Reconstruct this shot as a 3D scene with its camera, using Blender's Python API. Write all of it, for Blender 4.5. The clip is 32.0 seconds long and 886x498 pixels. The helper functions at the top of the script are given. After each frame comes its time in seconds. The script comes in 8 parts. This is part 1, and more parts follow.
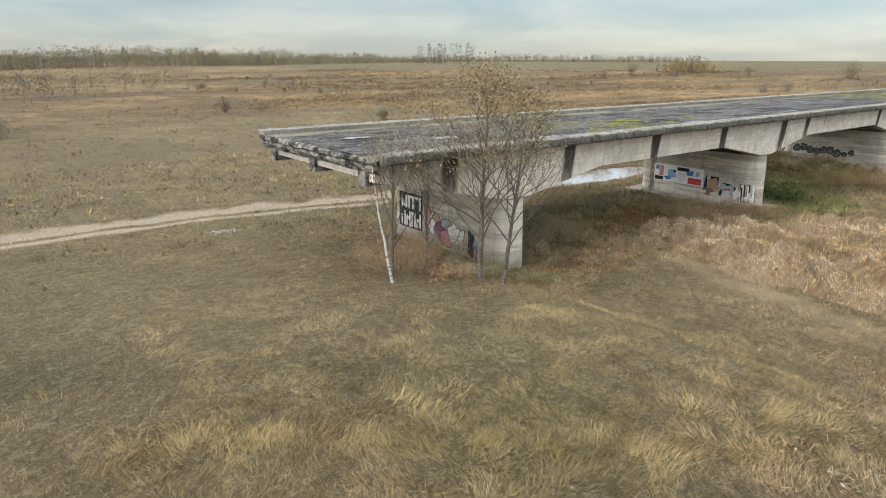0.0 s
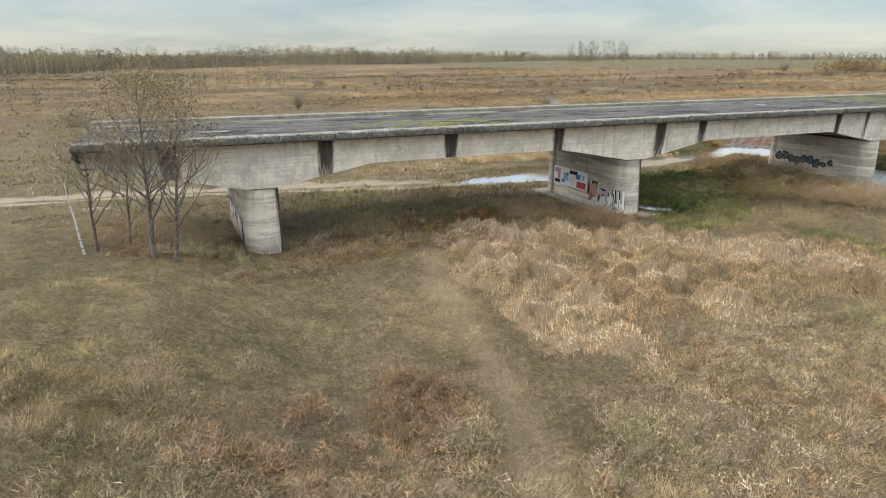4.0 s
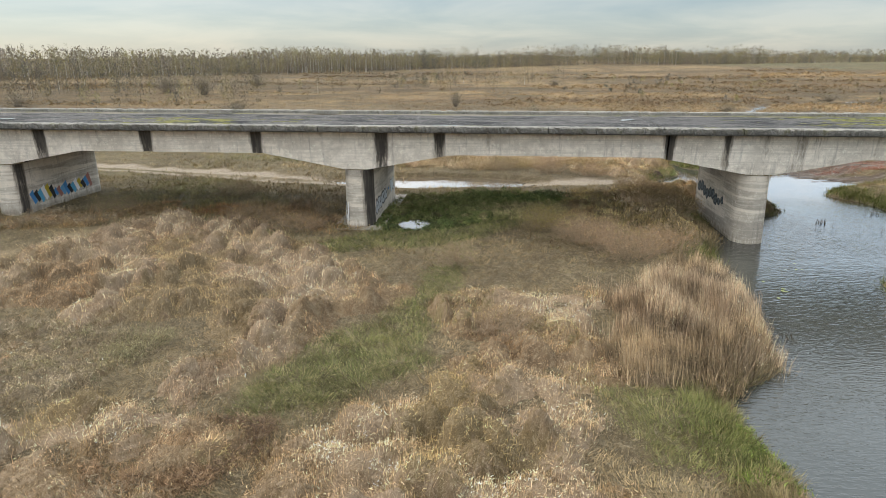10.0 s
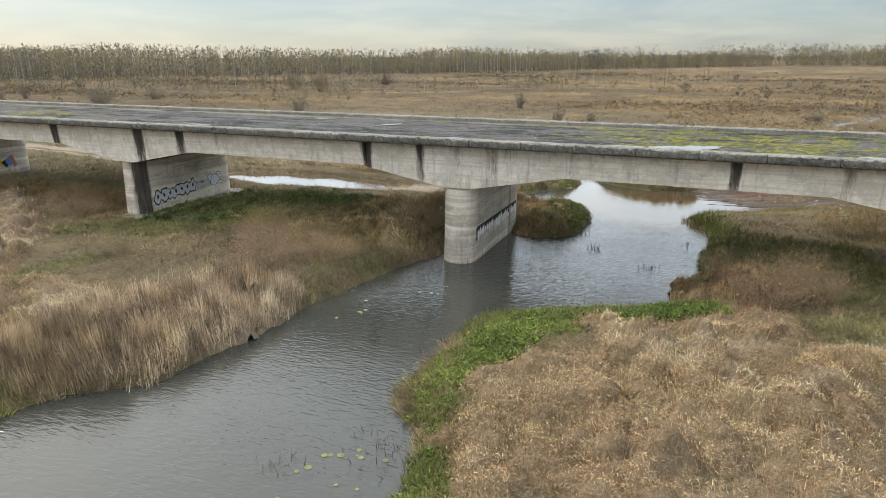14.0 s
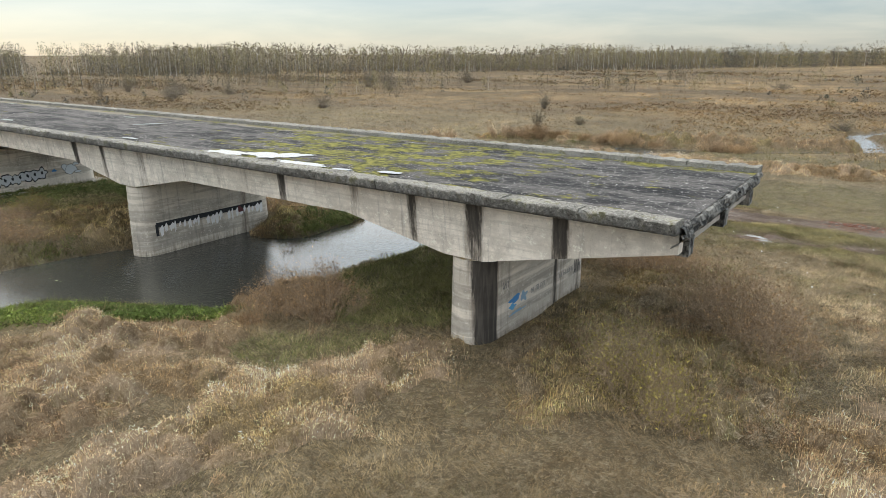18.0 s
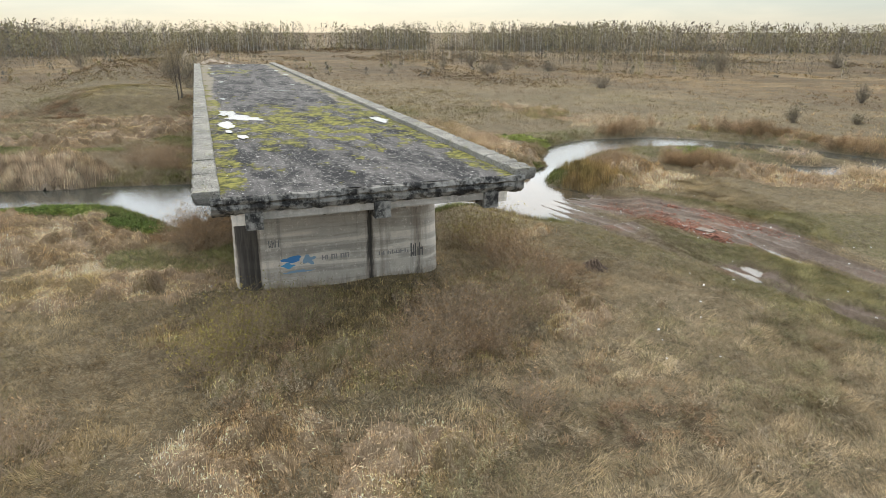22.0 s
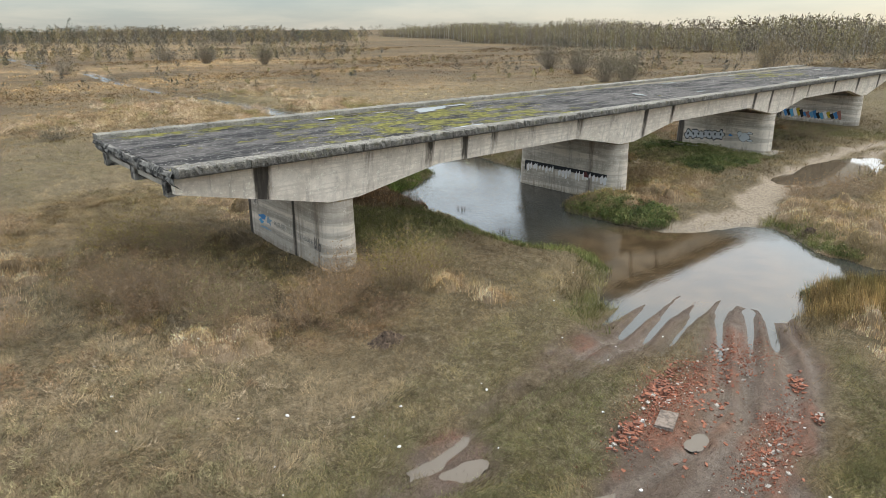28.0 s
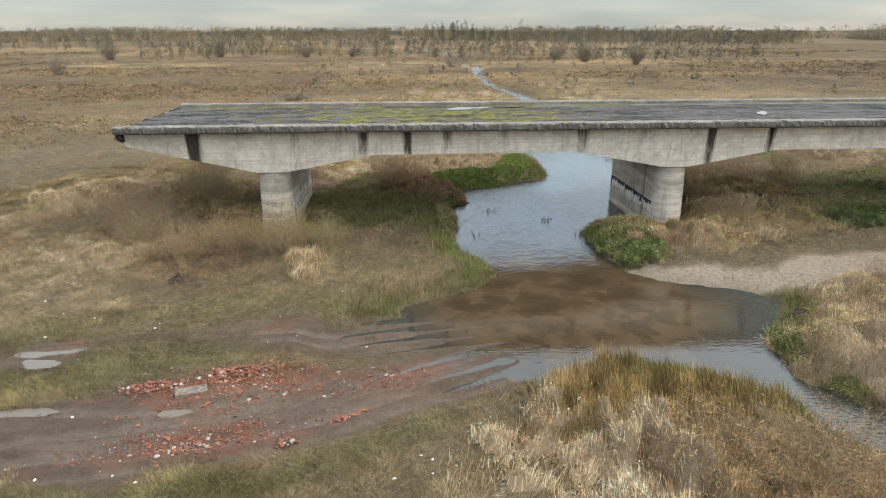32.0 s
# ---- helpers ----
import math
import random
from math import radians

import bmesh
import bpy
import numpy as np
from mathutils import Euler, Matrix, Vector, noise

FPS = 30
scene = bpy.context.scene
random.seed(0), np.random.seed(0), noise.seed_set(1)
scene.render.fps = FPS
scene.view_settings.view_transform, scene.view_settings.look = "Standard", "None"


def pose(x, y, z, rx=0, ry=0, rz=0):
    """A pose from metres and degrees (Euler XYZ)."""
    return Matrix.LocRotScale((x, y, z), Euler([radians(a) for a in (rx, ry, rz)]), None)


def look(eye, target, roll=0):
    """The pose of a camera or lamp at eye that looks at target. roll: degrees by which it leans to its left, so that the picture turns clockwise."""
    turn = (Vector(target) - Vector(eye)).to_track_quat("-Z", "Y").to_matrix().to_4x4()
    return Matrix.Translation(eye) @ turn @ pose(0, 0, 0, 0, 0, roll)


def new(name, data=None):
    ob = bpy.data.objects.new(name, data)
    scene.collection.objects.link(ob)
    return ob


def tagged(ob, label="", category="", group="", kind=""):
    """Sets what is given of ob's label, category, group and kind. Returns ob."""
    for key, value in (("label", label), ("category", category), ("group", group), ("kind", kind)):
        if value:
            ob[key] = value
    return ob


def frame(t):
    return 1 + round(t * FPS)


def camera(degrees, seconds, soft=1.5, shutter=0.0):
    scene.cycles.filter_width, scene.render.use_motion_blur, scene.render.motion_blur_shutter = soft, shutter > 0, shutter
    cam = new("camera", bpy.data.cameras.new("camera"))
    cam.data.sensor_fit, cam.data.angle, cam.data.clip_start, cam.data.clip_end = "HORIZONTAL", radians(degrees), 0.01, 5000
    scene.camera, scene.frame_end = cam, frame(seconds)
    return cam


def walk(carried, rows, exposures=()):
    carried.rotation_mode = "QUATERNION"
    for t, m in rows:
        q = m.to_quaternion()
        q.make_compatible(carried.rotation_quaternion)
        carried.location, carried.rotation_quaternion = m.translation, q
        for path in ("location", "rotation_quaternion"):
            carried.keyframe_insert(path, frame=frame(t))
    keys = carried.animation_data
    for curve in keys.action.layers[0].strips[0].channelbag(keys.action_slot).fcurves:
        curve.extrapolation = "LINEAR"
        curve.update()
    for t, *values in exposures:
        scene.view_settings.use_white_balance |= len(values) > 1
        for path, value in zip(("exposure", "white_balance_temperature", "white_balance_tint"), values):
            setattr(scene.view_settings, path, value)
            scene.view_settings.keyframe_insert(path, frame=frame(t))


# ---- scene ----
cam = camera(69.2, 32.0, 0.5)
PATH = [
    (0, (-27.515, -28.196, 10.93), (-26.332, -26.686, 10.361), 0.2),
    (0.5, (-25.983, -29.797, 10.981), (-24.839, -28.259, 10.411), 0.1),
    (1, (-24.222, -31.371, 10.989), (-23.114, -29.806, 10.419), 0.1),
    (1.5, (-22.14, -33.047, 10.99), (-21.077, -31.452, 10.419), 0.0),
    (2, (-19.953, -34.75, 10.987), (-18.93, -33.128, 10.417), 0.0),
    (2.5, (-17.6, -36.375, 11.017), (-16.616, -34.73, 10.446), 0.1),
    (3, (-14.997, -38.061, 11.099), (-14.059, -36.39, 10.526), 0.1),
    (3.5, (-12.392, -39.701, 11.107), (-11.533, -37.988, 10.533), 0.0),
    (5.5, (-0.417, -44.986, 11.301), (0.115, -43.146, 10.725), -0.0),
    (6, (2.903, -45.927, 11.367), (3.347, -44.064, 10.791), -0.1),
    (6.5, (6.228, -46.721, 11.42), (6.581, -44.839, 10.842), -0.1),
    (7, (9.711, -47.294, 11.428), (9.972, -45.397, 10.85), -0.1),
    (7.5, (13.248, -47.775, 11.459), (13.415, -45.867, 10.882), -0.2),
    (8, (16.846, -47.978, 11.457), (16.929, -46.065, 10.879), -0.2),
    (8.5, (20.476, -48.091, 11.462), (20.49, -46.176, 10.885), -0.2),
    (9, (24.066, -48.117, 11.484), (24.016, -46.203, 10.907), -0.2),
    (9.5, (27.666, -47.942, 11.482), (27.55, -46.03, 10.906), -0.2),
    (10, (31.297, -47.699, 11.444), (31.118, -45.792, 10.869), -0.1),
    (10.5, (35.404, -47.188, 11.44), (35.15, -45.289, 10.864), -0.2),
    (11, (39.203, -46.61, 11.426), (38.888, -44.721, 10.85), -0.2),
    (11.5, (43.007, -46.033, 11.46), (42.628, -44.156, 10.884), -0.1),
    (12, (46.866, -45.091, 11.505), (46.413, -43.23, 10.93), -0.1),
    (12.5, (50.636, -44.105, 11.537), (50.11, -42.264, 10.961), -0.1),
    (13, (54.305, -42.832, 11.511), (53.707, -41.012, 10.935), -0.0),
    (13.5, (57.82, -41.346, 11.554), (57.151, -39.551, 10.978), -0.0),
    (15.5, (71.881, -35.013, 11.696), (70.968, -33.33, 11.119), -0.1),
    (16, (75.129, -33.327, 11.806), (74.173, -31.668, 11.228), -0.1),
    (16.5, (78.343, -31.419, 11.805), (77.336, -29.79, 11.228), -0.3),
    (17, (81.328, -29.54, 11.877), (80.275, -27.941, 11.299), -0.2),
    (17.5, (84.236, -27.656, 11.996), (83.14, -26.086, 11.416), -0.2),
    (18, (87.106, -25.673, 12.054), (85.982, -24.125, 11.47), -0.1),
    (18.5, (90.144, -23.726, 12.259), (88.998, -22.219, 11.616), -0.1),
    (19, (93.046, -21.431, 12.281), (91.852, -19.961, 11.639), -0.2),
    (19.5, (95.571, -19.113, 12.318), (94.317, -17.694, 11.677), -0.2),
    (20, (98.009, -16.723, 12.344), (96.656, -15.398, 11.701), -0.2),
    (20.5, (99.801, -14.152, 12.21), (98.339, -12.947, 11.571), -0.0),
    (21, (101.719, -11.4, 12.238), (100.148, -10.342, 11.596), -0.0),
    (21.5, (103.196, -8.731, 12.27), (101.516, -7.856, 11.625), 0.0),
    (22, (104.451, -5.792, 12.341), (102.673, -5.14, 11.697), 0.1),
    (22.5, (105.343, -2.574, 12.379), (103.497, -2.156, 11.733), 0.1),
    (23, (106.07, 0.741, 12.355), (104.186, 0.927, 11.713), 0.0),
    (23.5, (106.558, 4.238, 12.5), (104.665, 4.189, 11.857), -0.0),
    (24.5, (104.953, 10.199, 12.324), (103.122, 9.723, 11.673), 0.0),
    (26.5, (98.714, 24.632, 12.523), (97.176, 23.529, 11.876), 0.0),
    (27, (96.346, 27.615, 12.656), (94.898, 26.399, 12.004), -0.1),
    (27.5, (93.592, 30.354, 12.614), (92.245, 29.027, 11.962), -0.2),
    (28, (90.567, 32.883, 12.53), (89.326, 31.457, 11.878), -0.3),
    (28.5, (87.472, 35.251, 12.474), (86.337, 33.738, 11.823), -0.2),
    (29, (84.15, 37.391, 12.436), (83.124, 35.802, 11.787), -0.2),
    (29.5, (80.622, 39.235, 12.303), (79.707, 37.577, 11.66), -0.2),
    (30, (77.056, 40.923, 12.318), (76.253, 39.208, 11.675), -0.1),
    (30.5, (73.397, 42.451, 12.404), (72.707, 40.688, 11.759), -0.0),
    (31, (69.628, 43.723, 12.527), (69.067, 41.916, 11.879), -0.0),
    (31.5, (66.734, 44.501, 12.499), (66.375, 42.643, 11.853), 0.0),
    (32, (65.045, 44.714, 12.479), (64.93, 42.826, 11.831), -0.1),
]
walk(cam, [(t, look(e, a, r)) for t, e, a, r in PATH], ((0.0, 0.2), (6.0, 0.2), (9.0, 0.17), (13.0, 0.12), (16.0, 0.06), (19.0, 0.15), (24.0, 0.14), (28.0, 0.11), (32.0, 0.10)))
# ---------------- light ----------------
SUN_AZ = radians(80)      # from +y towards -x
SUN_EL = radians(42)
world = bpy.data.worlds.new("overcast_sky")
scene.world = world
world.use_nodes = True
wt = world.node_tree
wt.nodes.clear()


def wn(kind, **sets):
    n = wt.nodes.new(kind)
    for k, v in sets.items():
        n.inputs[k].default_value = v
    return n


w_out = wn("ShaderNodeOutputWorld")
sky = wt.nodes.new("ShaderNodeTexSky")
sky.sky_type, sky.sun_disc = "NISHITA", False
sky.sun_elevation, sky.sun_rotation = SUN_EL, -SUN_AZ
sky.air_density, sky.dust_density = 1.0, 0.4
coord = wt.nodes.new("ShaderNodeTexCoord")
sep = wt.nodes.new("ShaderNodeSeparateXYZ")
wt.links.new(coord.outputs["Generated"], sep.inputs[0])


def wmath(op, a, b=None, c=None):
    n = wt.nodes.new("ShaderNodeMath")
    n.operation = op
    for i, v in enumerate((a, b, c)):
        if v is None:
            continue
        if isinstance(v, (int, float)):
            n.inputs[i].default_value = v
        else:
            wt.links.new(v, n.inputs[i])
    return n.outputs[0]


# clouds lie on a flat layer overhead: direction divided by its height
up = wmath("MAXIMUM", wmath("ADD", sep.outputs[2], 0.13), 0.05)
cx, cy = wmath("DIVIDE", sep.outputs[0], up), wmath("DIVIDE", sep.outputs[1], up)
comb = wt.nodes.new("ShaderNodeCombineXYZ")
wt.links.new(cx, comb.inputs[0])
wt.links.new(cy, comb.inputs[1])
cl = wn("ShaderNodeTexNoise", Scale=0.62, Detail=9.0, Roughness=0.56, Distortion=0.35)
wt.links.new(comb.outputs[0], cl.inputs["Vector"])
ramp = wt.nodes.new("ShaderNodeValToRGB")
ramp.color_ramp.elements[0].position, ramp.color_ramp.elements[0].color = 0.38, (0.38, 0.48, 0.575, 1)
ramp.color_ramp.elements[1].position, ramp.color_ramp.elements[1].color = 0.63, (0.74, 0.745, 0.74, 1)
e = ramp.color_ramp.elements.new(0.47)
e.color = (0.49, 0.565, 0.625, 1)
wt.links.new(cl.outputs["Fac"], ramp.inputs[0])
# brighter and creamier round the veiled sun
sun_dir = Vector((-math.sin(SUN_AZ) * math.cos(SUN_EL), math.cos(SUN_AZ) * math.cos(SUN_EL), math.sin(SUN_EL)))
dot = wt.nodes.new("ShaderNodeVectorMath")
dot.operation = "DOT_PRODUCT"
dot.inputs[1].default_value = sun_dir
wt.links.new(coord.outputs["Generated"], dot.inputs[0])
veil = wmath("POWER", wmath("MAXIMUM", dot.outputs["Value"], 0.0), 3.0)
glow = wmath("POWER", wmath("MAXIMUM", dot.outputs["Value"], 0.0), 15.0)
mix = wt.nodes.new("ShaderNodeMix")
mix.data_type = "RGBA"
mix.inputs["B"].default_value = (1.0, 0.96, 0.86, 1)
wt.links.new(wmath("MULTIPLY", veil, 0.9), mix.inputs["Factor"])
wt.links.new(ramp.outputs[0], mix.inputs["A"])
# an overcast sky grows brighter towards the zenith
lift = wt.nodes.new("ShaderNodeValToRGB")
stops = ((0.0, 0.40), (0.085, 0.44), (0.16, 2.3), (0.30, 2.4), (0.60, 2.4), (1.0, 2.4))
lift.color_ramp.elements[0].position, lift.color_ramp.elements[1].position = stops[0][0], stops[-1][0]
for at, _ in stops[1:-1]:
    lift.color_ramp.elements.new(at)
for el, (at, v) in zip(lift.color_ramp.elements, stops):
    el.color = (v / 3, v / 3, v / 3, 1)
wt.links.new(sep.outputs[2], lift.inputs[0])
gain = wmath("MULTIPLY", lift.outputs[0], 3.0)
bg1 = wn("ShaderNodeBackground", Strength=1.0)
wt.links.new(wmath("ADD", gain, wmath("MULTIPLY", glow, 0.10)), bg1.inputs[1])
bg2 = wn("ShaderNodeBackground", Strength=0.05)
wt.links.new(mix.outputs["Result"], bg1.inputs[0])
wt.links.new(sky.outputs[0], bg2.inputs[0])
add = wt.nodes.new("ShaderNodeAddShader")
wt.links.new(bg1.outputs[0], add.inputs[0])
wt.links.new(bg2.outputs[0], add.inputs[1])
wt.links.new(add.outputs[0], w_out.inputs[0])
sun = new("sun", bpy.data.lights.new("sun", "SUN"))
sun.data.energy, sun.data.angle, sun.data.color = 2.1, radians(11), (1.0, 0.95, 0.87)
sun.matrix_world = look(sun_dir * 200, (0, 0, 0))

# ---------------- helpers ----------------


def hash2(ix, iy, seed):
    n = (ix.astype(np.int64) * 374761393 + iy.astype(np.int64) * 668265263 + seed * 974634777) & 0x7FFFFFFF
    n = ((n ^ (n >> 13)) * 1274126177) & 0x7FFFFFFF
    return ((n ^ (n >> 16)) & 0xFFFFFF) / float(0xFFFFFF)


def vnoise(x, y, seed=0):
    x, y = np.asarray(x, float), np.asarray(y, float)
    ix, iy = np.floor(x), np.floor(y)
    fx, fy = x - ix, y - iy
    fx, fy = fx * fx * (3 - 2 * fx), fy * fy * (3 - 2 * fy)
    a, b = hash2(ix, iy, seed), hash2(ix + 1, iy, seed)
    c, d = hash2(ix, iy + 1, seed), hash2(ix + 1, iy + 1, seed)
    return (a + (b - a) * fx) * (1 - fy) + (c + (d - c) * fx) * fy


def fbm(x, y, scale, seed=0, octaves=4):
    total, amp, s = 0.0, 0.5, 1.0 / scale
    for o in range(octaves):
        total = total + amp * (vnoise(x * s, y * s, seed + 31 * o) - 0.5)
        amp, s = amp * 0.5, s * 2.03
    return total * 2


def ss(a, b, v):
    t = np.clip((v - a) / (b - a), 0, 1)
    return t * t * (3 - 2 * t)


def line_dist(x, y, pts):
    """Distance to a polyline of (x, y, half width), less the half width there."""
    best = np.full(np.shape(x), 1e9)
    for (ax, ay, aw), (bx, by, bw) in zip(pts[:-1], pts[1:]):
        dx, dy = bx - ax, by - ay
        t = np.clip(((x - ax) * dx + (y - ay) * dy) / (dx * dx + dy * dy), 0, 1)
        best = np.minimum(best, np.hypot(x - ax - t * dx, y - ay - t * dy) - (aw + t * (bw - aw)))
    return best


def line_off(x, y, pts):
    """Signed offset to the left of a polyline."""
    best, off = np.full(np.shape(x), 1e9), np.zeros(np.shape(x))
    for (ax, ay, _), (bx, by, _) in zip(pts[:-1], pts[1:]):
        dx, dy = bx - ax, by - ay
        n = math.hypot(dx, dy)
        t = np.clip(((x - ax) * dx + (y - ay) * dy) / (n * n), 0, 1)
        d = np.hypot(x - ax - t * dx, y - ay - t * dy)
        near = d < best
        best = np.where(near, d, best)
        off = np.where(near, np.sign((y - ay) * dx - (x - ax) * dy) * d, off)
    return off


def poly_dist(x, y, pts):
    """Signed distance to a closed outline, negative inside."""
    best, inside = np.full(np.shape(x), 1e9), np.zeros(np.shape(x), bool)
    for (ax, ay), (bx, by) in zip(pts, pts[1:] + pts[:1]):
        dx, dy = bx - ax, by - ay
        t = np.clip(((x - ax) * dx + (y - ay) * dy) / (dx * dx + dy * dy), 0, 1)
        best = np.minimum(best, np.hypot(x - ax - t * dx, y - ay - t * dy))
        if abs(dy) > 1e-9:
            inside ^= ((ay > y) != (by > y)) & (x < ax + (y - ay) * dx / dy)
    return np.where(inside, -best, best)


def blob(x, y, cx, cy, rx, ry, turn=0.0):
    """1 at the middle of an ellipse, 0 at its rim and beyond."""
    c, s = math.cos(radians(turn)), math.sin(radians(turn))
    u, v = ((x - cx) * c + (y - cy) * s) / rx, (-(x - cx) * s + (y - cy) * c) / ry
    return np.clip(1.25 - np.sqrt(u * u + v * v), 0, 1)


# ---------------- plan ----------------
WATER = -0.5
RIVER_WEST = [(40.0, -33.0), (39.4, -28.3), (39.7, -25.8), (41.2, -24.5), (42.6, -23.4), (42.7, -19.5), (42.9, -17.0), (43.9, -12.8), (44.7, -8.7), (46.0, -4.0), (46.4, 3.0), (48.6, 3.2), (50.8, 2.4), (52.8, 4.0), (53.0, 8.0), (52.9, 11.4), (51.0, 13.2), (48.2, 14.4), (46.2, 15.9), (46.8, 17.1), (49.2, 19.6), (49.5, 22.8), (48.4, 25.4), (45.5, 29.5), (47.5, 31.5)]
RIVER_EAST = [(50.4, 28.0), (51.6, 25.0), (54.0, 22.6), (56.4, 21.6), (58.8, 23.3), (61.0, 22.8), (61.6, 20.5), (64.2, 19.0), (66.8, 17.6), (65.2, 15.6), (61.2, 13.6), (60.2, 11.4), (61.6, 8.6), (61.8, 5.0), (61.4, 1.0), (61.9, -2.6), (60.8, -4.2), (60.6, -8.2), (57.0, -9.9), (52.1, -12.7), (51.7, -16.3), (51.6, -21.0), (53.5, -22.8), (54.3, -26.3), (52.5, -30.0), (50.5, -34.0)]
RIVER = RIVER_WEST + RIVER_EAST
UPSTREAM = [(45.5, -30, 5.5), (44.5, -42, 5.0), (42.5, -56, 3.0), (41, -76, 1.8), (41.5, -90, 1.3), (44, -110, 1.0), (43, -150, 1.1), (39, -185, 1.8), (46, -230, 1.2), (34, -300, 2.0), (60, -420, 2.0)]
CREEK = [(47, 28, 2.2), (42, 33, 3.4), (39, 39, 3.8), (40.5, 46.5, 4.2), (48, 53.5, 4.0), (60, 60, 2.2), (72, 64, 2.0), (84, 74, 1.6), (80, 92, 1.4), (95, 120, 1.4), (160, 150, 1.5)]
POND = [(50.5, 40, 1.8), (55, 42.5, 2.8), (58.5, 46.5, 3.0), (61, 52, 2.4), (62.5, 58, 2.0)]
ROAD = [(-420, -16, 2.2), (-200, -10, 2.0), (-121, -2, 1.9), (-70, 8, 1.8), (-47, 11, 1.8), (-30, 16.5, 1.8), (-13, 17.3, 1.8), (0, 15.2, 1.9), (10, 12, 2.0), (19, 11, 1.9), (30, 11.4, 1.8), (38, 12.2, 1.6), (45, 14.0, 1.6), (49.6, 13.6, 1.4), (52.6, 11.8, 0.8)]
MUD = [(61.6, 21.6, 1.7), (66, 23.9, 2.3), (70.5, 25.3, 2.7), (74.5, 26.0, 2.8), (80, 26.4, 1.2), (85, 27.2, 1.5), (89, 25.6, 0.7), (97, 24, 0.3)]
MUD_WEST = [(62.6, 18.4, 1.5), (67, 18.8, 1.7), (71, 19.5, 1.5), (75, 20.0, 1.1), (79, 20.6, 0.9), (86, 21.4, 0.7), (96, 23, 0.6)]
# wheel ruts: line, depth, half width
RUTS_NEAR = [([(60.6, 16.6, 0), (64, 17.0, 0), (68.5, 17.6, 0), (72, 18.2, 0), (77, 18.9, 0)], 0.10, 0.20),
             ([(60.2, 17.4, 0), (65, 18.2, 0), (70.3, 19.3, 0), (74.1, 19.6, 0), (80, 20.2, 0), (88, 21.2, 0)], 0.17, 0.26),
             ([(60.4, 18.3, 0), (64.6, 19.1, 0), (68.6, 20.0, 0), (72.4, 20.2, 0), (76.4, 20.5, 0)], 0.15, 0.24)]
RUTS_MIDDLE = [([(60.6, 19.3, 0), (64.6, 20.2, 0), (69.2, 21.1, 0), (72.8, 21.2, 0), (76, 21.4, 0)], 0.14, 0.24),
               ([(60.8, 20.2, 0), (63.1, 20.9, 0), (68, 23.4, 0), (70.7, 24.7, 0), (73.9, 25.3, 0), (77, 24.9, 0), (82, 24.6, 0)], 0.16, 0.28),
               ([(61.0, 21.4, 0), (62.7, 22.1, 0), (67.3, 24.1, 0), (71.2, 25.6, 0), (74.4, 26.2, 0), (79, 26.6, 0), (86, 27.4, 0)], 0.17, 0.27)]
RUTS_FAR = [([(60.2, 21.9, 0), (61.9, 22.7, 0), (66.6, 25.3, 0), (70.3, 26.8, 0), (73.9, 27.3, 0), (80, 28.0, 0), (88, 28.8, 0)], 0.18, 0.28),
            ([(60.6, 22.6, 0), (64, 24.9, 0), (68.4, 27.2, 0), (72, 28.2, 0), (78, 28.9, 0)], 0.11, 0.24),
            ([(63.0, 21.6, 0), (68.6, 24.4, 0), (72.0, 26.3, 0), (75.5, 27.0, 0), (80, 26.8, 0)], 0.09, 0.20)]
RUTS = RUTS_NEAR + RUTS_MIDDLE + RUTS_FAR
PATHS = [(5.4, -3, 0.9), (4.2, -8.5, 1.0), (2.7, -12.5, 1.0), (1.4, -18.3, 1.1), (0.5, -23.2, 1.1), (-0.4, -26.6, 1.1), (-1.6, -30.5, 1.1), (-7, -44, 1.1), (-16, -70, 1.1)]


def rut_mask(x, y):
    """1 in the bottom of a wheel rut."""
    w = np.zeros(np.shape(x))
    k = (x > 56) & (x < 104) & (y > 10) & (y < 40)
    if np.any(k):
        xt, yt = x[k], y[k]
        yt = yt + 0.22 * fbm(xt, yt, 4, 37, 2)
        for line, deep, wide in RUTS:
            w[k] = np.maximum(w[k], np.exp(-(line_dist(xt, yt, line) / wide) ** 2) * min(1.0, deep / 0.16))
    return w


def mud_dist(x, y):
    return np.minimum(line_dist(x, y, MUD), line_dist(x, y, MUD_WEST))


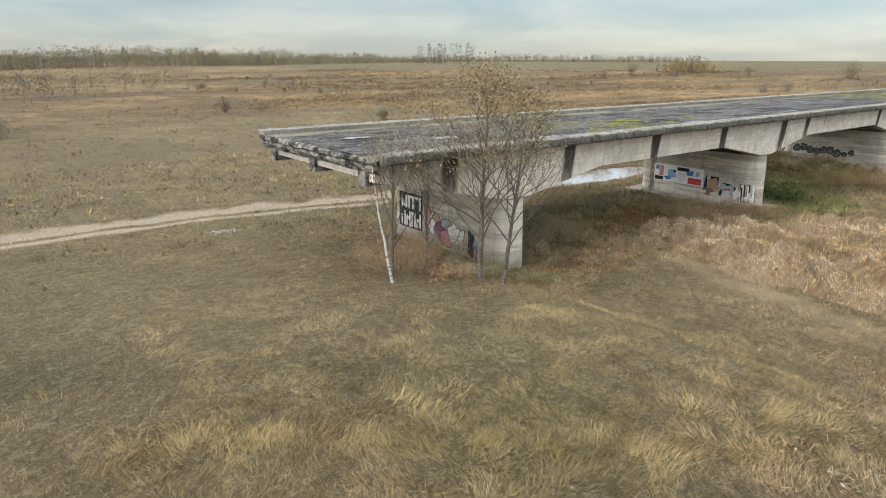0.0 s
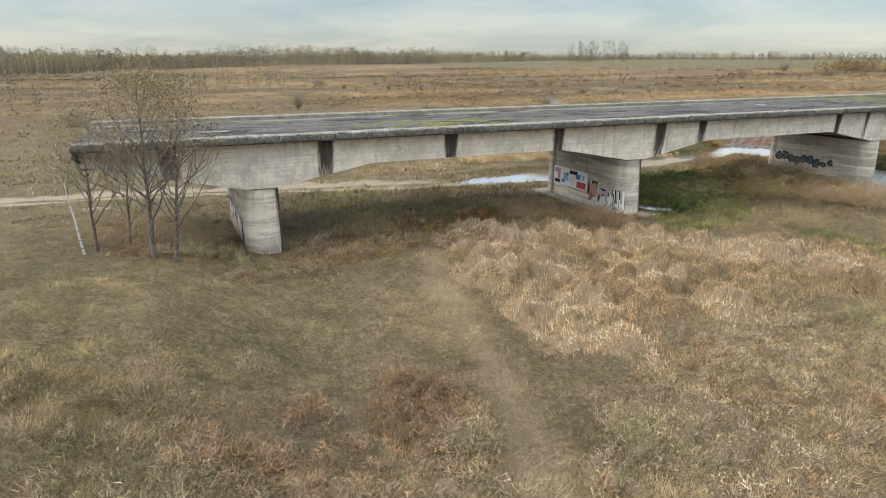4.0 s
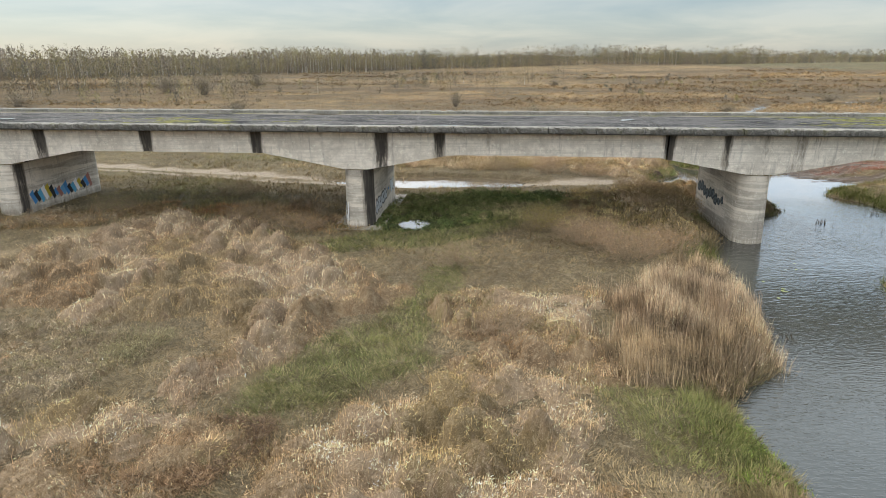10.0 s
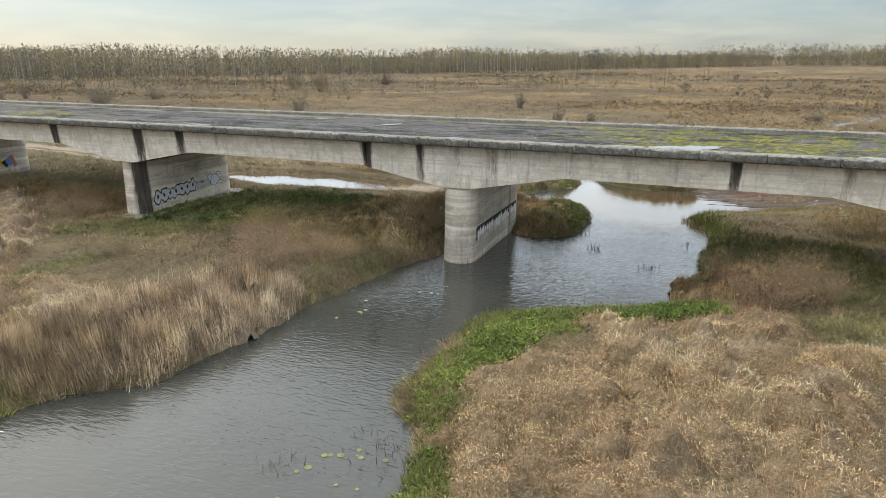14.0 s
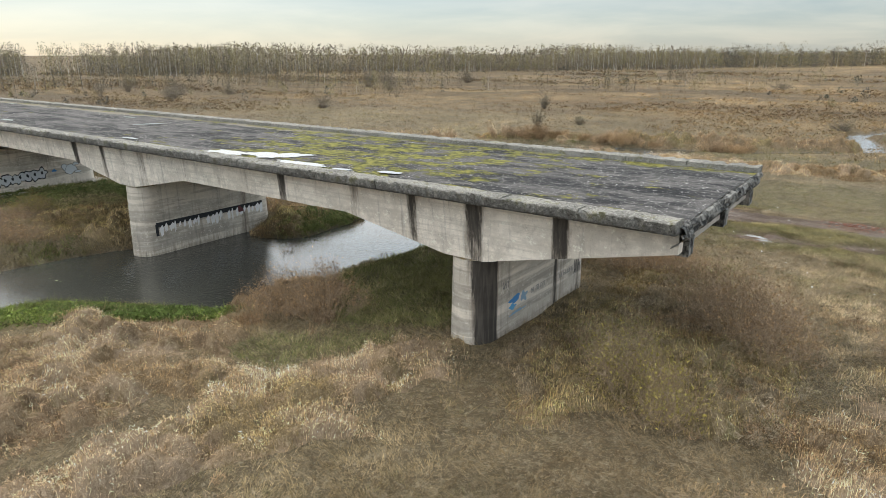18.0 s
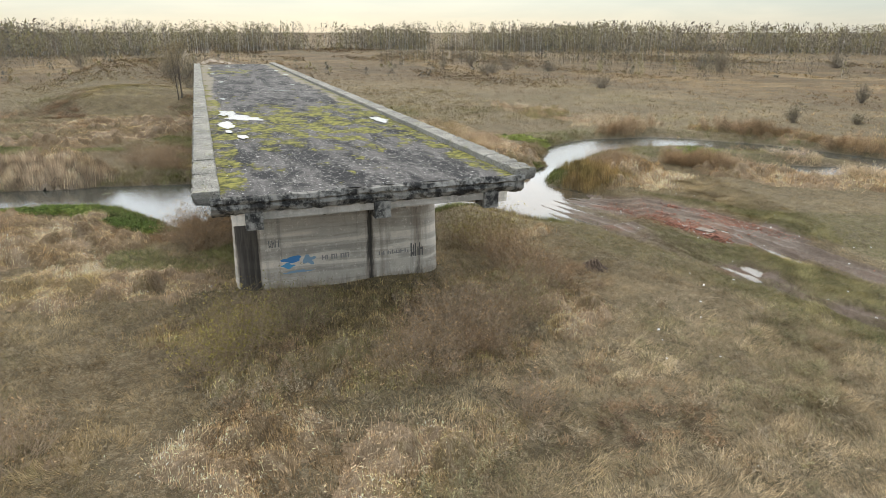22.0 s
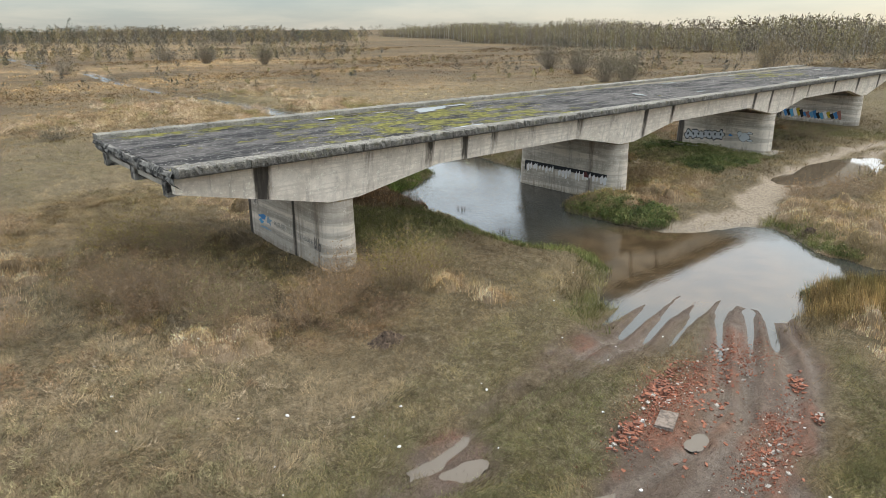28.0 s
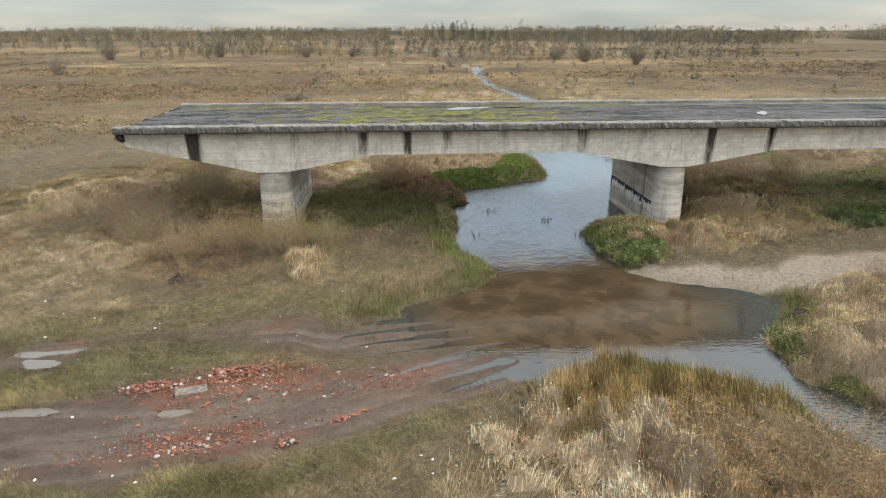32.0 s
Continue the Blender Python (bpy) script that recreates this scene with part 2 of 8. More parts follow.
def ground_z(x, y, fine=True):
    x, y = np.asarray(x, float), np.asarray(y, float)
    far = np.hypot(x - 35, y)
    h = 0.25 + 0.35 * fbm(x, y, 28, 3) + 0.0 * x
    h = h + np.where(far > 90, 0.6 * fbm(x, y, 90, 5) * ss(90, 180, far), 0)
    h = h + 3.0 * np.exp(-((x + 20) / 17) ** 2 - ((y + 18) / 17) ** 2) * ss(-3, -11, x)
    h = h - 0.18 * np.exp(-((x - 21.4) / 4) ** 2 - (y / 8) ** 2) + 0.7 * np.exp(-((x - 92) / 16) ** 2 - ((y + 14) / 16) ** 2)
    h = h + 4.2 * np.exp(-((x + 90) / 55) ** 2 - ((y + 26) / 9) ** 2) * ss(-25, -60, x)
    h = h + 3.6 * np.exp(-((x + 110) / 90) ** 2 - ((y - 1) / 6) ** 2) * ss(-20, -45, x)
    h = h + ss(250, 1100, y + 0.9 * x) * 13 * ss(-100, 400, x)
    low = np.exp(-((x - 24) / 12) ** 2 - (y / 15) ** 2)
    h = h - 0.35 * low
    if fine:
        h = h + (0.12 * fbm(x, y, 2.4, 11, 2) + 0.13 * (0.5 - np.abs(fbm(x, y, 1.1, 13, 2)))) * ss(110, 60, far)
    # tracks and ruts
    d = line_dist(x, y, ROAD)
    h = h - 0.22 * ss(0.6, -0.8, d)
    d = mud_dist(x, y)
    track = (x > 56) & (x < 104) & (y > 10) & (y < 40)
    if np.any(track):
        xt, yt = x[track], y[track]
        wx, wy = xt, yt + 0.22 * fbm(xt, yt, 4, 37, 2)
        rut = np.zeros(np.shape(xt))
        for line, deep, wide in RUTS:
            q = line_dist(wx, wy, line) / wide
            rut = rut + deep * (np.exp(-q * q) - 0.6 * np.exp(-((q - 1.75) / 0.6) ** 2))
            tread = 0.5 + 0.5 * np.sin((xt * 0.94 + yt * 0.35) * 21.0)
            rut = rut + 0.035 * tread * np.exp(-q * q) * (deep > 0.15)
        rut = rut * (0.6 + 0.7 * ss(-0.3, 0.3, fbm(xt, yt, 5, 39, 2))) * ss(104, 92, xt)
        inside = ss(1.3, -0.4, d[track])
        h[track] = h[track] - (0.1 + rut) * inside + 0.07 * fbm(xt, yt, 0.7, 43, 2) * inside
    # river and ponds
    near = (x > -60) & (x < 240) & (y < 240) & (y > -460)
    d = np.full(np.shape(x), 1e9)
    wob = 0.6 * fbm(x, y, 3.5, 17, 3)
    if np.any(near):
        xn, yn = x[near], y[near]
        dd = np.minimum(poly_dist(xn, yn, RIVER), line_dist(xn, yn, UPSTREAM))
        dd = np.minimum(np.minimum(dd, line_dist(xn, yn, CREEK)), line_dist(xn, yn, POND))
        d[near] = dd + wob[near]
    ford = np.exp(-((x - 63) / 7) ** 2 - ((y - 20) / 6) ** 2) + np.exp(-((x - 48) / 6) ** 2 - ((y - 15) / 4) ** 2)
    fan = np.clip(2.0 * np.exp(-((x - 64.5) / 4.6) ** 2 - ((y - 20.3) / 4.0) ** 2), 0, 1)
    slope = (0.42 - 0.35 * np.clip(ford, 0, 1)) * (1 - fan) + 0.03 * fan
    bank = WATER + 0.05 + np.clip(d, 0, 9) * slope
    cut = np.zeros(np.shape(x))
    if np.any(track):
        cut[track] = rut
    bank = bank - cut * fan * 1.1
    h = np.where(d > 0, np.minimum(h, bank), WATER - np.clip(-d * (0.35 - 0.30 * fan), 0.02 - 0.06 * fan, 0.9) - cut * fan)
    # standing water by the track and beside the second pier
    for px, py, rx, ry in ((24.5, 12.8, 8.5, 2.6), (25.2, -3.2, 1.8, 2.2), (31, 11.2, 2.6, 1.3)):
        q = np.hypot((x - px) / rx, (y - py) / ry) + 0.25 * fbm(x, y, 2.5, 23, 3)
        h = np.where(q < 1.25, np.minimum(h, -0.42 + 0.34 * np.clip(q - 0.55, 0, 2)), h)
    for px, py, rx, ry in ((79.4, 20.9, 1.3, 0.8), (79.4, 21.9, 0.8, 0.9), (78.5, 24.6, 1.3, 0.55), (73.1, 25.1, 0.6, 0.4), (84.9, 25.9, 0.7, 0.3), (88.6, 24.6, 1.3, 0.35)):
        q = np.hypot((x - px) / rx, (y - py) / ry) + 0.35 * fbm(x, y, 1.5, 29, 3)
        h = h - 0.13 * ss(1.25, 0.6, q)
    return h


def part(name, bm_or_me, material, parent=None, label=""):
    """Links a bmesh or a mesh as one object under a thing or a part."""
    if isinstance(bm_or_me, bmesh.types.BMesh):
        me = bpy.data.meshes.new(name)
        bm_or_me.to_mesh(me)
        bm_or_me.free()
    else:
        me = bm_or_me
    if material is not None and not me.materials:
        me.materials.append(material)
    ob = new(name, me)
    if parent is not None:
        ob.parent = parent
    if label:
        ob["label"] = label
    return ob


def mesh_from(name, verts, faces, smooth=False, uniform=0):
    """A mesh from numpy arrays; uniform: corners per face where all are alike."""
    me = bpy.data.meshes.new(name)
    if uniform:
        verts, faces = np.asarray(verts, np.float32), np.asarray(faces, np.int32)
        me.vertices.add(len(verts))
        me.vertices.foreach_set("co", verts.ravel())
        me.loops.add(faces.size)
        me.loops.foreach_set("vertex_index", faces.ravel())
        me.polygons.add(len(faces))
        me.polygons.foreach_set("loop_start", np.arange(0, faces.size, uniform, dtype=np.int32))
        me.update(calc_edges=True)
    else:
        me.from_pydata([tuple(v) for v in verts], [], [tuple(f) for f in faces])
        me.update()
    if smooth:
        me.polygons.foreach_set("use_smooth", np.ones(len(me.polygons), bool))
    return me


def tint(me, name, rgb):
    at = me.attributes.new(name, "FLOAT_COLOR", "POINT")
    rgba = np.ones((len(me.vertices), 4), np.float32)
    rgba[:, :3] = rgb
    at.data.foreach_set("color", rgba.ravel())


def weight(me, name, values):
    at = me.attributes.new(name, "FLOAT", "POINT")
    at.data.foreach_set("value", np.asarray(values, np.float32).ravel())


def box(bm, x0, x1, y0, y1, z0, z1):
    vs = [bm.verts.new(v) for v in ((x0, y0, z0), (x1, y0, z0), (x1, y1, z0), (x0, y1, z0), (x0, y0, z1), (x1, y0, z1), (x1, y1, z1), (x0, y1, z1))]
    for f in ((0, 3, 2, 1), (4, 5, 6, 7), (0, 1, 5, 4), (1, 2, 6, 5), (2, 3, 7, 6), (3, 0, 4, 7)):
        bm.faces.new([vs[i] for i in f])
    return vs


# ---------------- materials ----------------
class Nodes:
    """Small builder for node materials."""

    def __init__(self, name, rough=0.9, spec=0.3, metal=0.0):
        self.mat = bpy.data.materials.new(name)
        self.mat.use_nodes = True
        self.t = self.mat.node_tree
        self.b = self.t.nodes["Principled BSDF"]
        self.b.inputs["Roughness"].default_value = rough
        self.b.inputs["Specular IOR Level"].default_value = spec
        self.b.inputs["Metallic"].default_value = metal
        self.pos = self.t.nodes.new("ShaderNodeTexCoord").outputs["Object"]

    def link(self, a, b):
        self.t.links.new(a, b)

    def put(self, socket, v):
        if isinstance(v, (int, float, tuple)):
            socket.default_value = v
        else:
            self.link(v, socket)

    def scaled(self, sx, sy, sz):
        n = self.t.nodes.new("ShaderNodeMapping")
        n.inputs["Scale"].default_value = (sx, sy, sz)
        self.link(self.pos, n.inputs["Vector"])
        return n.outputs[0]

    def noise(self, scale, detail=4.0, rough=0.55, vec=None, dist=0.0):
        n = self.t.nodes.new("ShaderNodeTexNoise")
        n.inputs["Scale"].default_value, n.inputs["Detail"].default_value = scale, detail
        n.inputs["Roughness"].default_value, n.inputs["Distortion"].default_value = rough, dist
        self.link(vec or self.pos, n.inputs["Vector"])
        return n.outputs["Fac"]

    def voronoi(self, scale, vec=None):
        n = self.t.nodes.new("ShaderNodeTexVoronoi")
        n.inputs["Scale"].default_value = scale
        self.link(vec or self.pos, n.inputs["Vector"])
        return n.outputs["Distance"]

    def strands(self, cell, fine, reach):
        """Combed tufts: every cell holds its own sheaf of strands; gives the strands and the tuft's dome."""
        warp = self.t.nodes.new("ShaderNodeTexNoise")
        warp.inputs["Scale"].default_value = 2.2 / cell
        self.link(self.pos, warp.inputs["Vector"])
        mid = self.t.nodes.new("ShaderNodeVectorMath")
        mid.operation = "MULTIPLY_ADD"
        self.link(warp.outputs["Color"], mid.inputs[0])
        mid.inputs[1].default_value = (cell * 0.9, cell * 0.9, 0)
        self.link(self.pos, mid.inputs[2])
        flat = self.t.nodes.new("ShaderNodeVectorMath")
        flat.operation = "MULTIPLY"
        flat.inputs[1].default_value = (1, 1, 0)
        self.link(mid.outputs[0], flat.inputs[0])
        vor = self.t.nodes.new("ShaderNodeTexVoronoi")
        vor.inputs["Scale"].default_value = 1 / cell
        self.link(flat.outputs[0], vor.inputs["Vector"])
        local = self.t.nodes.new("ShaderNodeVectorMath")
        local.operation = "SUBTRACT"
        self.link(flat.outputs[0], local.inputs[0])
        self.link(vor.outputs["Position"], local.inputs[1])
        turn = self.t.nodes.new("ShaderNodeVectorRotate")
        turn.rotation_type = "Z_AXIS"
        self.link(local.outputs[0], turn.inputs["Vector"])
        tone = self.t.nodes.new("ShaderNodeSeparateXYZ")
        self.link(vor.outputs["Color"], tone.inputs[0])
        self.link(self.math("ADD", self.math("MULTIPLY", self.noise(0.35, 3), 9.0), self.math("MULTIPLY", tone.outputs[0], 2.2)), turn.inputs["Angle"])
        comb = self.t.nodes.new("ShaderNodeVectorMath")
        comb.operation = "MULTIPLY_ADD"
        comb.inputs[1].default_value = (1 / reach, 1 / fine, 1)
        self.link(turn.outputs[0], comb.inputs[0])
        self.link(vor.outputs["Color"], comb.inputs[2])
        return self.noise(1.0, 3, 0.6, comb.outputs[0], 0.6), self.math("MULTIPLY", vor.outputs["Distance"], 1.0), tone.outputs[1]

    def step(self, v, lo, hi):
        n = self.t.nodes.new("ShaderNodeMapRange")
        n.interpolation_type = "SMOOTHSTEP"
        n.inputs["From Min"].default_value, n.inputs["From Max"].default_value = lo, hi
        self.link(v, n.inputs["Value"])
        return n.outputs["Result"]

    def math(self, op, a, b=0.0):
        n = self.t.nodes.new("ShaderNodeMath")
        n.operation = op
        self.put(n.inputs[0], a)
        self.put(n.inputs[1], b)
        return n.outputs[0]

    def mix(self, f, a, b, mode="MIX"):
        n = self.t.nodes.new("ShaderNodeMix")
        n.data_type, n.blend_type = "RGBA", mode
        self.put(n.inputs["Factor"], f)
        for s, v in (("A", a), ("B", b)):
            self.put(n.inputs[s], (*v, 1) if isinstance(v, tuple) and len(v) == 3 else v)
        return n.outputs["Result"]

    def attr(self, name, out="Fac"):
        n = self.t.nodes.new("ShaderNodeAttribute")
        n.attribute_name = name
        return n.outputs[out]

    def rand(self):
        return self.t.nodes.new("ShaderNodeObjectInfo").outputs["Random"]

    def island(self):
        return self.t.nodes.new("ShaderNodeNewGeometry").outputs["Random Per Island"]

    def bump(self, height, strength=0.3, dist=0.02):
        n = self.t.nodes.new("ShaderNodeBump")
        n.inputs["Strength"].default_value, n.inputs["Distance"].default_value = strength, dist
        self.link(height, n.inputs["Height"])
        self.link(n.outputs[0], self.b.inputs["Normal"])

    def color(self, c):
        self.put(self.b.inputs["Base Color"], (*c, 1) if isinstance(c, tuple) and len(c) == 3 else c)
        return self.mat


def plain(name, rgb, rough=0.85, var=0.25, scale=6.0):
    m = Nodes(name, rough)
    dark = tuple(c * (1 - var) for c in rgb)
    light = tuple(min(1, c * (1 + var)) for c in rgb)
    n = m.noise(scale, 5)
    m.bump(n, 0.2, 0.01)
    return m.color(m.mix(m.step(n, 0.3, 0.7), dark, light))


def ground_material():
    m = Nodes("earth_and_turf", 0.95, 0.15)
    # litter and painted-in shade between the blades: ground darker under near grass
    base = m.mix(m.attr("thatch_shade"), m.attr("cover", "Color"), (0.62, 0.60, 0.58), "MULTIPLY")
    n1, n2, n3 = m.noise(0.9, 6, 0.6), m.noise(7.5, 6, 0.7, None, 1.3), m.noise(34, 4, 0.65, None, 2.0)
    tuss = m.noise(0.28, 7, 0.68)
    sward = m.attr("sward")
    near = m.math("MULTIPLY", sward, m.math("ADD", m.math("MULTIPLY", m.attr("thatch_shade"), 0.85), 0.15))
    open_far = m.math("MULTIPLY", m.math("SUBTRACT", 1.0, m.math("MULTIPLY", m.attr("thatch_shade"), 0.45)), sward)
    wide = m.noise(0.05, 7, 0.7)
    base = m.mix(m.math("MULTIPLY", m.math("MULTIPLY", m.step(wide, 0.51, 0.43), 0.95), open_far), base, m.mix(0.7, base, (0.065, 0.045, 0.026)))
    base = m.mix(m.math("MULTIPLY", m.math("MULTIPLY", m.step(wide, 0.53, 0.60), 0.7), open_far), base, (0.262, 0.182, 0.094))
    belt = m.noise(0.02, 6, 0.62)
    away = m.math("MAXIMUM", m.math("SUBTRACT", open_far, 0.4), 0.0)
    base = m.mix(m.math("MULTIPLY", m.step(belt, 0.50, 0.58), away), base, (0.205, 0.128, 0.062))
    base = m.mix(m.math("MULTIPLY", m.step(belt, 0.47, 0.40), away), base, (0.115, 0.085, 0.05))
    c = m.mix(m.math("MULTIPLY", m.step(tuss, 0.54, 0.46), m.math("MULTIPLY", sward, 0.7)), base, m.mix(0.55, base, (0.075, 0.052, 0.03)))
    c = m.mix(m.step(n1, 0.3, 0.7), m.mix(m.math("MULTIPLY", sward, 0.3), c, (0.08, 0.06, 0.035)), c)
    c = m.mix(m.math("MULTIPLY", m.step(n2, 0.54, 0.42), m.math("ADD", m.math("MULTIPLY", sward, 0.72), 0.2)), c, m.mix(0.7, c, (0.055, 0.042, 0.026)))
    c = m.mix(m.math("MULTIPLY", m.step(n3, 0.50, 0.62), m.math("ADD", m.math("MULTIPLY", near, 0.5), 0.15)), c, m.mix(0.5, c, (0.56, 0.48, 0.32)))
    clod = m.noise(2.2, 7, 0.74, None, 0.8)
    c = m.mix(m.math("MULTIPLY", m.step(clod, 0.53, 0.44), m.math("MULTIPLY", sward, 0.7)), c, m.mix(0.45, c, (0.07, 0.055, 0.03)))
    c = m.mix(m.math("MULTIPLY", m.step(clod, 0.55, 0.66), m.math("MULTIPLY", near, 0.45)), c, m.mix(0.5, c, (0.46, 0.385, 0.25)))
    blade, dome, tone = m.strands(0.62, 0.045, 0.34)
    blade2, dome2, tone2 = m.strands(0.27, 0.026, 0.17)
    lie = m.math("ADD", m.math("MULTIPLY", blade, 0.6), m.math("MULTIPLY", blade2, 0.4))
    c = m.mix(m.math("MULTIPLY", m.step(lie, 0.50, 0.36), m.math("MULTIPLY", sward, 0.8)), c, m.mix(0.62, c, (0.055, 0.043, 0.022)))
    c = m.mix(m.math("MULTIPLY", m.step(lie, 0.50, 0.66), m.math("MULTIPLY", near, 0.65)), c, m.mix(0.55, c, (0.60, 0.51, 0.35)))
    c = m.mix(m.math("MULTIPLY", m.step(tone, 0.6, 1.0), m.math("MULTIPLY", sward, 0.35)), c, m.mix(0.6, c, (0.10, 0.085, 0.045)))
    heap_up = m.math("MULTIPLY", m.math("SUBTRACT", 1.0, dome), m.math("MULTIPLY", sward, 1.6))
    m.bump(m.math("ADD", m.math("ADD", m.math("MULTIPLY", n2, 0.7), m.math("MULTIPLY", lie, m.math("MULTIPLY", sward, 1.5))), m.math("ADD", m.math("MULTIPLY", tuss, 2.0), heap_up)), 0.9, 0.16)
    churn = m.math("SUBTRACT", 1.0, sward)
    c = m.mix(m.math("MULTIPLY", m.step(m.noise(5.5, 6, 0.75, None, 0.7), 0.54, 0.42), m.math("MULTIPLY", churn, 0.55)), c, m.mix(0.7, c, (0.035, 0.025, 0.02)))
    c = m.mix(m.math("MULTIPLY", m.step(m.noise(19, 5, 0.7), 0.56, 0.66), m.math("MULTIPLY", churn, 0.4)), c, m.mix(0.5, c, (0.40, 0.34, 0.29)))
    wet = m.attr("wet")
    m.link(m.math("SUBTRACT", 0.95, m.math("MULTIPLY", wet, 0.65)), m.b.inputs["Roughness"])
    return m.color(m.mix(m.math("MULTIPLY", wet, 0.35), c, m.mix(0.6, c, (0.02, 0.016, 0.012))))


def concrete_material(name, light=(0.76, 0.68, 0.58), dark=(0.54, 0.475, 0.395), stained=False, boards=True, courses=False):
    m = Nodes(name, 0.92, 0.25)
    broad, mid, fine = m.noise(0.6, 6, 0.68), m.noise(2.4, 6, 0.65), m.noise(26, 4, 0.6)
    c = m.mix(m.step(broad, 0.3, 0.7), dark, light)
    c = m.mix(m.math("MULTIPLY", m.step(mid, 0.42, 0.75), 0.5), c, tuple(v * 1.15 for v in light))
    if boards:
        lines = m.noise(1.0, 2, 0.5, m.scaled(0.25, 0.25, 9.0))
        c = m.mix(m.math("MULTIPLY", m.step(lines, 0.5, 0.60), 0.5), c, dark)
    if courses:
        lift = m.noise(1.0, 3, 0.6, m.scaled(0.15, 0.15, 2.1))
        c = m.mix(m.math("MULTIPLY", m.step(lift, 0.47, 0.53), 0.55), c, tuple(min(0.8, 1.25 * v) for v in light))
        c = m.mix(m.math("MULTIPLY", m.step(m.noise(1.0, 2, 0.5, m.scaled(0.1, 0.1, 1.3)), 0.5, 0.46), 0.4), c, tuple(0.6 * v for v in dark))
    runs = m.noise(1.0, 4, 0.6, m.scaled(3.2, 3.2, 0.16))
    c = m.mix(m.math("MULTIPLY", m.step(runs, 0.54, 0.70), 0.3), c, (0.10, 0.09, 0.08))
    c = m.mix(m.math("MULTIPLY", m.step(m.noise(1.3, 8, 0.74), 0.54, 0.66), 0.32), c, (0.26, 0.215, 0.17))
    c = m.mix(m.math("MULTIPLY", m.step(m.noise(4.5, 7, 0.76), 0.57, 0.63), 0.6), c, tuple(min(0.85, v * 1.22) for v in light))
    c = m.mix(m.math("MULTIPLY", m.step(fine, 0.56, 0.68), 0.3), c, (0.16, 0.145, 0.13))
    if stained:
        s = m.attr("stain")
        rim = m.step(m.math("ADD", s, m.math("MULTIPLY", m.math("SUBTRACT", m.noise(1, 6, 0.7, m.scaled(4, 4, 0.5)), 0.5), 1.6)), 0.12, 0.55)
        c = m.mix(m.math("MULTIPLY", rim, 0.6), c, (0.21, 0.165, 0.125))
        edge = m.step(m.math("ADD", s, m.math("MULTIPLY", m.math("SUBTRACT", m.noise(1, 6, 0.72, m.scaled(7, 7, 0.7)), 0.5), 1.2)), 0.33, 0.70)
        c = m.mix(m.math("MULTIPLY", edge, 0.93), c, m.mix(m.step(m.noise(1.0, 4, 0.6, m.scaled(6, 6, 0.5)), 0.4, 0.65), (0.024, 0.021, 0.018), (0.062, 0.053, 0.044)))
    m.bump(m.math("ADD", m.math("MULTIPLY", fine, 0.4), mid), 0.35, 0.03)
    return m.color(c)


def water_material(name, murk=(0.040, 0.041, 0.035), ripple=0.3, shallow=False):
    m = Nodes(name, 0.04, 1.0)
    m.b.inputs["IOR"].default_value = 1.34
    r = m.noise(1.0, 2, 0.5, m.scaled(2.6, 7.5, 1))
    calm = m.math("ADD", m.math("MULTIPLY", m.step(m.noise(0.07, 2), 0.40, 0.62), 0.45), 0.55)
    if shallow:
        lee = m.t.nodes.new("ShaderNodeVectorMath")
        lee.operation = "DISTANCE"
        m.link(m.pos, lee.inputs[0])
        lee.inputs[1].default_value = (57.5, 19.0, WATER)
        calm = m.math("MULTIPLY", calm, m.math("ADD", m.math("MULTIPLY", m.step(lee.outputs["Value"], 7.0, 13.0), 0.88), 0.12))
    m.bump(m.math("MULTIPLY", r, calm), ripple, 0.12)
    c = m.mix(m.step(m.noise(0.15, 3), 0.35, 0.65), murk, tuple(v * 1.15 for v in murk))
    if shallow:
        d = m.t.nodes.new("ShaderNodeVectorMath")
        d.operation = "DISTANCE"
        m.link(m.pos, d.inputs[0])
        d.inputs[1].default_value = (57.0, 15.2, WATER)
        bed = m.math("ADD", d.outputs["Value"], m.math("MULTIPLY", m.noise(0.35, 4), 5.0))
        c = m.mix(m.math("MULTIPLY", m.step(bed, 12.0, 8.0), 0.97), c, m.mix(m.step(m.noise(0.8, 5), 0.35, 0.65), (0.048, 0.033, 0.018), (0.088, 0.060, 0.033)))
    return m.color(c)


def leaf_material(name, rough=0.8):
    m = Nodes(name, rough, 0.2)
    c = m.attr("cover", "Color")
    return m.color(c)


MAT_GROUND = ground_material()
MAT_WATER = water_material("river_water", shallow=True)
MAT_PUDDLE = water_material("puddle_water", (0.10, 0.078, 0.055), 0.02)
MAT_GIRDER = concrete_material("stained_girder_concrete", stained=True)
MAT_PIER = concrete_material("pier_concrete", (0.40, 0.36, 0.31), (0.22, 0.20, 0.17))
MAT_GRASS = leaf_material("dry_and_green_blades")

# ---------------- ground cover ----------------
# stands of tall grass, sedge and weeds, as outlines in plan
STAND_BY_PATH = [(5.4, -5.6), (9.0, -4.2), (13.0, -5.6), (16.5, -8.4), (20.0, -11.0), (22.0, -14.5), (25.0, -17.4), (26.2, -20.5), (24.5, -24.0), (22.4, -27.0), (21.4, -30.5), (19.0, -29.5), (18.3, -24.2),
                 (14.5, -22.0), (9.0, -22.6), (6.0, -25.6), (3.0, -22.6), (2.9, -18.4), (4.2, -14.0)]
STAND_SOUTH = [(8.0, -31.4), (13.0, -31.9), (17.0, -30.8), (19.4, -29.6), (21.4, -31.4), (20.5, -38.0), (12.0, -42.0), (6.0, -40.0)]
STAND_MEANDER = [(24.6, -31.4), (27.6, -28.0), (31.0, -26.4), (33.6, -27.4), (34.8, -31.0), (33.0, -37.0), (23.0, -38.0)]
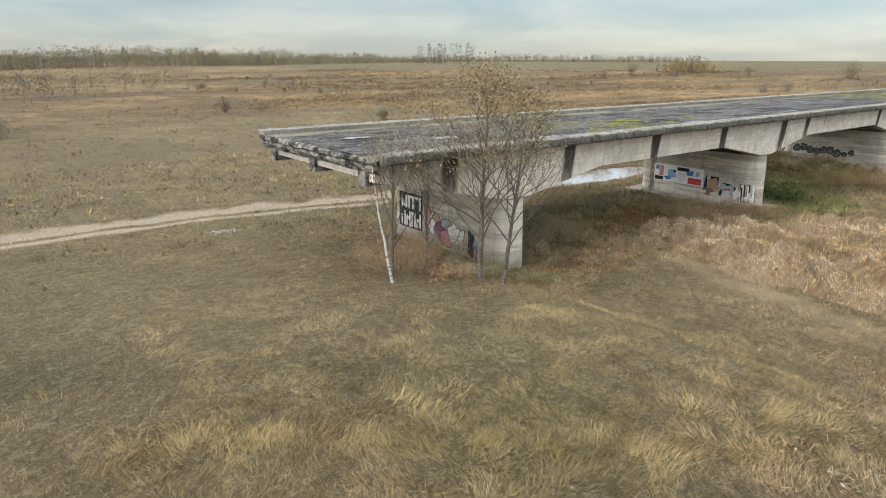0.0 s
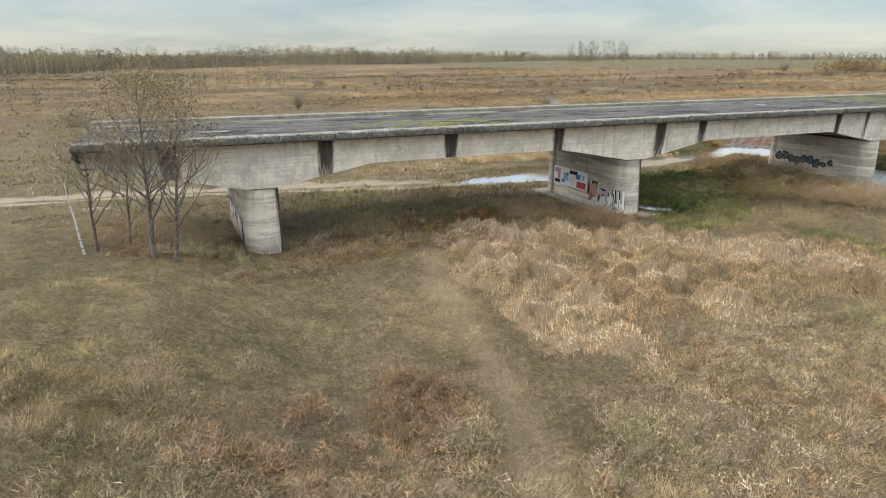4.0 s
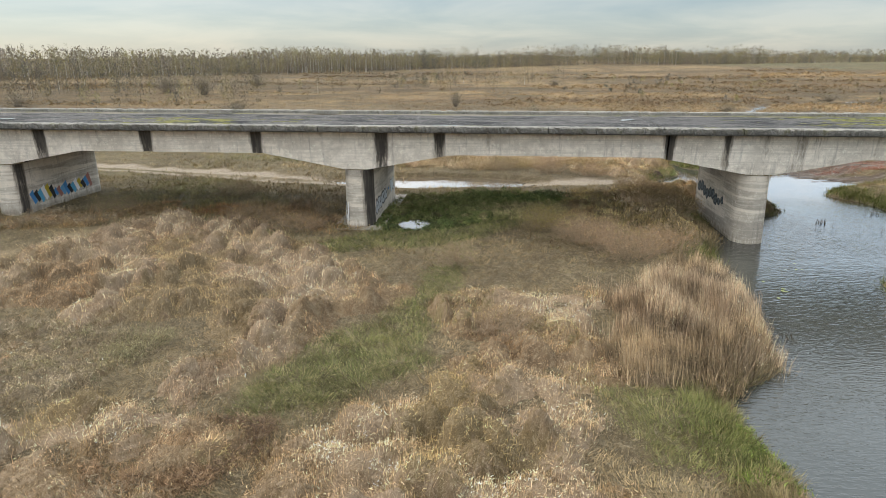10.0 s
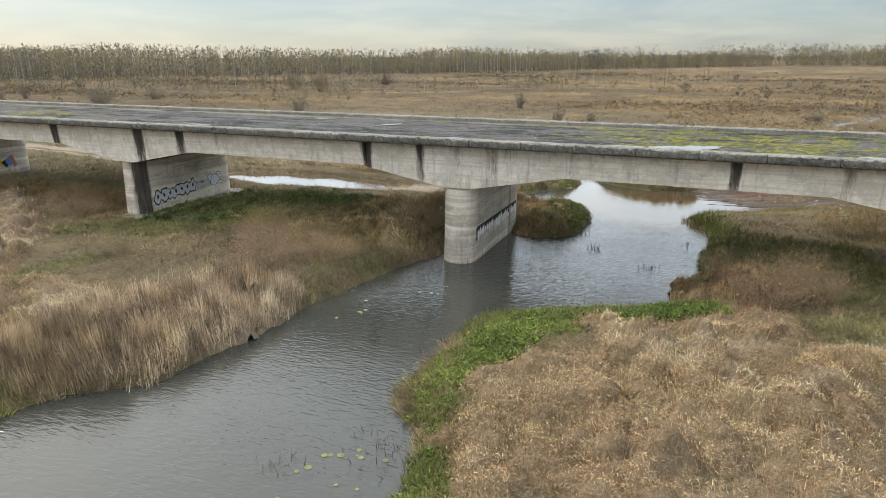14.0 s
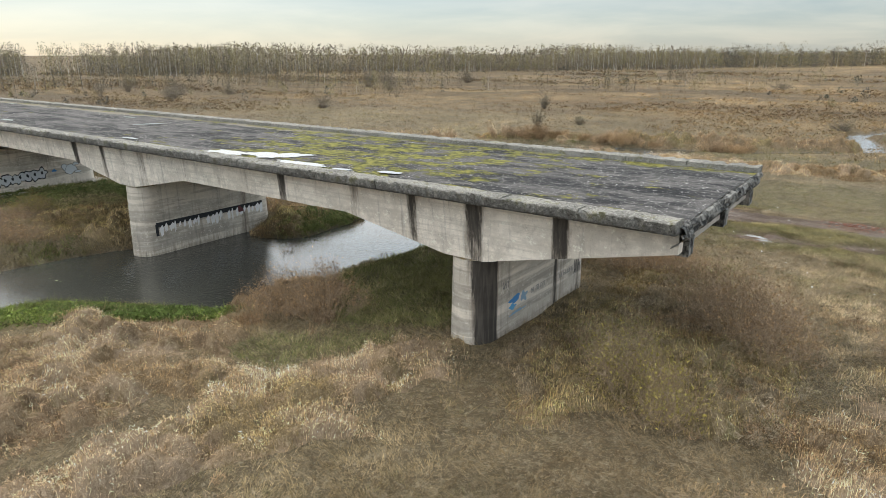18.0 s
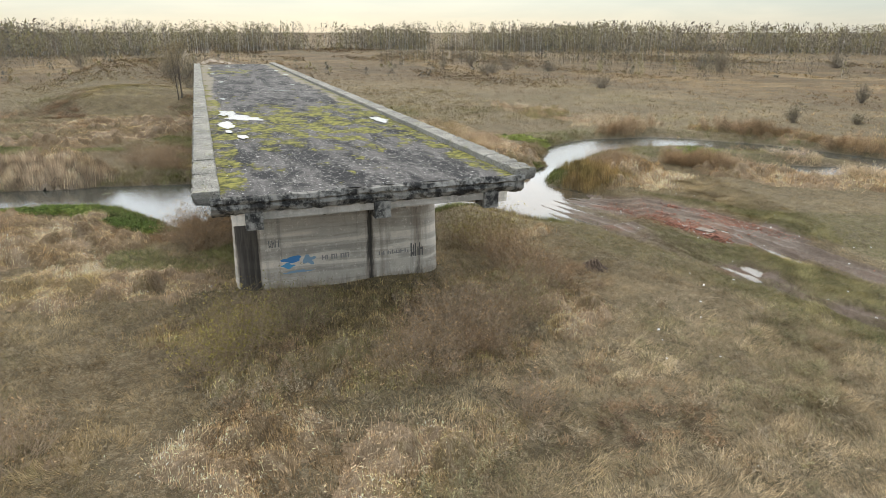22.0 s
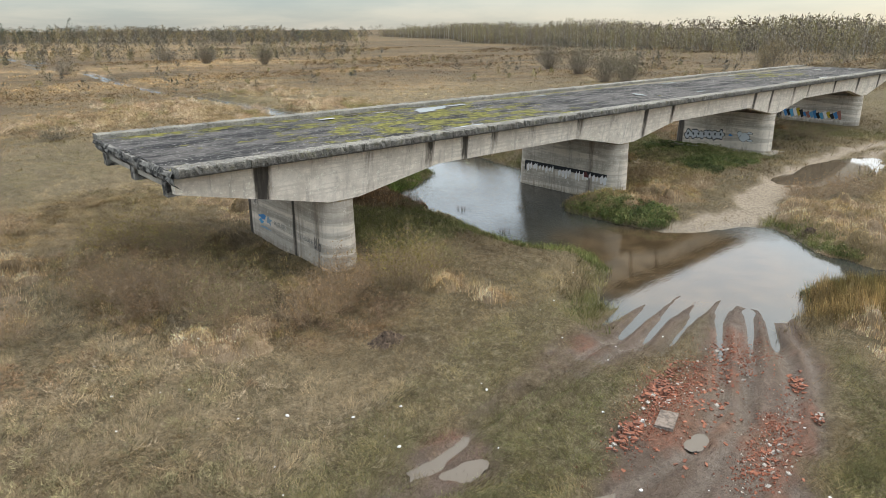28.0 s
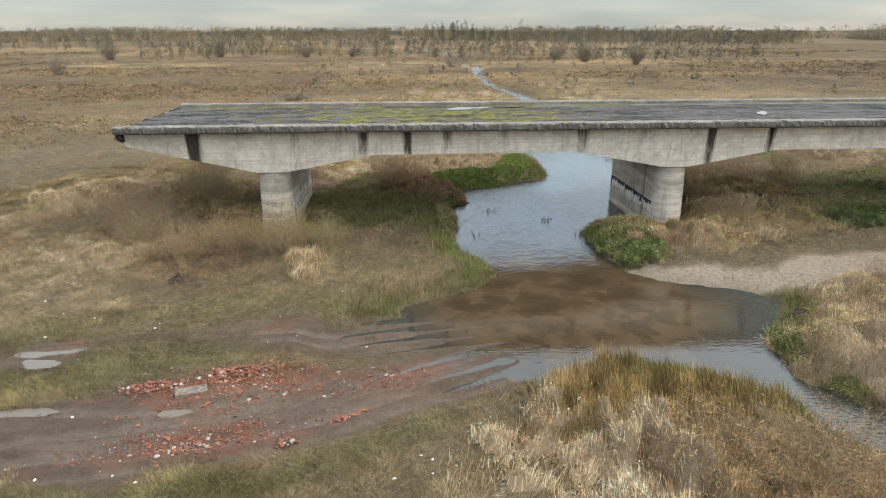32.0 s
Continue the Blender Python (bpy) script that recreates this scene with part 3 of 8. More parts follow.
STAND_MIDDLE = [(28.8, -20.0), (32.0, -18.2), (36.4, -17.8), (35.8, -24.0), (34.0, -26.4), (30.0, -25.4), (29.0, -23.6)]
STAND_TALL = [(37.0, -17.0), (41.0, -14.0), (43.6, -13.4), (43.8, -17.0), (43.2, -22.4), (41.0, -25.0), (37.0, -25.2), (35.5, -23.5)]
STAND_EAST = [(54.4, -22.6), (55.2, -17.6), (57.8, -13.6), (61.0, -11.9), (65.0, -10.6), (67.6, -12.4), (68.4, -15.0), (68.0, -19.0), (66.0, -23.0), (62.0, -27.0), (57.0, -30.0), (55.2, -26.0)]
STAND_PALE = [(68.0, -12.6), (69.4, -10.0), (71.0, -7.8), (73.2, -6.4), (75.0, -7.8), (73.8, -11.0), (72.6, -13.6), (71.3, -17.2), (70.0, -20.0), (67.6, -21.5), (68.6, -17.0)]
STAND_RUSSET = [(60.6, -5.0), (61.9, -1.8), (64.0, -3.2), (66.6, -6.6), (64.6, -8.8), (61.6, -8.0)]
STAND_END = [(85.2, -8.6), (87.4, -10.2), (89.4, -9.0), (91.2, -5.0), (90.6, 0.0), (89.8, 1.8), (87.2, 0.4), (86.2, -3.2), (85.4, -6.0)]
STAND_SHRUB = [(84.3, 6.4), (80.6, 6.2), (79.4, 8.2), (80.2, 9.6), (81.8, 11.4), (83.2, 9.6)]
STAND_TUFT = [(69.6, 10.4), (71.6, 10.0), (71.8, 11.6), (70.2, 12.2)]
STAND_ISLE = [(63.4, 27.0), (61.2, 26.0), (58.8, 26.8), (56.0, 27.8), (53.2, 27.6), (51.0, 30.0), (53.0, 33.0), (59.0, 33.0), (63.0, 30.5)]
STAND_CLUMP = [(58.9, 24.6), (56.8, 23.6), (54.4, 24.8), (53.0, 26.6), (54.6, 27.9), (58.6, 26.9)]
STAND_FORD = [(45.8, 16.6), (49.3, 19.2), (50.0, 21.4), (48.6, 24.6), (46.6, 26.6), (42.6, 25.0), (40.0, 18.4), (42.6, 16.0)]
STAND_PIER = [(50.0, 3.4), (51.6, 5.0), (51.6, 9.0), (49.4, 10.6), (44.0, 10.8), (43.4, 8.4), (47.0, 7.0), (49.0, 5.6)]
STAND_CREEK = [(36.0, 52.0), (40.0, 54.5), (46.0, 58.5), (54.0, 62.0), (62.0, 64.5), (72.0, 68.0), (84.0, 75.0), (82.0, 78.0), (70.0, 71.0), (60.0, 67.5), (50.0, 63.5), (42.0, 59.5), (35.0, 55.0)]
STAND_BELT = [(58.0, 37.6), (63.0, 38.5), (68.0, 43.5), (75.0, 47.6), (82.0, 47.0), (92.0, 49.0), (91.0, 52.4), (80.0, 51.5), (73.0, 51.2), (66.0, 47.0), (60.0, 42.0)]
TURF_NORTH = [(69.0, 28.6), (73.0, 36.0), (77.0, 43.5), (89.0, 42.5), (100.0, 38.0), (104.0, 28.0), (92.0, 26.8), (86.0, 30.0), (80.0, 29.4), (74.0, 29.0)]
TURF_SOUTH = [(79.0, 18.6), (83.0, 22.6), (86.0, 24.6), (94.0, 24.4), (93.0, 20.6), (84.0, 18.0)]
REED_AREAS = ((STAND_BY_PATH, 1.0), (STAND_SOUTH, 1.0), (STAND_MEANDER, 1.0), (STAND_MIDDLE, 0.9), (STAND_TALL, 1.0), (STAND_EAST, 1.0), (STAND_PALE, 1.0), (STAND_RUSSET, 1.0),
              (STAND_END, 1.0), (STAND_SHRUB, 0.9), (STAND_TUFT, 0.9), (STAND_ISLE, 1.0), (STAND_CLUMP, 1.0), (STAND_FORD, 1.0), (STAND_PIER, 0.8), (STAND_CREEK, 0.9), (STAND_BELT, 0.9))
MEANDER = [(28.8, -14.0), (29.2, -18.0), (28.6, -22.0), (28.2, -26.0), (26.0, -29.6), (22.8, -30.2), (23.0, -27.6), (24.8, -23.6), (26.9, -19.0), (27.6, -14.5)]
UNDER_TALL = [(34.9, -27.4), (38.0, -25.8), (40.2, -26.6), (40.0, -32.0), (36.4, -31.2)]
BY_SECOND_PIER = [(22.6, 7.0), (36.6, 6.0), (34.5, 0.0), (32.5, -4.8), (28.0, -9.5), (22.0, -11.4), (19.6, -10.5), (22.8, -7.0)]
BANK_STRIP = [(52.0, -21.0), (52.3, -17.0), (53.6, -14.0), (55.0, -10.2), (58.0, -8.8), (61.0, -8.0), (63.0, -9.8), (60.5, -11.8), (56.6, -14.2), (54.9, -17.0), (54.3, -21.5), (55.4, -26.0), (55.2, -29.0), (54.0, -26.0), (53.5, -22.8)]
UNDER_EAST = [(62.0, 3.0), (65.7, 5.2), (70.5, 4.5), (72.0, -4.2), (67.5, -7.0), (64.5, -3.2), (62.3, -0.5)]
TRACK_TURF = [(70.6, 20.8), (74.0, 19.9), (77.3, 19.2), (79.0, 20.4), (77.9, 22.2), (79.0, 23.0), (76.8, 24.2), (74.6, 22.0), (71.0, 21.6)]
OLIVE_BAND = [(65.4, -10.4), (68.1, -11.9), (70.8, -9.0), (72.4, -5.8), (68.0, -7.2)]
GREEN_AREAS = ((MEANDER, 0.9), (UNDER_TALL, 0.55), (BY_SECOND_PIER, 1.0), (BANK_STRIP, 1.0), (UNDER_EAST, 0.9), (TRACK_TURF, 1.0), (TURF_NORTH, 0.95), (TURF_SOUTH, 0.8), (OLIVE_BAND, 0.6))
WITHERED = [(2.2, -25.6), (6.0, -26.6), (9.0, -24.0), (14.5, -23.0), (18.0, -24.5), (17.8, -29.0), (12.6, -30.4), (8.0, -31.2), (2.0, -34.0), (0.8, -30.0)]
MOUND_WEEDS = [(-16.0, -23.0), (-12.0, -25.0), (-10.5, -30.0), (-14.0, -33.0), (-18.5, -28.0)]
RUST_BAND = [(-7.0, -10.8), (-2.5, -9.2), (3.0, -6.8), (8.0, -3.6), (17.0, -2.6), (18.6, -6.8), (20.0, -4.0), (17.0, 0.0), (8.0, -0.6), (0.0, -2.6), (-6.0, -7.8)]
RUST_WEEDS = [(-5.0, -24.0), (-3.0, -22.4), (-1.4, -24.6), (-2.0, -27.6), (-4.2, -26.6)]
RANK_BANK = [(36.6, 7.4), (46.0, 6.8), (45.0, 0.0), (42.6, -8.0), (38.0, -11.0), (35.6, -5.0)]
BROWN_SEDGE = [(22.0, -30.4), (24.4, -30.4), (24.3, -32.6), (21.0, -36.0), (19.4, -33.4)]
EAST_RANK = [(75.0, -6.0), (79.0, -8.4), (84.0, -6.4), (86.4, -2.0), (86.0, 4.0), (82.0, 8.4), (77.0, 10.6), (74.4, 8.6), (75.4, 4.0), (75.4, -2.0)]
RUST_AREAS = ((RUST_BAND, 0.9), (RUST_WEEDS, 1.0), (RANK_BANK, 0.35), (BROWN_SEDGE, 0.8))
GREY_AREAS = ((WITHERED, 0.95), (MOUND_WEEDS, 0.6))
# wider patches: middle, radii, turn, strength
FAR_REEDS = [(70, -66, 9, 9, 20, 0.6), (32, 22, 12, 3.5, 5, 0.8), (55, 52, 7, 3.5, 40, 0.8), (66, 49, 8, 3, 20, 0.7), (36, -46, 7, 6, 0, 0.7), (32, -62, 9, 12, 0, 0.7), (52, -60, 8, 14, 0, 0.8), (56, -80, 8, 18, 0, 0.7), (30, -92, 8, 16, 0, 0.7), (18, 44, 16, 5, 10, 0.5), (43, 4, 3.0, 6.0, 0, 0.5)]
GREENS = [(84, 23.5, 7, 1.8, 5, 0.9), (84, 19.0, 6, 1.2, 5, 0.4), (72, 16.4, 7, 1.5, 8, 0.5), (78, 18.0, 6, 1.8, 12, 0.5), (66.5, 27.8, 4.0, 0.7, 30, 0.7), (2, 6, 6, 7, 0, 0.6), (10, 0, 4, 5, 0, 0.4), (51.5, 8, 1.6, 5, 0, 0.7),
          (47, 38, 2.6, 3, 30, 0.9), (52, 48, 4, 3, 20, 0.9), (35, 35, 3, 8, 10, 0.7), (-22, 3, 6, 4, 0, 0.3), (-5.6, -17.4, 2.6, 3.4, 0, 0.45)]
GREENS_FAR = [(70, 55, 12, 4, 22, 0.8), (84, 57, 10, 4, 12, 0.7), (-18, -17.5, 3.4, 3.6, 0, 0.55), (93, 29, 10, 4, 8, 0.8), (84, 30.5, 6, 2.0, 0, 0.6), (58, -36, 4, 6, 0, 0.6), (5, 24, 8, 2, 0, 0.5), (45, -40, 3, 9, 0, 0.6), (61.5, 1.5, 1.2, 8, 0, 0.8), (39.5, -28.5, 1.4, 3.5, -20, 0.8)]
RUSTS = [(77, 10.5, 4, 2.5, 10, 0.6), (81, 3, 5, 4, 0, 0.6), (82, -4, 4, 3.6, 0, 0.5), (-8, -7, 4, 3, 0, 0.6)]
GREYS = [(-8, -28, 6, 5, 20, 0.8), (-4, -32, 6, 4, 0, 0.7), (74, -24, 9, 6, 0, 0.6), (90, 6, 9, 9, 0, 0.7), (85, 14, 7, 6, 0, 0.5), (101, -20, 8, 9, 0, 0.5)]


def zone(x, y, rows, seed):
    w = np.zeros(np.shape(x))
    wob = 0.35 * fbm(x, y, 4.0, seed, 3)
    for cx, cy, rx, ry, turn, k in rows:
        w = np.maximum(w, k * np.clip((blob(x, y, cx, cy, rx, ry, turn) + wob - 0.12) * 2.4, 0, 1) * (blob(x, y, cx, cy, rx, ry, turn) > 0))
    return w


def area(x, y, outline, seed, edge=1.1, soft=0.35):
    """1 inside an outline, 0 outside, with a frayed rim."""
    w = np.zeros(np.shape(x))
    xs, ys = [p[0] for p in outline], [p[1] for p in outline]
    k = (x > min(xs) - 3) & (x < max(xs) + 3) & (y > min(ys) - 3) & (y < max(ys) + 3)
    if np.any(k):
        w[k] = ss(soft, -soft, poly_dist(x[k], y[k], outline) + edge * fbm(x[k], y[k], 2.6, seed, 3))
    return w


def areas(x, y, rows, seed):
    w = np.zeros(np.shape(x))
    for outline, k in rows:
        w = np.maximum(w, k * area(x, y, outline, seed))
    return w


def zones(x, y):
    z = {"reed": areas(x, y, REED_AREAS, 41), "green": np.maximum(areas(x, y, GREEN_AREAS, 43), zone(x, y, GREENS + GREENS_FAR, 43)),
         "rust": np.maximum(areas(x, y, RUST_AREAS, 47), zone(x, y, RUSTS, 47)), "grey": np.maximum(areas(x, y, GREY_AREAS, 53), zone(x, y, GREYS, 53)), "marsh": zone(x, y, FAR_REEDS, 41)}
    z["green"] = z["green"] * (1 - z["reed"])
    dr, dm, dp = line_dist(x, y, ROAD), mud_dist(x, y), np.abs(line_off(x, y, PATHS))
    n = 0.8 * fbm(x, y, 2.0, 59, 3)
    centre = ss(0.35, 0.1, np.abs(dr + 1.75)) * (x < 20)
    z["road"] = ss(0.5, -0.3, dr + n * 0.9 + 0.35 * fbm(x, y, 0.8, 58, 2)) * (1 - 0.7 * centre)
    west = ss(24.0, 20.5, y) * ss(64, 72, x)
    z["mud"] = ss(0.7, -0.5, dm + 1.3 * n) * (1 - 0.55 * west * ss(-0.2, 0.3, fbm(x, y, 1.2, 57, 3)))
    z["mud"] = z["mud"] * (1 - 0.8 * area(x, y, TRACK_TURF, 45))
    z["path"] = 0.85 * ss(1.35, 0.4, dp + 0.7 * n)
    return z


def mixed(c, w, rgb):
    return c + (np.asarray(rgb) - c) * w[..., None]


def cover(x, y, z=None):
    """Colour of the turf at a place."""
    z = z or zones(x, y)
    far = np.hypot(x - 35, y)
    a, b, g = fbm(x, y, 9, 61), fbm(x, y, 34, 67), fbm(x, y, 14, 71)
    c = np.ones((*np.shape(x), 3)) * (0.300, 0.238, 0.140)
    c = mixed(c, ss(-0.1, 0.5, a), (0.385, 0.312, 0.190))
    c = mixed(c, ss(0.0, 0.6, -a) * 0.8, (0.215, 0.162, 0.098))
    c = mixed(c, ss(0.05, 0.5, g) * 0.55, (0.215, 0.200, 0.080))
    far_patch = fbm(x, y, 17, 77, 3)
    c = mixed(c, ss(0.08, 0.4, far_patch) * ss(55, 120, far) * 0.8, (0.150, 0.098, 0.052))
    c = mixed(c, ss(0.08, 0.4, -far_patch) * ss(55, 120, far) * 0.6, (0.355, 0.27, 0.15))
    c = mixed(c, ss(0.0, 0.55, b) * ss(50, 110, far), (0.33, 0.235, 0.125))
    c = mixed(c, ss(0.05, 0.5, -b) * ss(50, 110, far), (0.155, 0.100, 0.055))
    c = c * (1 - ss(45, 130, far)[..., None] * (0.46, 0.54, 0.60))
    streak = fbm(x * 0.25 + y * 0.07, y, 26, 73) + 0.5 * fbm(x * 0.4, y, 9, 75)
    c = mixed(c, ss(0.05, 0.4, streak) * ss(60, 150, far) * 0.8, (0.40, 0.275, 0.14))
    c = mixed(c, ss(0.0, 0.3, -streak) * ss(60, 150, far) * 0.85, (0.105, 0.070, 0.040))
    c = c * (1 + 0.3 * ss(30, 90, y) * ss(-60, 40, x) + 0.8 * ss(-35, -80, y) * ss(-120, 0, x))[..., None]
    field = ss(455, 490, y + 0.45 * x + 25 * fbm(x, y, 200, 79)) * ss(190, 260, x)
    c = mixed(c, field, (0.165, 0.178, 0.092))
    c = mixed(c, ss(0.1, 0.4, fbm(x, y * 2.2, 420, 83)) * field * 0.7, (0.25, 0.21, 0.13))
    c = mixed(c, ss(4, -12, x) * ss(70, 20, np.hypot(x + 18, y + 14)) * 0.5, (0.295, 0.245, 0.128))
    c = mixed(c, ss(73, 84, x) * ss(2, 10, y) * ss(75, 55, far) * 0.85, (0.45, 0.368, 0.245))
    c = mixed(c, z["grey"] * 0.8, (0.40, 0.325, 0.225))
    c = mixed(c, z["rust"] * 0.75, (0.25, 0.130, 0.058))
    worn = ss(62, 66, x) * ss(12, 16, y)
    c = mixed(c, z["green"] * 0.8 * ss(-2, 14, x) * (1 - worn), (0.135, 0.155, 0.048))
    c = mixed(c, z["green"] * 0.85 * worn, (0.205, 0.195, 0.086))
    c = mixed(c, z["green"] * 0.7 * ss(14, -2, x), (0.185, 0.175, 0.080))
    c = mixed(c, np.maximum(z["reed"], z["marsh"]) * 0.85, (0.33, 0.25, 0.15))
    c = mixed(c, z["path"] * 0.75, (0.37, 0.305, 0.205))
    red = np.maximum(np.maximum(blob(x, y, 71.0, 23.4, 5.0, 1.5, 14), blob(x, y, 72.0, 27.2, 5.0, 1.0, 14) * 0.8), blob(x, y, 66.0, 22.6, 2.6, 1.0, 20) * 0.8)
    c = mixed(c, z["mud"], (0.160, 0.120, 0.102))
    c = mixed(c, z["mud"] * ss(-0.1, 0.4, fbm(x, y, 2.2, 87, 3)) * 0.8, (0.098, 0.071, 0.060))
    c = mixed(c, z["mud"] * ss(0.05, 0.5, 0.9 * fbm(x, y, 1.6, 89, 4) + 0.8 * red - 0.1) * 0.85, (0.225, 0.100, 0.068))
    rut = rut_mask(x, y) * z["mud"]
    # rut bottoms paler: wet sheen painted into the mud colour, rims darker
    c = mixed(c, ss(0.25, 0.8, rut) * 0.75, (0.225, 0.186, 0.160))
    c = mixed(c, z["mud"] * np.exp(-((rut - 0.12) / 0.09) ** 2) * 0.6, (0.095, 0.068, 0.052))
    c = c * (1.03, 0.985, 0.93)
    return mixed(c, z["road"], (0.315, 0.258, 0.193))


# ---------------- ground: one sheet to the horizon ----------------
def axis(lo, hi, step, far):
    core = np.arange(lo, hi + step, step)
    out, d = [], step
    while not out or out[-1] < far:
        d *= 1.16
        out.append((out[-1] if out else 0) + d)
    out = np.array(out)
    return np.concatenate([lo - out[::-1], core, hi + out])


gx = np.unique(np.concatenate([axis(-45, 118, 0.58, 3600), np.arange(58, 84, 0.18)]))
gy = np.unique(np.concatenate([axis(-62, 84, 0.58, 3600), np.arange(15, 30, 0.18)]))
GX, GY = np.meshgrid(gx, gy)
GZ = ground_z(GX, GY)
nx, ny = len(gx), len(gy)
idx = np.arange(nx * ny).reshape(ny, nx)
quads = np.stack([idx[:-1, :-1], idx[:-1, 1:], idx[1:, 1:], idx[1:, :-1]], -1).reshape(-1, 4)
me = mesh_from("ground", np.stack([GX, GY, GZ], -1).reshape(-1, 3), quads, True, 4)
GZN = zones(GX, GY)
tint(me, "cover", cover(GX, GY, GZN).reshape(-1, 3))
shore = ss(WATER + 0.28, WATER + 0.02, GZ) * (np.hypot(GX - 45, GY) < 420)
wet = np.maximum(shore, np.maximum(GZN["mud"] * (0.35 + 0.65 * rut_mask(GX, GY)), GZN["road"] * ss(20, 45, GX) * 0.1))
weight(me, "wet", wet)
weight(me, "sward", 1 - np.maximum(np.maximum(GZN["road"], 0.8 * GZN["mud"]), 0.55 * GZN["path"]))
# near-grass weight, also sets how much blade shade is painted on the ground
weight(me, "thatch_shade", ss(150, 60, np.hypot(GX - 35, GY)) * (1 - np.maximum(np.maximum(GZN["road"], GZN["mud"]), 0.8 * GZN["path"])))
ground = tagged(part("ground", me, MAT_GROUND), "wet meadow ground with dry autumn grass, mud and tracks", "ground", kind="structure")

# look-ups on the finished sheet and on a plan raster
def sheet_z(x, y):
    i, j = np.clip(np.searchsorted(gx, x) - 1, 0, nx - 2), np.clip(np.searchsorted(gy, y) - 1, 0, ny - 2)
    fx, fy = (x - gx[i]) / (gx[i + 1] - gx[i]), (y - gy[j]) / (gy[j + 1] - gy[j])
    return (GZ[j, i] * (1 - fx) + GZ[j, i + 1] * fx) * (1 - fy) + (GZ[j + 1, i] * (1 - fx) + GZ[j + 1, i + 1] * fx) * fy


PX, PY = np.meshgrid(np.arange(-130, 211, 0.5), np.arange(-130, 151, 0.5))
PLAN = zones(PX, PY)


def plan(name, x, y):
    i, j = np.clip(np.round((x + 130) * 2), 0, PX.shape[1] - 1), np.clip(np.round((y + 130) * 2), 0, PX.shape[0] - 1)
    return PLAN[name][j.astype(int), i.astype(int)]


def plan_zones(x, y):
    return {k: plan(k, x, y) for k in ("reed", "green", "rust", "grey", "marsh", "road", "mud", "path")}


wv = [(-70, -470, WATER), (240, -470, WATER), (240, 240, WATER), (-70, 240, WATER)]
me = mesh_from("river", wv, [(0, 1, 2, 3)])
tagged(part("river", me, MAT_WATER), "calm dark river water with grey sky reflections", "river", kind="structure")


def puddle(cx, cy, z, rx, ry, turn, seed, parent=None, mat=None, name="puddle", rag=1.0):
    """An irregular flat sheet of standing water."""
    pts = []
    for i in range(120):
        a = i * math.tau / 120
        ca, sa = math.cos(a), math.sin(a)
        k = 1 + rag * sum(w * noise.noise((ca * f + seed, sa * f, seed * 0.7)) for w, f in ((0.5, 1.2), (0.35, 3.0), (0.2, 8.0)))
        u, v = rx * k * ca, ry * k * sa
        c, s = math.cos(radians(turn)), math.sin(radians(turn))
        pts.append((cx + u * c - v * s, cy + u * s + v * c, z))
    me = mesh_from(name, pts, [tuple(range(120))])
    return part(name, me, mat or MAT_PUDDLE, parent)


for i, (px, py, rx, ry) in enumerate(((79.6, 20.6, 1.3, 0.9), (78.5, 24.6, 1.2, 0.45), (73.1, 25.1, 0.5, 0.3), (84.9, 25.9, 0.6, 0.22), (88.6, 24.6, 1.2, 0.25))):
    ring = np.linspace(0, math.tau, 24)
    level = np.percentile(sheet_z(px + 1.35 * rx * np.cos(ring), py + 1.35 * ry * np.sin(ring)), 30) - 0.04
    tagged(puddle(px, py, level, rx * 1.2, ry * 1.2, 0, 60 + i, rag=0.3), "shallow muddy puddle in the churned track", "puddle", "puddles on the track")
tagged(puddle(31.6, 11.2, -0.245, 3.0, 1.7, 0, 73, rag=0.3), "brown puddle in the sandy track", "puddle")
tagged(puddle(24.0, 12.8, -0.235, 10.5, 3.4, 0, 71, rag=0.2), "long brown pool beside the sandy track", "pool")
tagged(puddle(25.5, -3.4, -0.15, 2.1, 1.7, -20, 72), "small weedy pool beside the pier", "pool")

# ---------------- bridge ----------------
PIERS = (-4.6, 21.4, 47.7, 73.2)
X0, X1 = -13.4, 81.8
HALF, DECK, KERB, SLAB = 6.5, 6.92, 7.14, 6.62
JOINT = 41.8
bridge = new("bridge")
bridge.location = (0, 0, 0)
tagged(bridge, "abandoned grey concrete road bridge with broken-off ends, moss and graffiti", "bridge")


def soffit(x):
    """Height of the girder's underside: level in the spans, dropping to each pier."""
    d = min(abs(x - p) for p in PIERS)
    z = 5.15
    if d < 6.4:
        z = 4.12 + (5.15 - 4.12) * max(0.0, (d - 0.9) / 5.5)
    if x < PIERS[0] or x > PIERS[-1]:
        z = 4.12 + 0.225 * max(0.0, d - 0.9)
    return min(z, 5.95)


STAINS_SOUTH = [(-9.2, 0.9, 0.9), (-1.0, 0.8, 0.95), (6.8, 0.75, 1), (14.6, 0.7, 1), (23.2, 0.8, 0.95), (27.1, 0.65, 0.9), (41.9, 0.55, 1), (45.5, 0.4, 0.8), (47.9, 0.6, 0.42), (50.0, 0.75, 0.5), (50.9, 0.3, 0.5),
               (54.6, 0.5, 0.36), (57.6, 0.4, 0.3), (62.6, 0.42, 1), (67.4, 0.45, 0.55), (70.7, 0.38, 0.85), (73.8, 0.75, 0.85), (77.5, 0.6, 1), (30.4, 0.35, 0.32), (35.0, 0.3, 0.3), (38.0, 0.25, 0.3), (65.0, 0.3, 0.3), (59.8, 0.3, 0.28)]
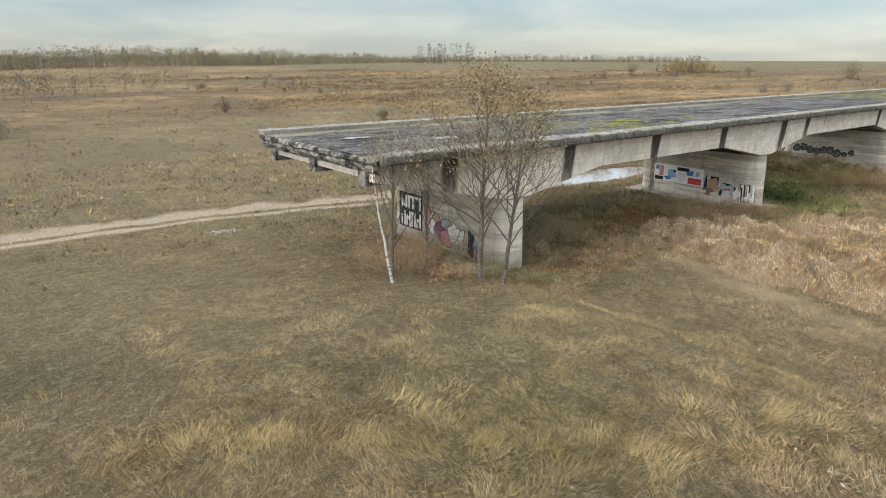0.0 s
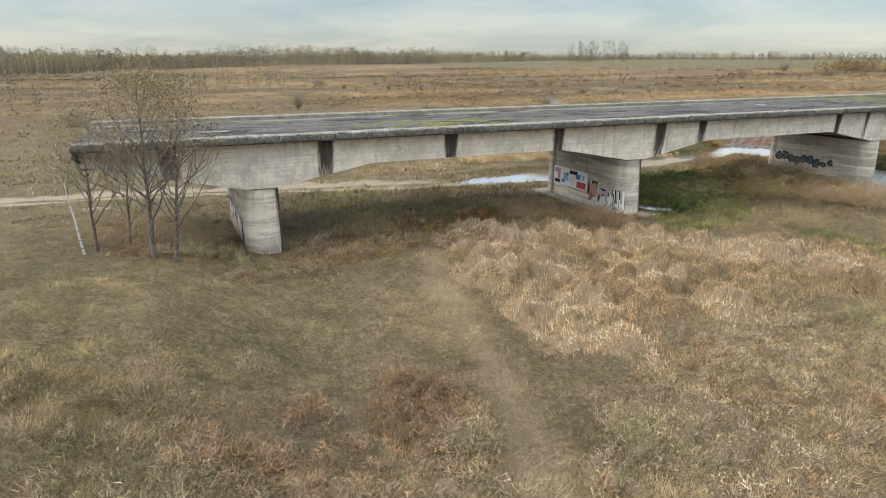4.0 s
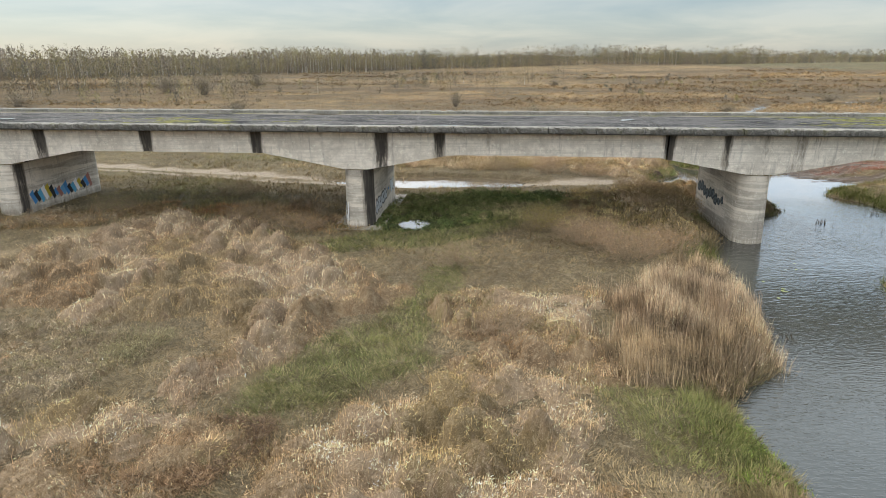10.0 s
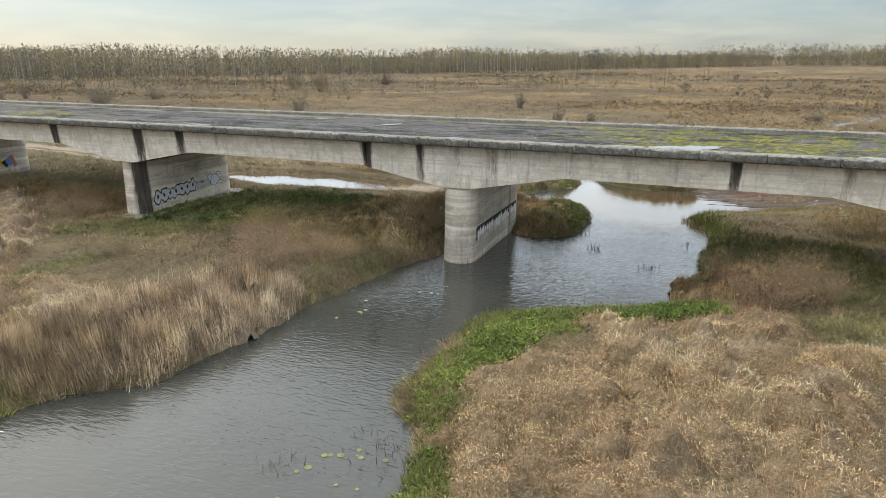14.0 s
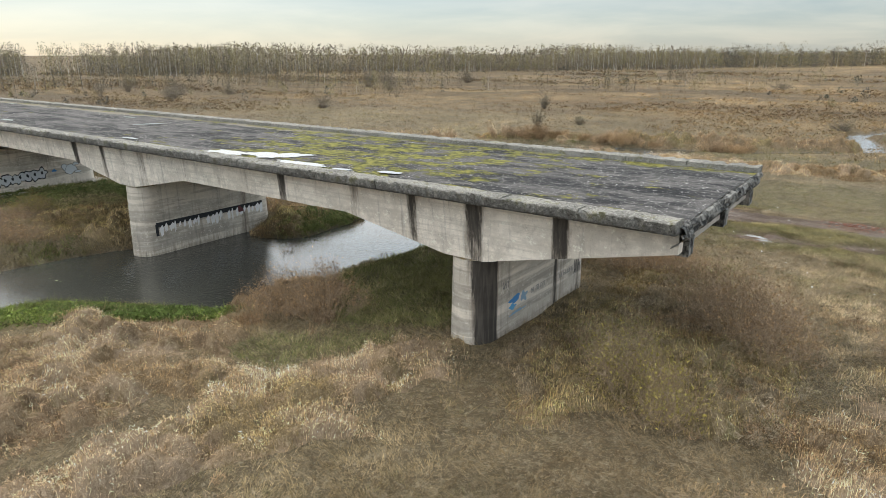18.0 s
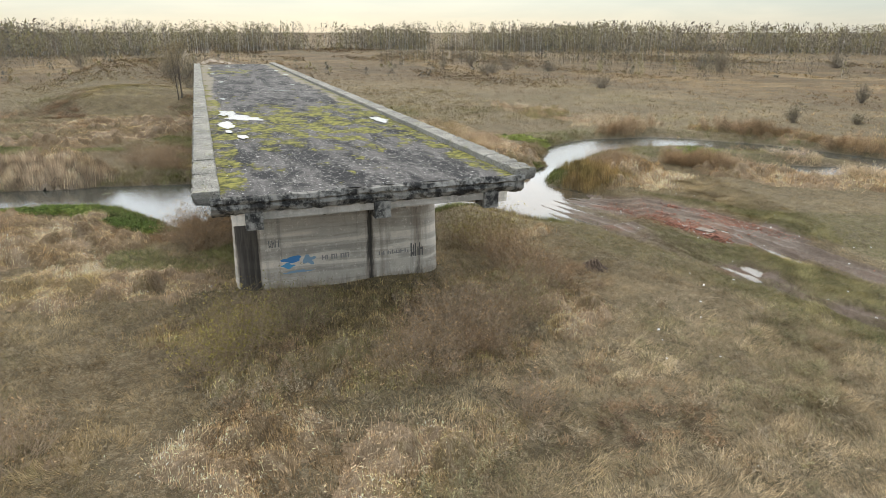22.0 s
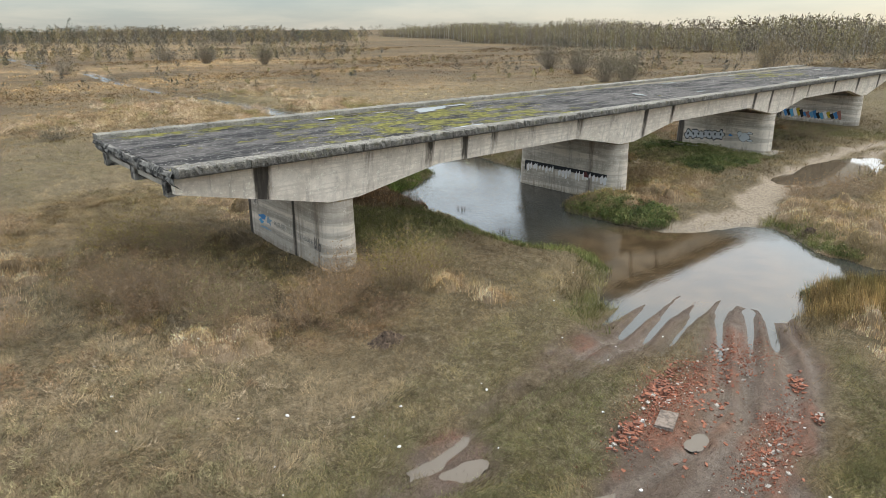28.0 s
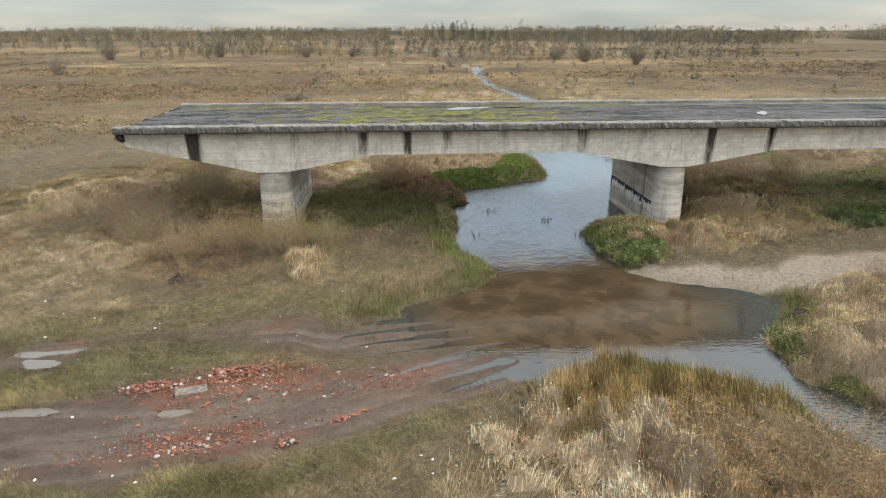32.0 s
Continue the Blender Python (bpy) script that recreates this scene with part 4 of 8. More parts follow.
STAINS_NORTH = [(77.7, 0.75, 1), (67.5, 0.6, 0.7), (64.8, 0.42, 0.95), (62.4, 0.5, 0.6), (58.8, 0.5, 0.45), (53.9, 0.7, 0.6), (50.1, 0.4, 0.35), (45.7, 0.45, 0.9), (41.8, 0.45, 0.8), (36.0, 0.4, 0.35), (27.0, 0.5, 0.9), (23.3, 0.45, 0.8), (18.0, 0.5, 0.6),
              (14.2, 0.5, 0.7), (6.7, 0.6, 0.8), (-1.0, 0.7, 0.8), (-8.6, 0.7, 0.8), (71.6, 0.6, 0.4), (69.2, 0.3, 0.3)]
STAINS = {-1: STAINS_SOUTH, 1: STAINS_NORTH}
FACE_TOP, LEAN = 5.36, 0.09


def girder_face(side, xa, xb, name, label=""):
    """One stretch of the outer girder: face, underside and inner face, with drain stains on the face."""
    xs = np.arange(xa, xb + 0.01, 0.15)
    xs[-1] = xb
    rows = 12
    verts, faces, st = [], [], []
    for x in xs:
        zb = soffit(float(x)) + 0.02 * math.sin(x * 3.1) * (noise.noise((x * 0.8, side, 0)) > 0.2)
        for k in range(rows):
            f = k / (rows - 1)
            z = SLAB + (zb - SLAB) * f
            y = FACE_TOP - LEAN * (SLAB - z)
            verts.append((x, side * y, z))
            s = 0.0
            for sx, w, amt in STAINS[side]:
                wide = w * 0.5
                s = max(s, amt * float(ss(wide + 0.26, wide - 0.16, abs(x - sx))) * (1 - (0.36 + 0.4 * (1 - amt)) * f))
            s = max(s, 0.5 * max(0, 0.16 - f) / 0.16 * (0.6 + 0.6 * noise.noise((x * 0.5, 7, side))))
            st.append(s)
        yb = FACE_TOP - LEAN * (SLAB - zb)
        verts += [(x, side * (yb - 0.75), zb), (x, side * (yb - 0.75), SLAB)]
        st += [0.1, 0.1]
    n = rows + 2
    for i in range(len(xs) - 1):
        for k in range(n - 1):
            a, b, c, d = i * n + k, (i + 1) * n + k, (i + 1) * n + k + 1, i * n + k + 1
            faces.append((a, b, c, d) if side < 0 else (d, c, b, a))
    faces.append(tuple(range(n)) if side > 0 else tuple(reversed(range(n))))
    last = [(len(xs) - 1) * n + k for k in range(n)]
    faces.append(tuple(reversed(last)) if side > 0 else tuple(last))
    me = mesh_from(name, verts, faces)
    weight(me, "stain", np.clip(st, 0, 1))
    return part(name, me, MAT_GIRDER, bridge, label)


for side in (-1, 1):
    for xa, xb in ((X0 + 0.15, JOINT - 0.06), (JOINT + 0.06, X1 - 0.15)):
        girder_face(side, xa, xb, "girder", "haunched concrete girder with black drain stains")

# inner ribs, cross beams and the underside of the slab
for yy in (-1.6, 1.6):
    bm = bmesh.new()
    xs = np.arange(X0 + 0.5, X1 - 0.4, 0.9)
    ring = None
    for x in xs:
        zb = soffit(float(x)) + 0.05
        cur = [bm.verts.new((x, yy - 0.25, SLAB)), bm.verts.new((x, yy - 0.25, zb)), bm.verts.new((x, yy + 0.25, zb)), bm.verts.new((x, yy + 0.25, SLAB))]
        if ring:
            for k in range(3):
                bm.faces.new((ring[k], cur[k], cur[k + 1], ring[k + 1]))
        else:
            bm.faces.new(cur)
        ring = cur
    bm.faces.new(list(reversed(ring)))
    part("inner_girder", bm, MAT_PIER, bridge)
for p in PIERS:
    bm = bmesh.new()
    box(bm, p - 0.5, p + 0.5, -4.1, 4.1, 4.12, SLAB)
    part("cross_beam", bm, MAT_PIER, bridge)


def deck_material():
    m = Nodes("weathered_deck", 0.95, 0.1)
    long = m.scaled(0.3, 1.0, 1.0)
    n1, n2, n3 = m.noise(0.8, 6, 0.66, long), m.noise(2.6, 6, 0.7, m.scaled(0.55, 1, 1)), m.noise(24, 4, 0.65)
    c = m.mix(m.step(n1, 0.40, 0.58), (0.026, 0.025, 0.025), (0.098, 0.090, 0.085))
    c = m.mix(m.math("MULTIPLY", m.step(n2, 0.50, 0.64), 0.7), c, (0.17, 0.158, 0.148))
    c = m.mix(m.math("MULTIPLY", m.step(m.noise(0.55, 6, 0.62, m.scaled(0.5, 1, 1)), 0.54, 0.63), 0.9), c, (0.018, 0.017, 0.018))
    c = m.mix(m.math("MULTIPLY", m.step(n3, 0.5, 0.64), 0.7), c, (0.03, 0.034, 0.034))
    c = m.mix(m.math("MULTIPLY", m.step(m.noise(5.5, 7, 0.8), 0.58, 0.63), 0.9), c, (0.55, 0.53, 0.50))
    silt = m.step(m.math("ADD", m.attr("silt"), m.math("MULTIPLY", m.math("SUBTRACT", m.noise(1.4, 6, 0.7, m.scaled(0.5, 1, 1)), 0.5), 1.3)), 0.4, 0.65)
    c = m.mix(m.math("MULTIPLY", silt, 0.8), c, m.mix(m.step(n3, 0.35, 0.7), (0.165, 0.14, 0.105), (0.26, 0.23, 0.175)))
    grain = m.math("ADD", m.math("MULTIPLY", m.math("SUBTRACT", m.noise(0.75, 8, 0.66, m.scaled(0.7, 1.1, 1)), 0.5), 3.0), m.math("MULTIPLY", m.math("SUBTRACT", m.noise(6, 5, 0.7), 0.5), 0.9))
    moss = m.step(m.math("ADD", m.attr("moss"), grain), 0.50, 0.66)
    mossc = m.mix(m.step(m.noise(2.8, 6, 0.7), 0.38, 0.62), (0.050, 0.052, 0.018), (0.205, 0.188, 0.045))
    c = m.mix(m.math("MULTIPLY", moss, 0.95), c, mossc)
    m.link(m.math("SUBTRACT", 0.95, m.math("MULTIPLY", m.step(n2, 0.45, 0.3), 0.25)), m.b.inputs["Roughness"])
    m.bump(m.math("ADD", m.math("ADD", n2, m.math("MULTIPLY", moss, 0.6)), m.math("MULTIPLY", n3, 0.4)), 0.8, 0.06)
    return m.color(c)


MAT_DECK = deck_material()


def kerb_material():
    m = Nodes("lichen_kerb_concrete", 0.95, 0.2)
    n1, n2, n3 = m.noise(0.8, 5, 0.6), m.noise(9, 7, 0.76), m.noise(26, 4, 0.7)
    c = m.mix(m.step(n1, 0.35, 0.65), (0.19, 0.178, 0.155), (0.33, 0.308, 0.268))
    c = m.mix(m.math("MULTIPLY", m.step(n2, 0.52, 0.60), 0.75), c, (0.43, 0.41, 0.36))
    c = m.mix(m.math("MULTIPLY", m.step(m.noise(15, 7, 0.8), 0.52, 0.58), 0.85), c, (0.05, 0.048, 0.042))
    c = m.mix(m.math("MULTIPLY", m.step(n3, 0.52, 0.62), 0.5), c, (0.075, 0.072, 0.064))
    c = m.mix(m.math("MULTIPLY", m.step(m.noise(3.2, 8, 0.78), 0.53, 0.60), 0.6), c, (0.075, 0.07, 0.062))
    c = m.mix(m.math("MULTIPLY", m.step(m.noise(1.6, 8, 0.78), 0.54, 0.62), 0.5), c, (0.17, 0.16, 0.055))
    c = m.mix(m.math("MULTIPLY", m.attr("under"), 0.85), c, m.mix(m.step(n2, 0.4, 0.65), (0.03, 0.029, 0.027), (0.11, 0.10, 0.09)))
    m.bump(m.math("ADD", n2, m.math("MULTIPLY", n3, 0.5)), 0.9, 0.07)
    return m.color(c)


MAT_KERB = kerb_material()


def deck_slab(xa, xb):
    """The roadway between the kerbs, a little hollow and uneven, with moss and silt."""
    xs, ys = np.arange(xa, xb + 0.01, 0.4), np.linspace(-HALF + 0.9, HALF - 0.9, 40)
    xs[-1] = xb
    X, Y = np.meshgrid(xs, ys)
    Z = DECK + 0.05 * fbm(X, Y, 4, 101) - 0.03 * np.abs(Y) / 5.6
    i = np.arange(X.size).reshape(X.shape)
    q = np.stack([i[:-1, :-1], i[:-1, 1:], i[1:, 1:], i[1:, :-1]], -1).reshape(-1, 4)
    me = mesh_from("roadway", np.stack([X, Y, Z], -1).reshape(-1, 3), q, True, 4)
    edge = np.abs(Y)
    moss = 0.62 * np.exp(-((X - 64) / 11) ** 2) * (0.6 + 0.5 * ss(-6, 0, -np.abs(Y - 0.5))) + 0.55 * ss(4.2, 5.2, edge) * ss(30, 60, X) + 0.28 * ss(4.4, 5.4, edge)
    moss = np.maximum(moss, 0.42 * np.exp(-((X - 8) / 9) ** 2) * ss(5.5, 2, np.abs(Y + 2.5)))
    moss = np.clip(moss * 1.12 + 0.07, 0.03, 0.64)
    silt = 0.75 * ss(3.7, 5.3, edge + 1.1 * fbm(X, Y, 6, 103)) * (0.55 + 0.6 * ss(70, 45, X)) + 0.4 * ss(0.1, 0.5, fbm(X, Y * 1.6, 7, 107)) * ss(60, 30, X)
    weight(me, "moss", moss.ravel())
    weight(me, "silt", silt.ravel())
    return part("roadway", me, MAT_DECK, bridge, "cracked dark roadway with moss and silt")


def kerb(side, xa, xb, seed):
    """One cast length of the kerb and slab edge, with chipped arrises."""
    r = random.Random(seed)
    n = max(2, int((xb - xa) / 0.16))
    prof = [(HALF - 0.92, DECK - 0.12), (HALF - 0.90, KERB - 0.03), (HALF - 0.84, KERB), (HALF - 0.07, KERB + 0.01), (HALF, KERB - 0.05), (HALF - 0.01, 6.80), (HALF - 0.08, 6.72), (FACE_TOP - 0.02, SLAB - 0.03), (HALF - 1.3, SLAB - 0.03)]
    verts, faces, un = [], [], []
    for i in range(n + 1):
        x = xa + (xb - xa) * i / n
        for k, (y, z) in enumerate(prof):
            jit = 0.03 if k in (1, 2, 3, 4, 5) else 0.008
            chip = r.uniform(0.05, 0.13) if k in (3, 4, 5) and r.random() < 0.16 else 0.0
            verts.append((x, side * (y - chip + r.uniform(-jit, jit)), z - chip * 0.6 + r.uniform(-jit, jit) * 0.8))
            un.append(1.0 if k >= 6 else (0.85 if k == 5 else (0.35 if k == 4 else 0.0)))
    m = len(prof)
    for i in range(n):
        for k in range(m - 1):
            a, b, c, d = i * m + k, (i + 1) * m + k, (i + 1) * m + k + 1, i * m + k + 1
            faces.append((a, b, c, d) if side < 0 else (d, c, b, a))
    faces.append(tuple(range(m)) if side > 0 else tuple(reversed(range(m))))
    last = [n * m + k for k in range(m)]
    faces.append(tuple(reversed(last)) if side > 0 else tuple(last))
    me = mesh_from("kerb", verts, faces)
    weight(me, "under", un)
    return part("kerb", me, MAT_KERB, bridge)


deck_slab(X0 + 0.05, JOINT - 0.05)
deck_slab(JOINT + 0.05, X1 - 0.05)
KL = 2.97
for side in (-1, 1):
    x, k = X0, 0
    while x < X1 - 0.4:
        xe = min(x + KL, X1)
        if X1 - xe < 1.2:
            xe = X1
        kerb(side, x, xe - (0.03 if xe < X1 else 0), 500 + k + 200 * (side > 0))
        x, k = xe, k + 1
# solid slab under the roadway
for xa, xb in ((X0 + 0.02, JOINT - 0.05), (JOINT + 0.05, X1 - 0.02)):
    bm = bmesh.new()
    box(bm, xa, xb, -HALF + 1.25, HALF - 1.25, SLAB - 0.02, DECK - 0.09)
    part("deck_slab", bm, MAT_PIER, bridge)


def end_beam(x, out):
    """The ragged broken end of the deck, with a black crust above and ribs below."""
    r = random.Random(int(x))
    m = Nodes("broken_end_concrete", 0.95, 0.2)
    n1, n2 = m.noise(1.8, 6, 0.7), m.noise(14, 5, 0.7)
    c = m.mix(m.step(n1, 0.40, 0.6), (0.022, 0.021, 0.020), (0.24, 0.225, 0.20))
    c = m.mix(m.math("MULTIPLY", m.step(n2, 0.58, 0.72), 0.6), c, (0.42, 0.40, 0.36))
    m.bump(m.math("ADD", n1, m.math("MULTIPLY", n2, 0.4)), 0.9, 0.1)
    m.color(c)
    nseg = 44
    prof = [(0.0, DECK - 0.01), (0.12, DECK - 0.05), (0.16, DECK - 0.2), (0.05, DECK - 0.28), (0.10, DECK - 0.42), (0.0, 6.32), (-0.25, 6.18)]
    verts, faces = [], []
    for i in range(nseg + 1):
        y = -HALF + 0.55 + (2 * HALF - 1.1) * i / nseg
        for dx, z in prof:
            verts.append((x + out * (dx + r.uniform(-0.05, 0.06)), y, z + r.uniform(-0.035, 0.035)))
    k = len(prof)
    for i in range(nseg):
        for j in range(k - 1):
            a, b, c2, d = i * k + j, (i + 1) * k + j, (i + 1) * k + j + 1, i * k + j + 1
            faces.append((a, b, c2, d) if out > 0 else (d, c2, b, a))
    me = mesh_from("broken_edge", verts, faces)
    part("broken_edge", me, m.mat, bridge, "ragged black-crusted broken deck edge")
    bm = bmesh.new()
    box(bm, x - out * 0.75 if out > 0 else x - out * 0.12, x - out * 0.12 if out > 0 else x - out * 0.75, -4.6, 4.6, 5.98, SLAB)
    part("end_beam", bm, MAT_PIER, bridge)
    for yy in (-4.55, 0.1, 4.55):
        bm = bmesh.new()
        xa, xb = sorted((x - out * 0.9, x + out * 0.04))
        box(bm, xa, xb, yy - 0.3, yy + 0.3, 5.66, 6.3)
        part("end_rib", bm, m.mat, bridge)


end_beam(X0, -1)
end_beam(X1, 1)

# joint filler: a dark gap across the deck with a raised lip
bm = bmesh.new()
box(bm, JOINT - 0.05, JOINT + 0.05, -HALF + 0.95, HALF - 0.95, SLAB, DECK - 0.06)
MAT_BLACK = plain("black_gap", (0.012, 0.012, 0.012), 0.95)
part("expansion_joint", bm, MAT_BLACK, bridge)

for i, (px, py, rx, ry, tn) in enumerate(((57.4, -4.3, 1.8, 0.5, 6), (60.2, -3.5, 1.9, 0.85, 14), (63.0, -4.6, 1.5, 0.4, 4), (68.4, -4.0, 0.6, 0.28, 10), (66.0, -4.6, 0.5, 0.2, 0), (63.8, 4.8, 1.5, 0.4, 8), (33.5, 3.2, 0.8, 0.2, 5), (16.7, 4.6, 1.3, 0.35, 0),
                                          (27.5, -3.6, 1.0, 0.3, 0), (12.5, -4.2, 1.0, 0.25, 4), (8.0, 4.4, 1.2, 0.3, 0), (-6.5, -1.5, 0.8, 0.4, 0), (-10.4, 1.2, 0.7, 0.3, 0), (-2.0, -4.3, 1.0, 0.25, 0), (40.2, 1.0, 1.0, 0.3, 60), (47.0, -4.2, 0.9, 0.2, 3))):
    tagged(puddle(px, py, DECK + 0.038 - 0.03 * abs(py) / 5.6 + 0.003 * (i % 4), rx, ry, tn, 300 + i), "shallow rain puddle on the bridge roadway", "puddle", "puddles on the bridge")


def pier_stain(i, y, east, z):
    """How dark a pier is stained at a place on its skin: drips, wet feet and pour marks."""
    s = 0.0
    for k, sy, w, amt, side in PIER_DRIPS:
        if k == i and (side == 0 or (side > 0) == east):
            s = max(s, amt * float(ss(w + 0.25, w - 0.1, abs(y - sy))))
    foot = FEET[i] if i != 2 else WATER
    s = max(s, 0.36 * float(ss(foot + 0.9, foot + 0.15, z)))
    return s


PIER_DRIPS = [(3, -4.55, 0.45, 0.95, 1), (3, 1.35, 0.12, 0.85, 1), (3, 2.0, 0.2, 0.35, 1), (3, 3.9, 0.15, 0.5, 1), (1, -4.6, 0.4, 0.85, 1), (0, -4.4, 0.35, 0.7, 1), (2, 2.6, 0.2, 0.45, 1), (2, -1.0, 0.15, 0.3, 1),
              (3, -2.2, 0.2, 0.4, -1), (1, 3.8, 0.25, 0.5, -1), (2, 4.2, 0.3, 0.4, -1), (0, 1.5, 0.2, 0.3, -1), (3, 3.6, 0.2, 0.5, -1)]


def pier(px, foot, index):
    """A wall pier with rounded ends, slightly battered, with a bearing cap at each nose."""
    hl, ht = 5.12, 0.98
    verts, faces, st = [], [], []
    zs = np.linspace(foot - 1.2, 4.02, 22)
    for z in zs:
        t2 = ht * (1 + 0.011 * (4.02 - z))
        h2 = hl - ht + 0.02 * (4.02 - z)
        cur = []
        for s in (1, -1):
            for a in range(0, 15):
                an = math.pi * a / 14
                cur.append((px + s * t2 * math.cos(an), s * (h2 + t2 * math.sin(an)), z))
            for k in range(1, 30):
                cur.append((px - s * t2, s * (h2 - 2 * h2 * k / 30), z))
        for v in cur:
            st.append(pier_stain(index, v[1], v[0] > px, v[2]))
        verts += cur
    n = len(cur)
    for r in range(len(zs) - 1):
        for i in range(n):
            faces.append((r * n + i, r * n + (i + 1) % n, (r + 1) * n + (i + 1) % n, (r + 1) * n + i))
    faces.append(tuple((len(zs) - 1) * n + i for i in range(n)))
    me = mesh_from("pier", verts, faces, True)
    weight(me, "stain", st)
    body = part("pier", me, MAT_PIER_STAINED, bridge, "weathered concrete wall pier with rounded ends")
    body.data.set_sharp_from_angle(angle=radians(35))
    for s in (1, -1):
        bm = bmesh.new()
        bmesh.ops.create_cone(bm, cap_ends=True, segments=28, radius1=0.95, radius2=0.93, depth=0.16, matrix=Matrix.Translation((px, s * (hl - ht), 4.10)))
        part("bearing_cap", bm, MAT_RUSTY, body, "rust-stained bearing cap")
    return body


MAT_PIER_STAINED = concrete_material("stained_pier_concrete", (0.58, 0.51, 0.42), (0.36, 0.315, 0.26), stained=True, courses=True)
FEET = (0.3, -0.1, -0.6, 0.1)
m = Nodes("rusty_cap_concrete", 0.9, 0.2)
MAT_RUSTY = m.color(m.mix(m.step(m.noise(4, 5), 0.35, 0.65), (0.28, 0.20, 0.10), (0.34, 0.30, 0.24)))
PIER_OBS = [pier(p, f, i) for i, (p, f) in enumerate(zip(PIERS, FEET))]
bm = bmesh.new()
box(bm, PIERS[1] - 1.75, PIERS[1] + 1.75, -6.0, 6.0, -1.2, 0.1)
bmesh.ops.bevel(bm, geom=[e for e in bm.edges], offset=0.05, segments=1)
part("footing", bm, MAT_PIER, bridge, "low concrete footing slab")

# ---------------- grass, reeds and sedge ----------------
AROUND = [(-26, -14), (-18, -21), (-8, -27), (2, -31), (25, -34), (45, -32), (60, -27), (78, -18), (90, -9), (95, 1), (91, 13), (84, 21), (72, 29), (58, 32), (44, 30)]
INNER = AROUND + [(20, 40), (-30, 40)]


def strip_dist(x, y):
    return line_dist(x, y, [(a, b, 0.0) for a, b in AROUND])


PLAN["inner"] = poly_dist(PX, PY, INNER)
d_water = np.minimum(np.minimum(poly_dist(PX, PY, RIVER), line_dist(PX, PY, UPSTREAM)), line_dist(PX, PY, CREEK))
PLAN["shore"] = ss(2.6, 0.4, d_water) * (d_water > -0.4) * (1 - ss(-2, 0, 3.0 - np.hypot(PX - 63, PY - 19)))
LUSH = [(39.8, -29.5, 1.2, 3.0, -20, 0.2), (61.0, -6.5, 1.0, 3, 10, 0.7), (50, 42, 2.5, 3.5, 30, 0.9), (37, 29.5, 5, 2, 30, 0.9)]
BANK_GREEN = [(51.5, 8, 1.6, 5, 0, 1.0), (30, 2, 8, 5, 0, 1.0), (25, -3, 4, 3.0, 0, 0.9), (48.8, 22.5, 0.8, 3, 0, 0.9), (61.6, 0, 1.2, 7, 0, 0.8)]
PLAN["herbs"] = zone(PX, PY, BANK_GREEN, 157)
PLAN["lush"] = np.maximum(zone(PX, PY, LUSH, 158), area(PX, PY, BANK_STRIP, 43))
PLAN["tall"] = zone(PX, PY, [(34.5, 45, 1.6, 5, 10, 1.0), (42, 57.5, 5, 1.6, 40, 1.0), (54, 61, 6, 1.5, 10, 1.0), (67, 60, 5, 1.5, 0, 1.0), (56, 37.5, 4, 1.2, 30, 0.6)], 159)


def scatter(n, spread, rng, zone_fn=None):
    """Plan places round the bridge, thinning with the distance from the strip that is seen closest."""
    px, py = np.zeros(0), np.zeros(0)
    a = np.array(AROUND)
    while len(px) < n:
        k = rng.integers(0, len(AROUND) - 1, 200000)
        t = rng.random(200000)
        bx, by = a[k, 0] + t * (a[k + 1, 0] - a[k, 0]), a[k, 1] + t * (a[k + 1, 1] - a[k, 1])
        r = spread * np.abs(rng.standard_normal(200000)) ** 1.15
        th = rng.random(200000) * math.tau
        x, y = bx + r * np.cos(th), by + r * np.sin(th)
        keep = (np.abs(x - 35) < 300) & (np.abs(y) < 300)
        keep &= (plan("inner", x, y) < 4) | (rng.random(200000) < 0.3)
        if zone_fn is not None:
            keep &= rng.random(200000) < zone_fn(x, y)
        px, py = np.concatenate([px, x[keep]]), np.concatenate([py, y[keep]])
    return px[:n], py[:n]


def bare(x, y, z):
    """1 where nothing grows: track, mud, water and pier feet."""
    zn = sheet_z(x, y)
    b = np.maximum(np.maximum(z["road"] * 0.97, z["mud"] * 0.96), z["path"] * 0.6)
    b = np.where(zn < WATER + 0.03, 1.0, b)
    for p in PIERS:
        b = np.where((np.abs(x - p) < 1.1) & (np.abs(y) < 5.1), 1.0, b)
    return b, zn


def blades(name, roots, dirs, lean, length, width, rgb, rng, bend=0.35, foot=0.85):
    """Joined thin pointed blades, each leaning its own way, with shade painted in at the root."""
    n = len(roots)
    turn = rng.random(n) * math.pi
    side = np.stack([np.cos(turn), np.sin(turn), rng.uniform(-0.3, 0.3, n)], 1) * (width * 0.5)[:, None]
    d3 = np.concatenate([dirs, np.zeros((n, 1))], 1)
    rise = length * np.sqrt(np.clip(1 - lean ** 2, 0.01, 1)) * (1 - bend * lean)
    tip = roots + d3 * (length * lean)[:, None] + np.array([0, 0, 1.0]) * rise[:, None]
    v = np.stack([roots - side, roots + side, tip], 1).reshape(-1, 3)
    me = mesh_from(name, v, np.arange(n * 3).reshape(-1, 3), False, 3)
    # root colour scaled down as painted shade, tip scaled up
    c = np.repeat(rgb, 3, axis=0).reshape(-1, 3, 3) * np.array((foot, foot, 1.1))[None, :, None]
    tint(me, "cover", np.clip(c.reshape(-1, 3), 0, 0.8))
    return me


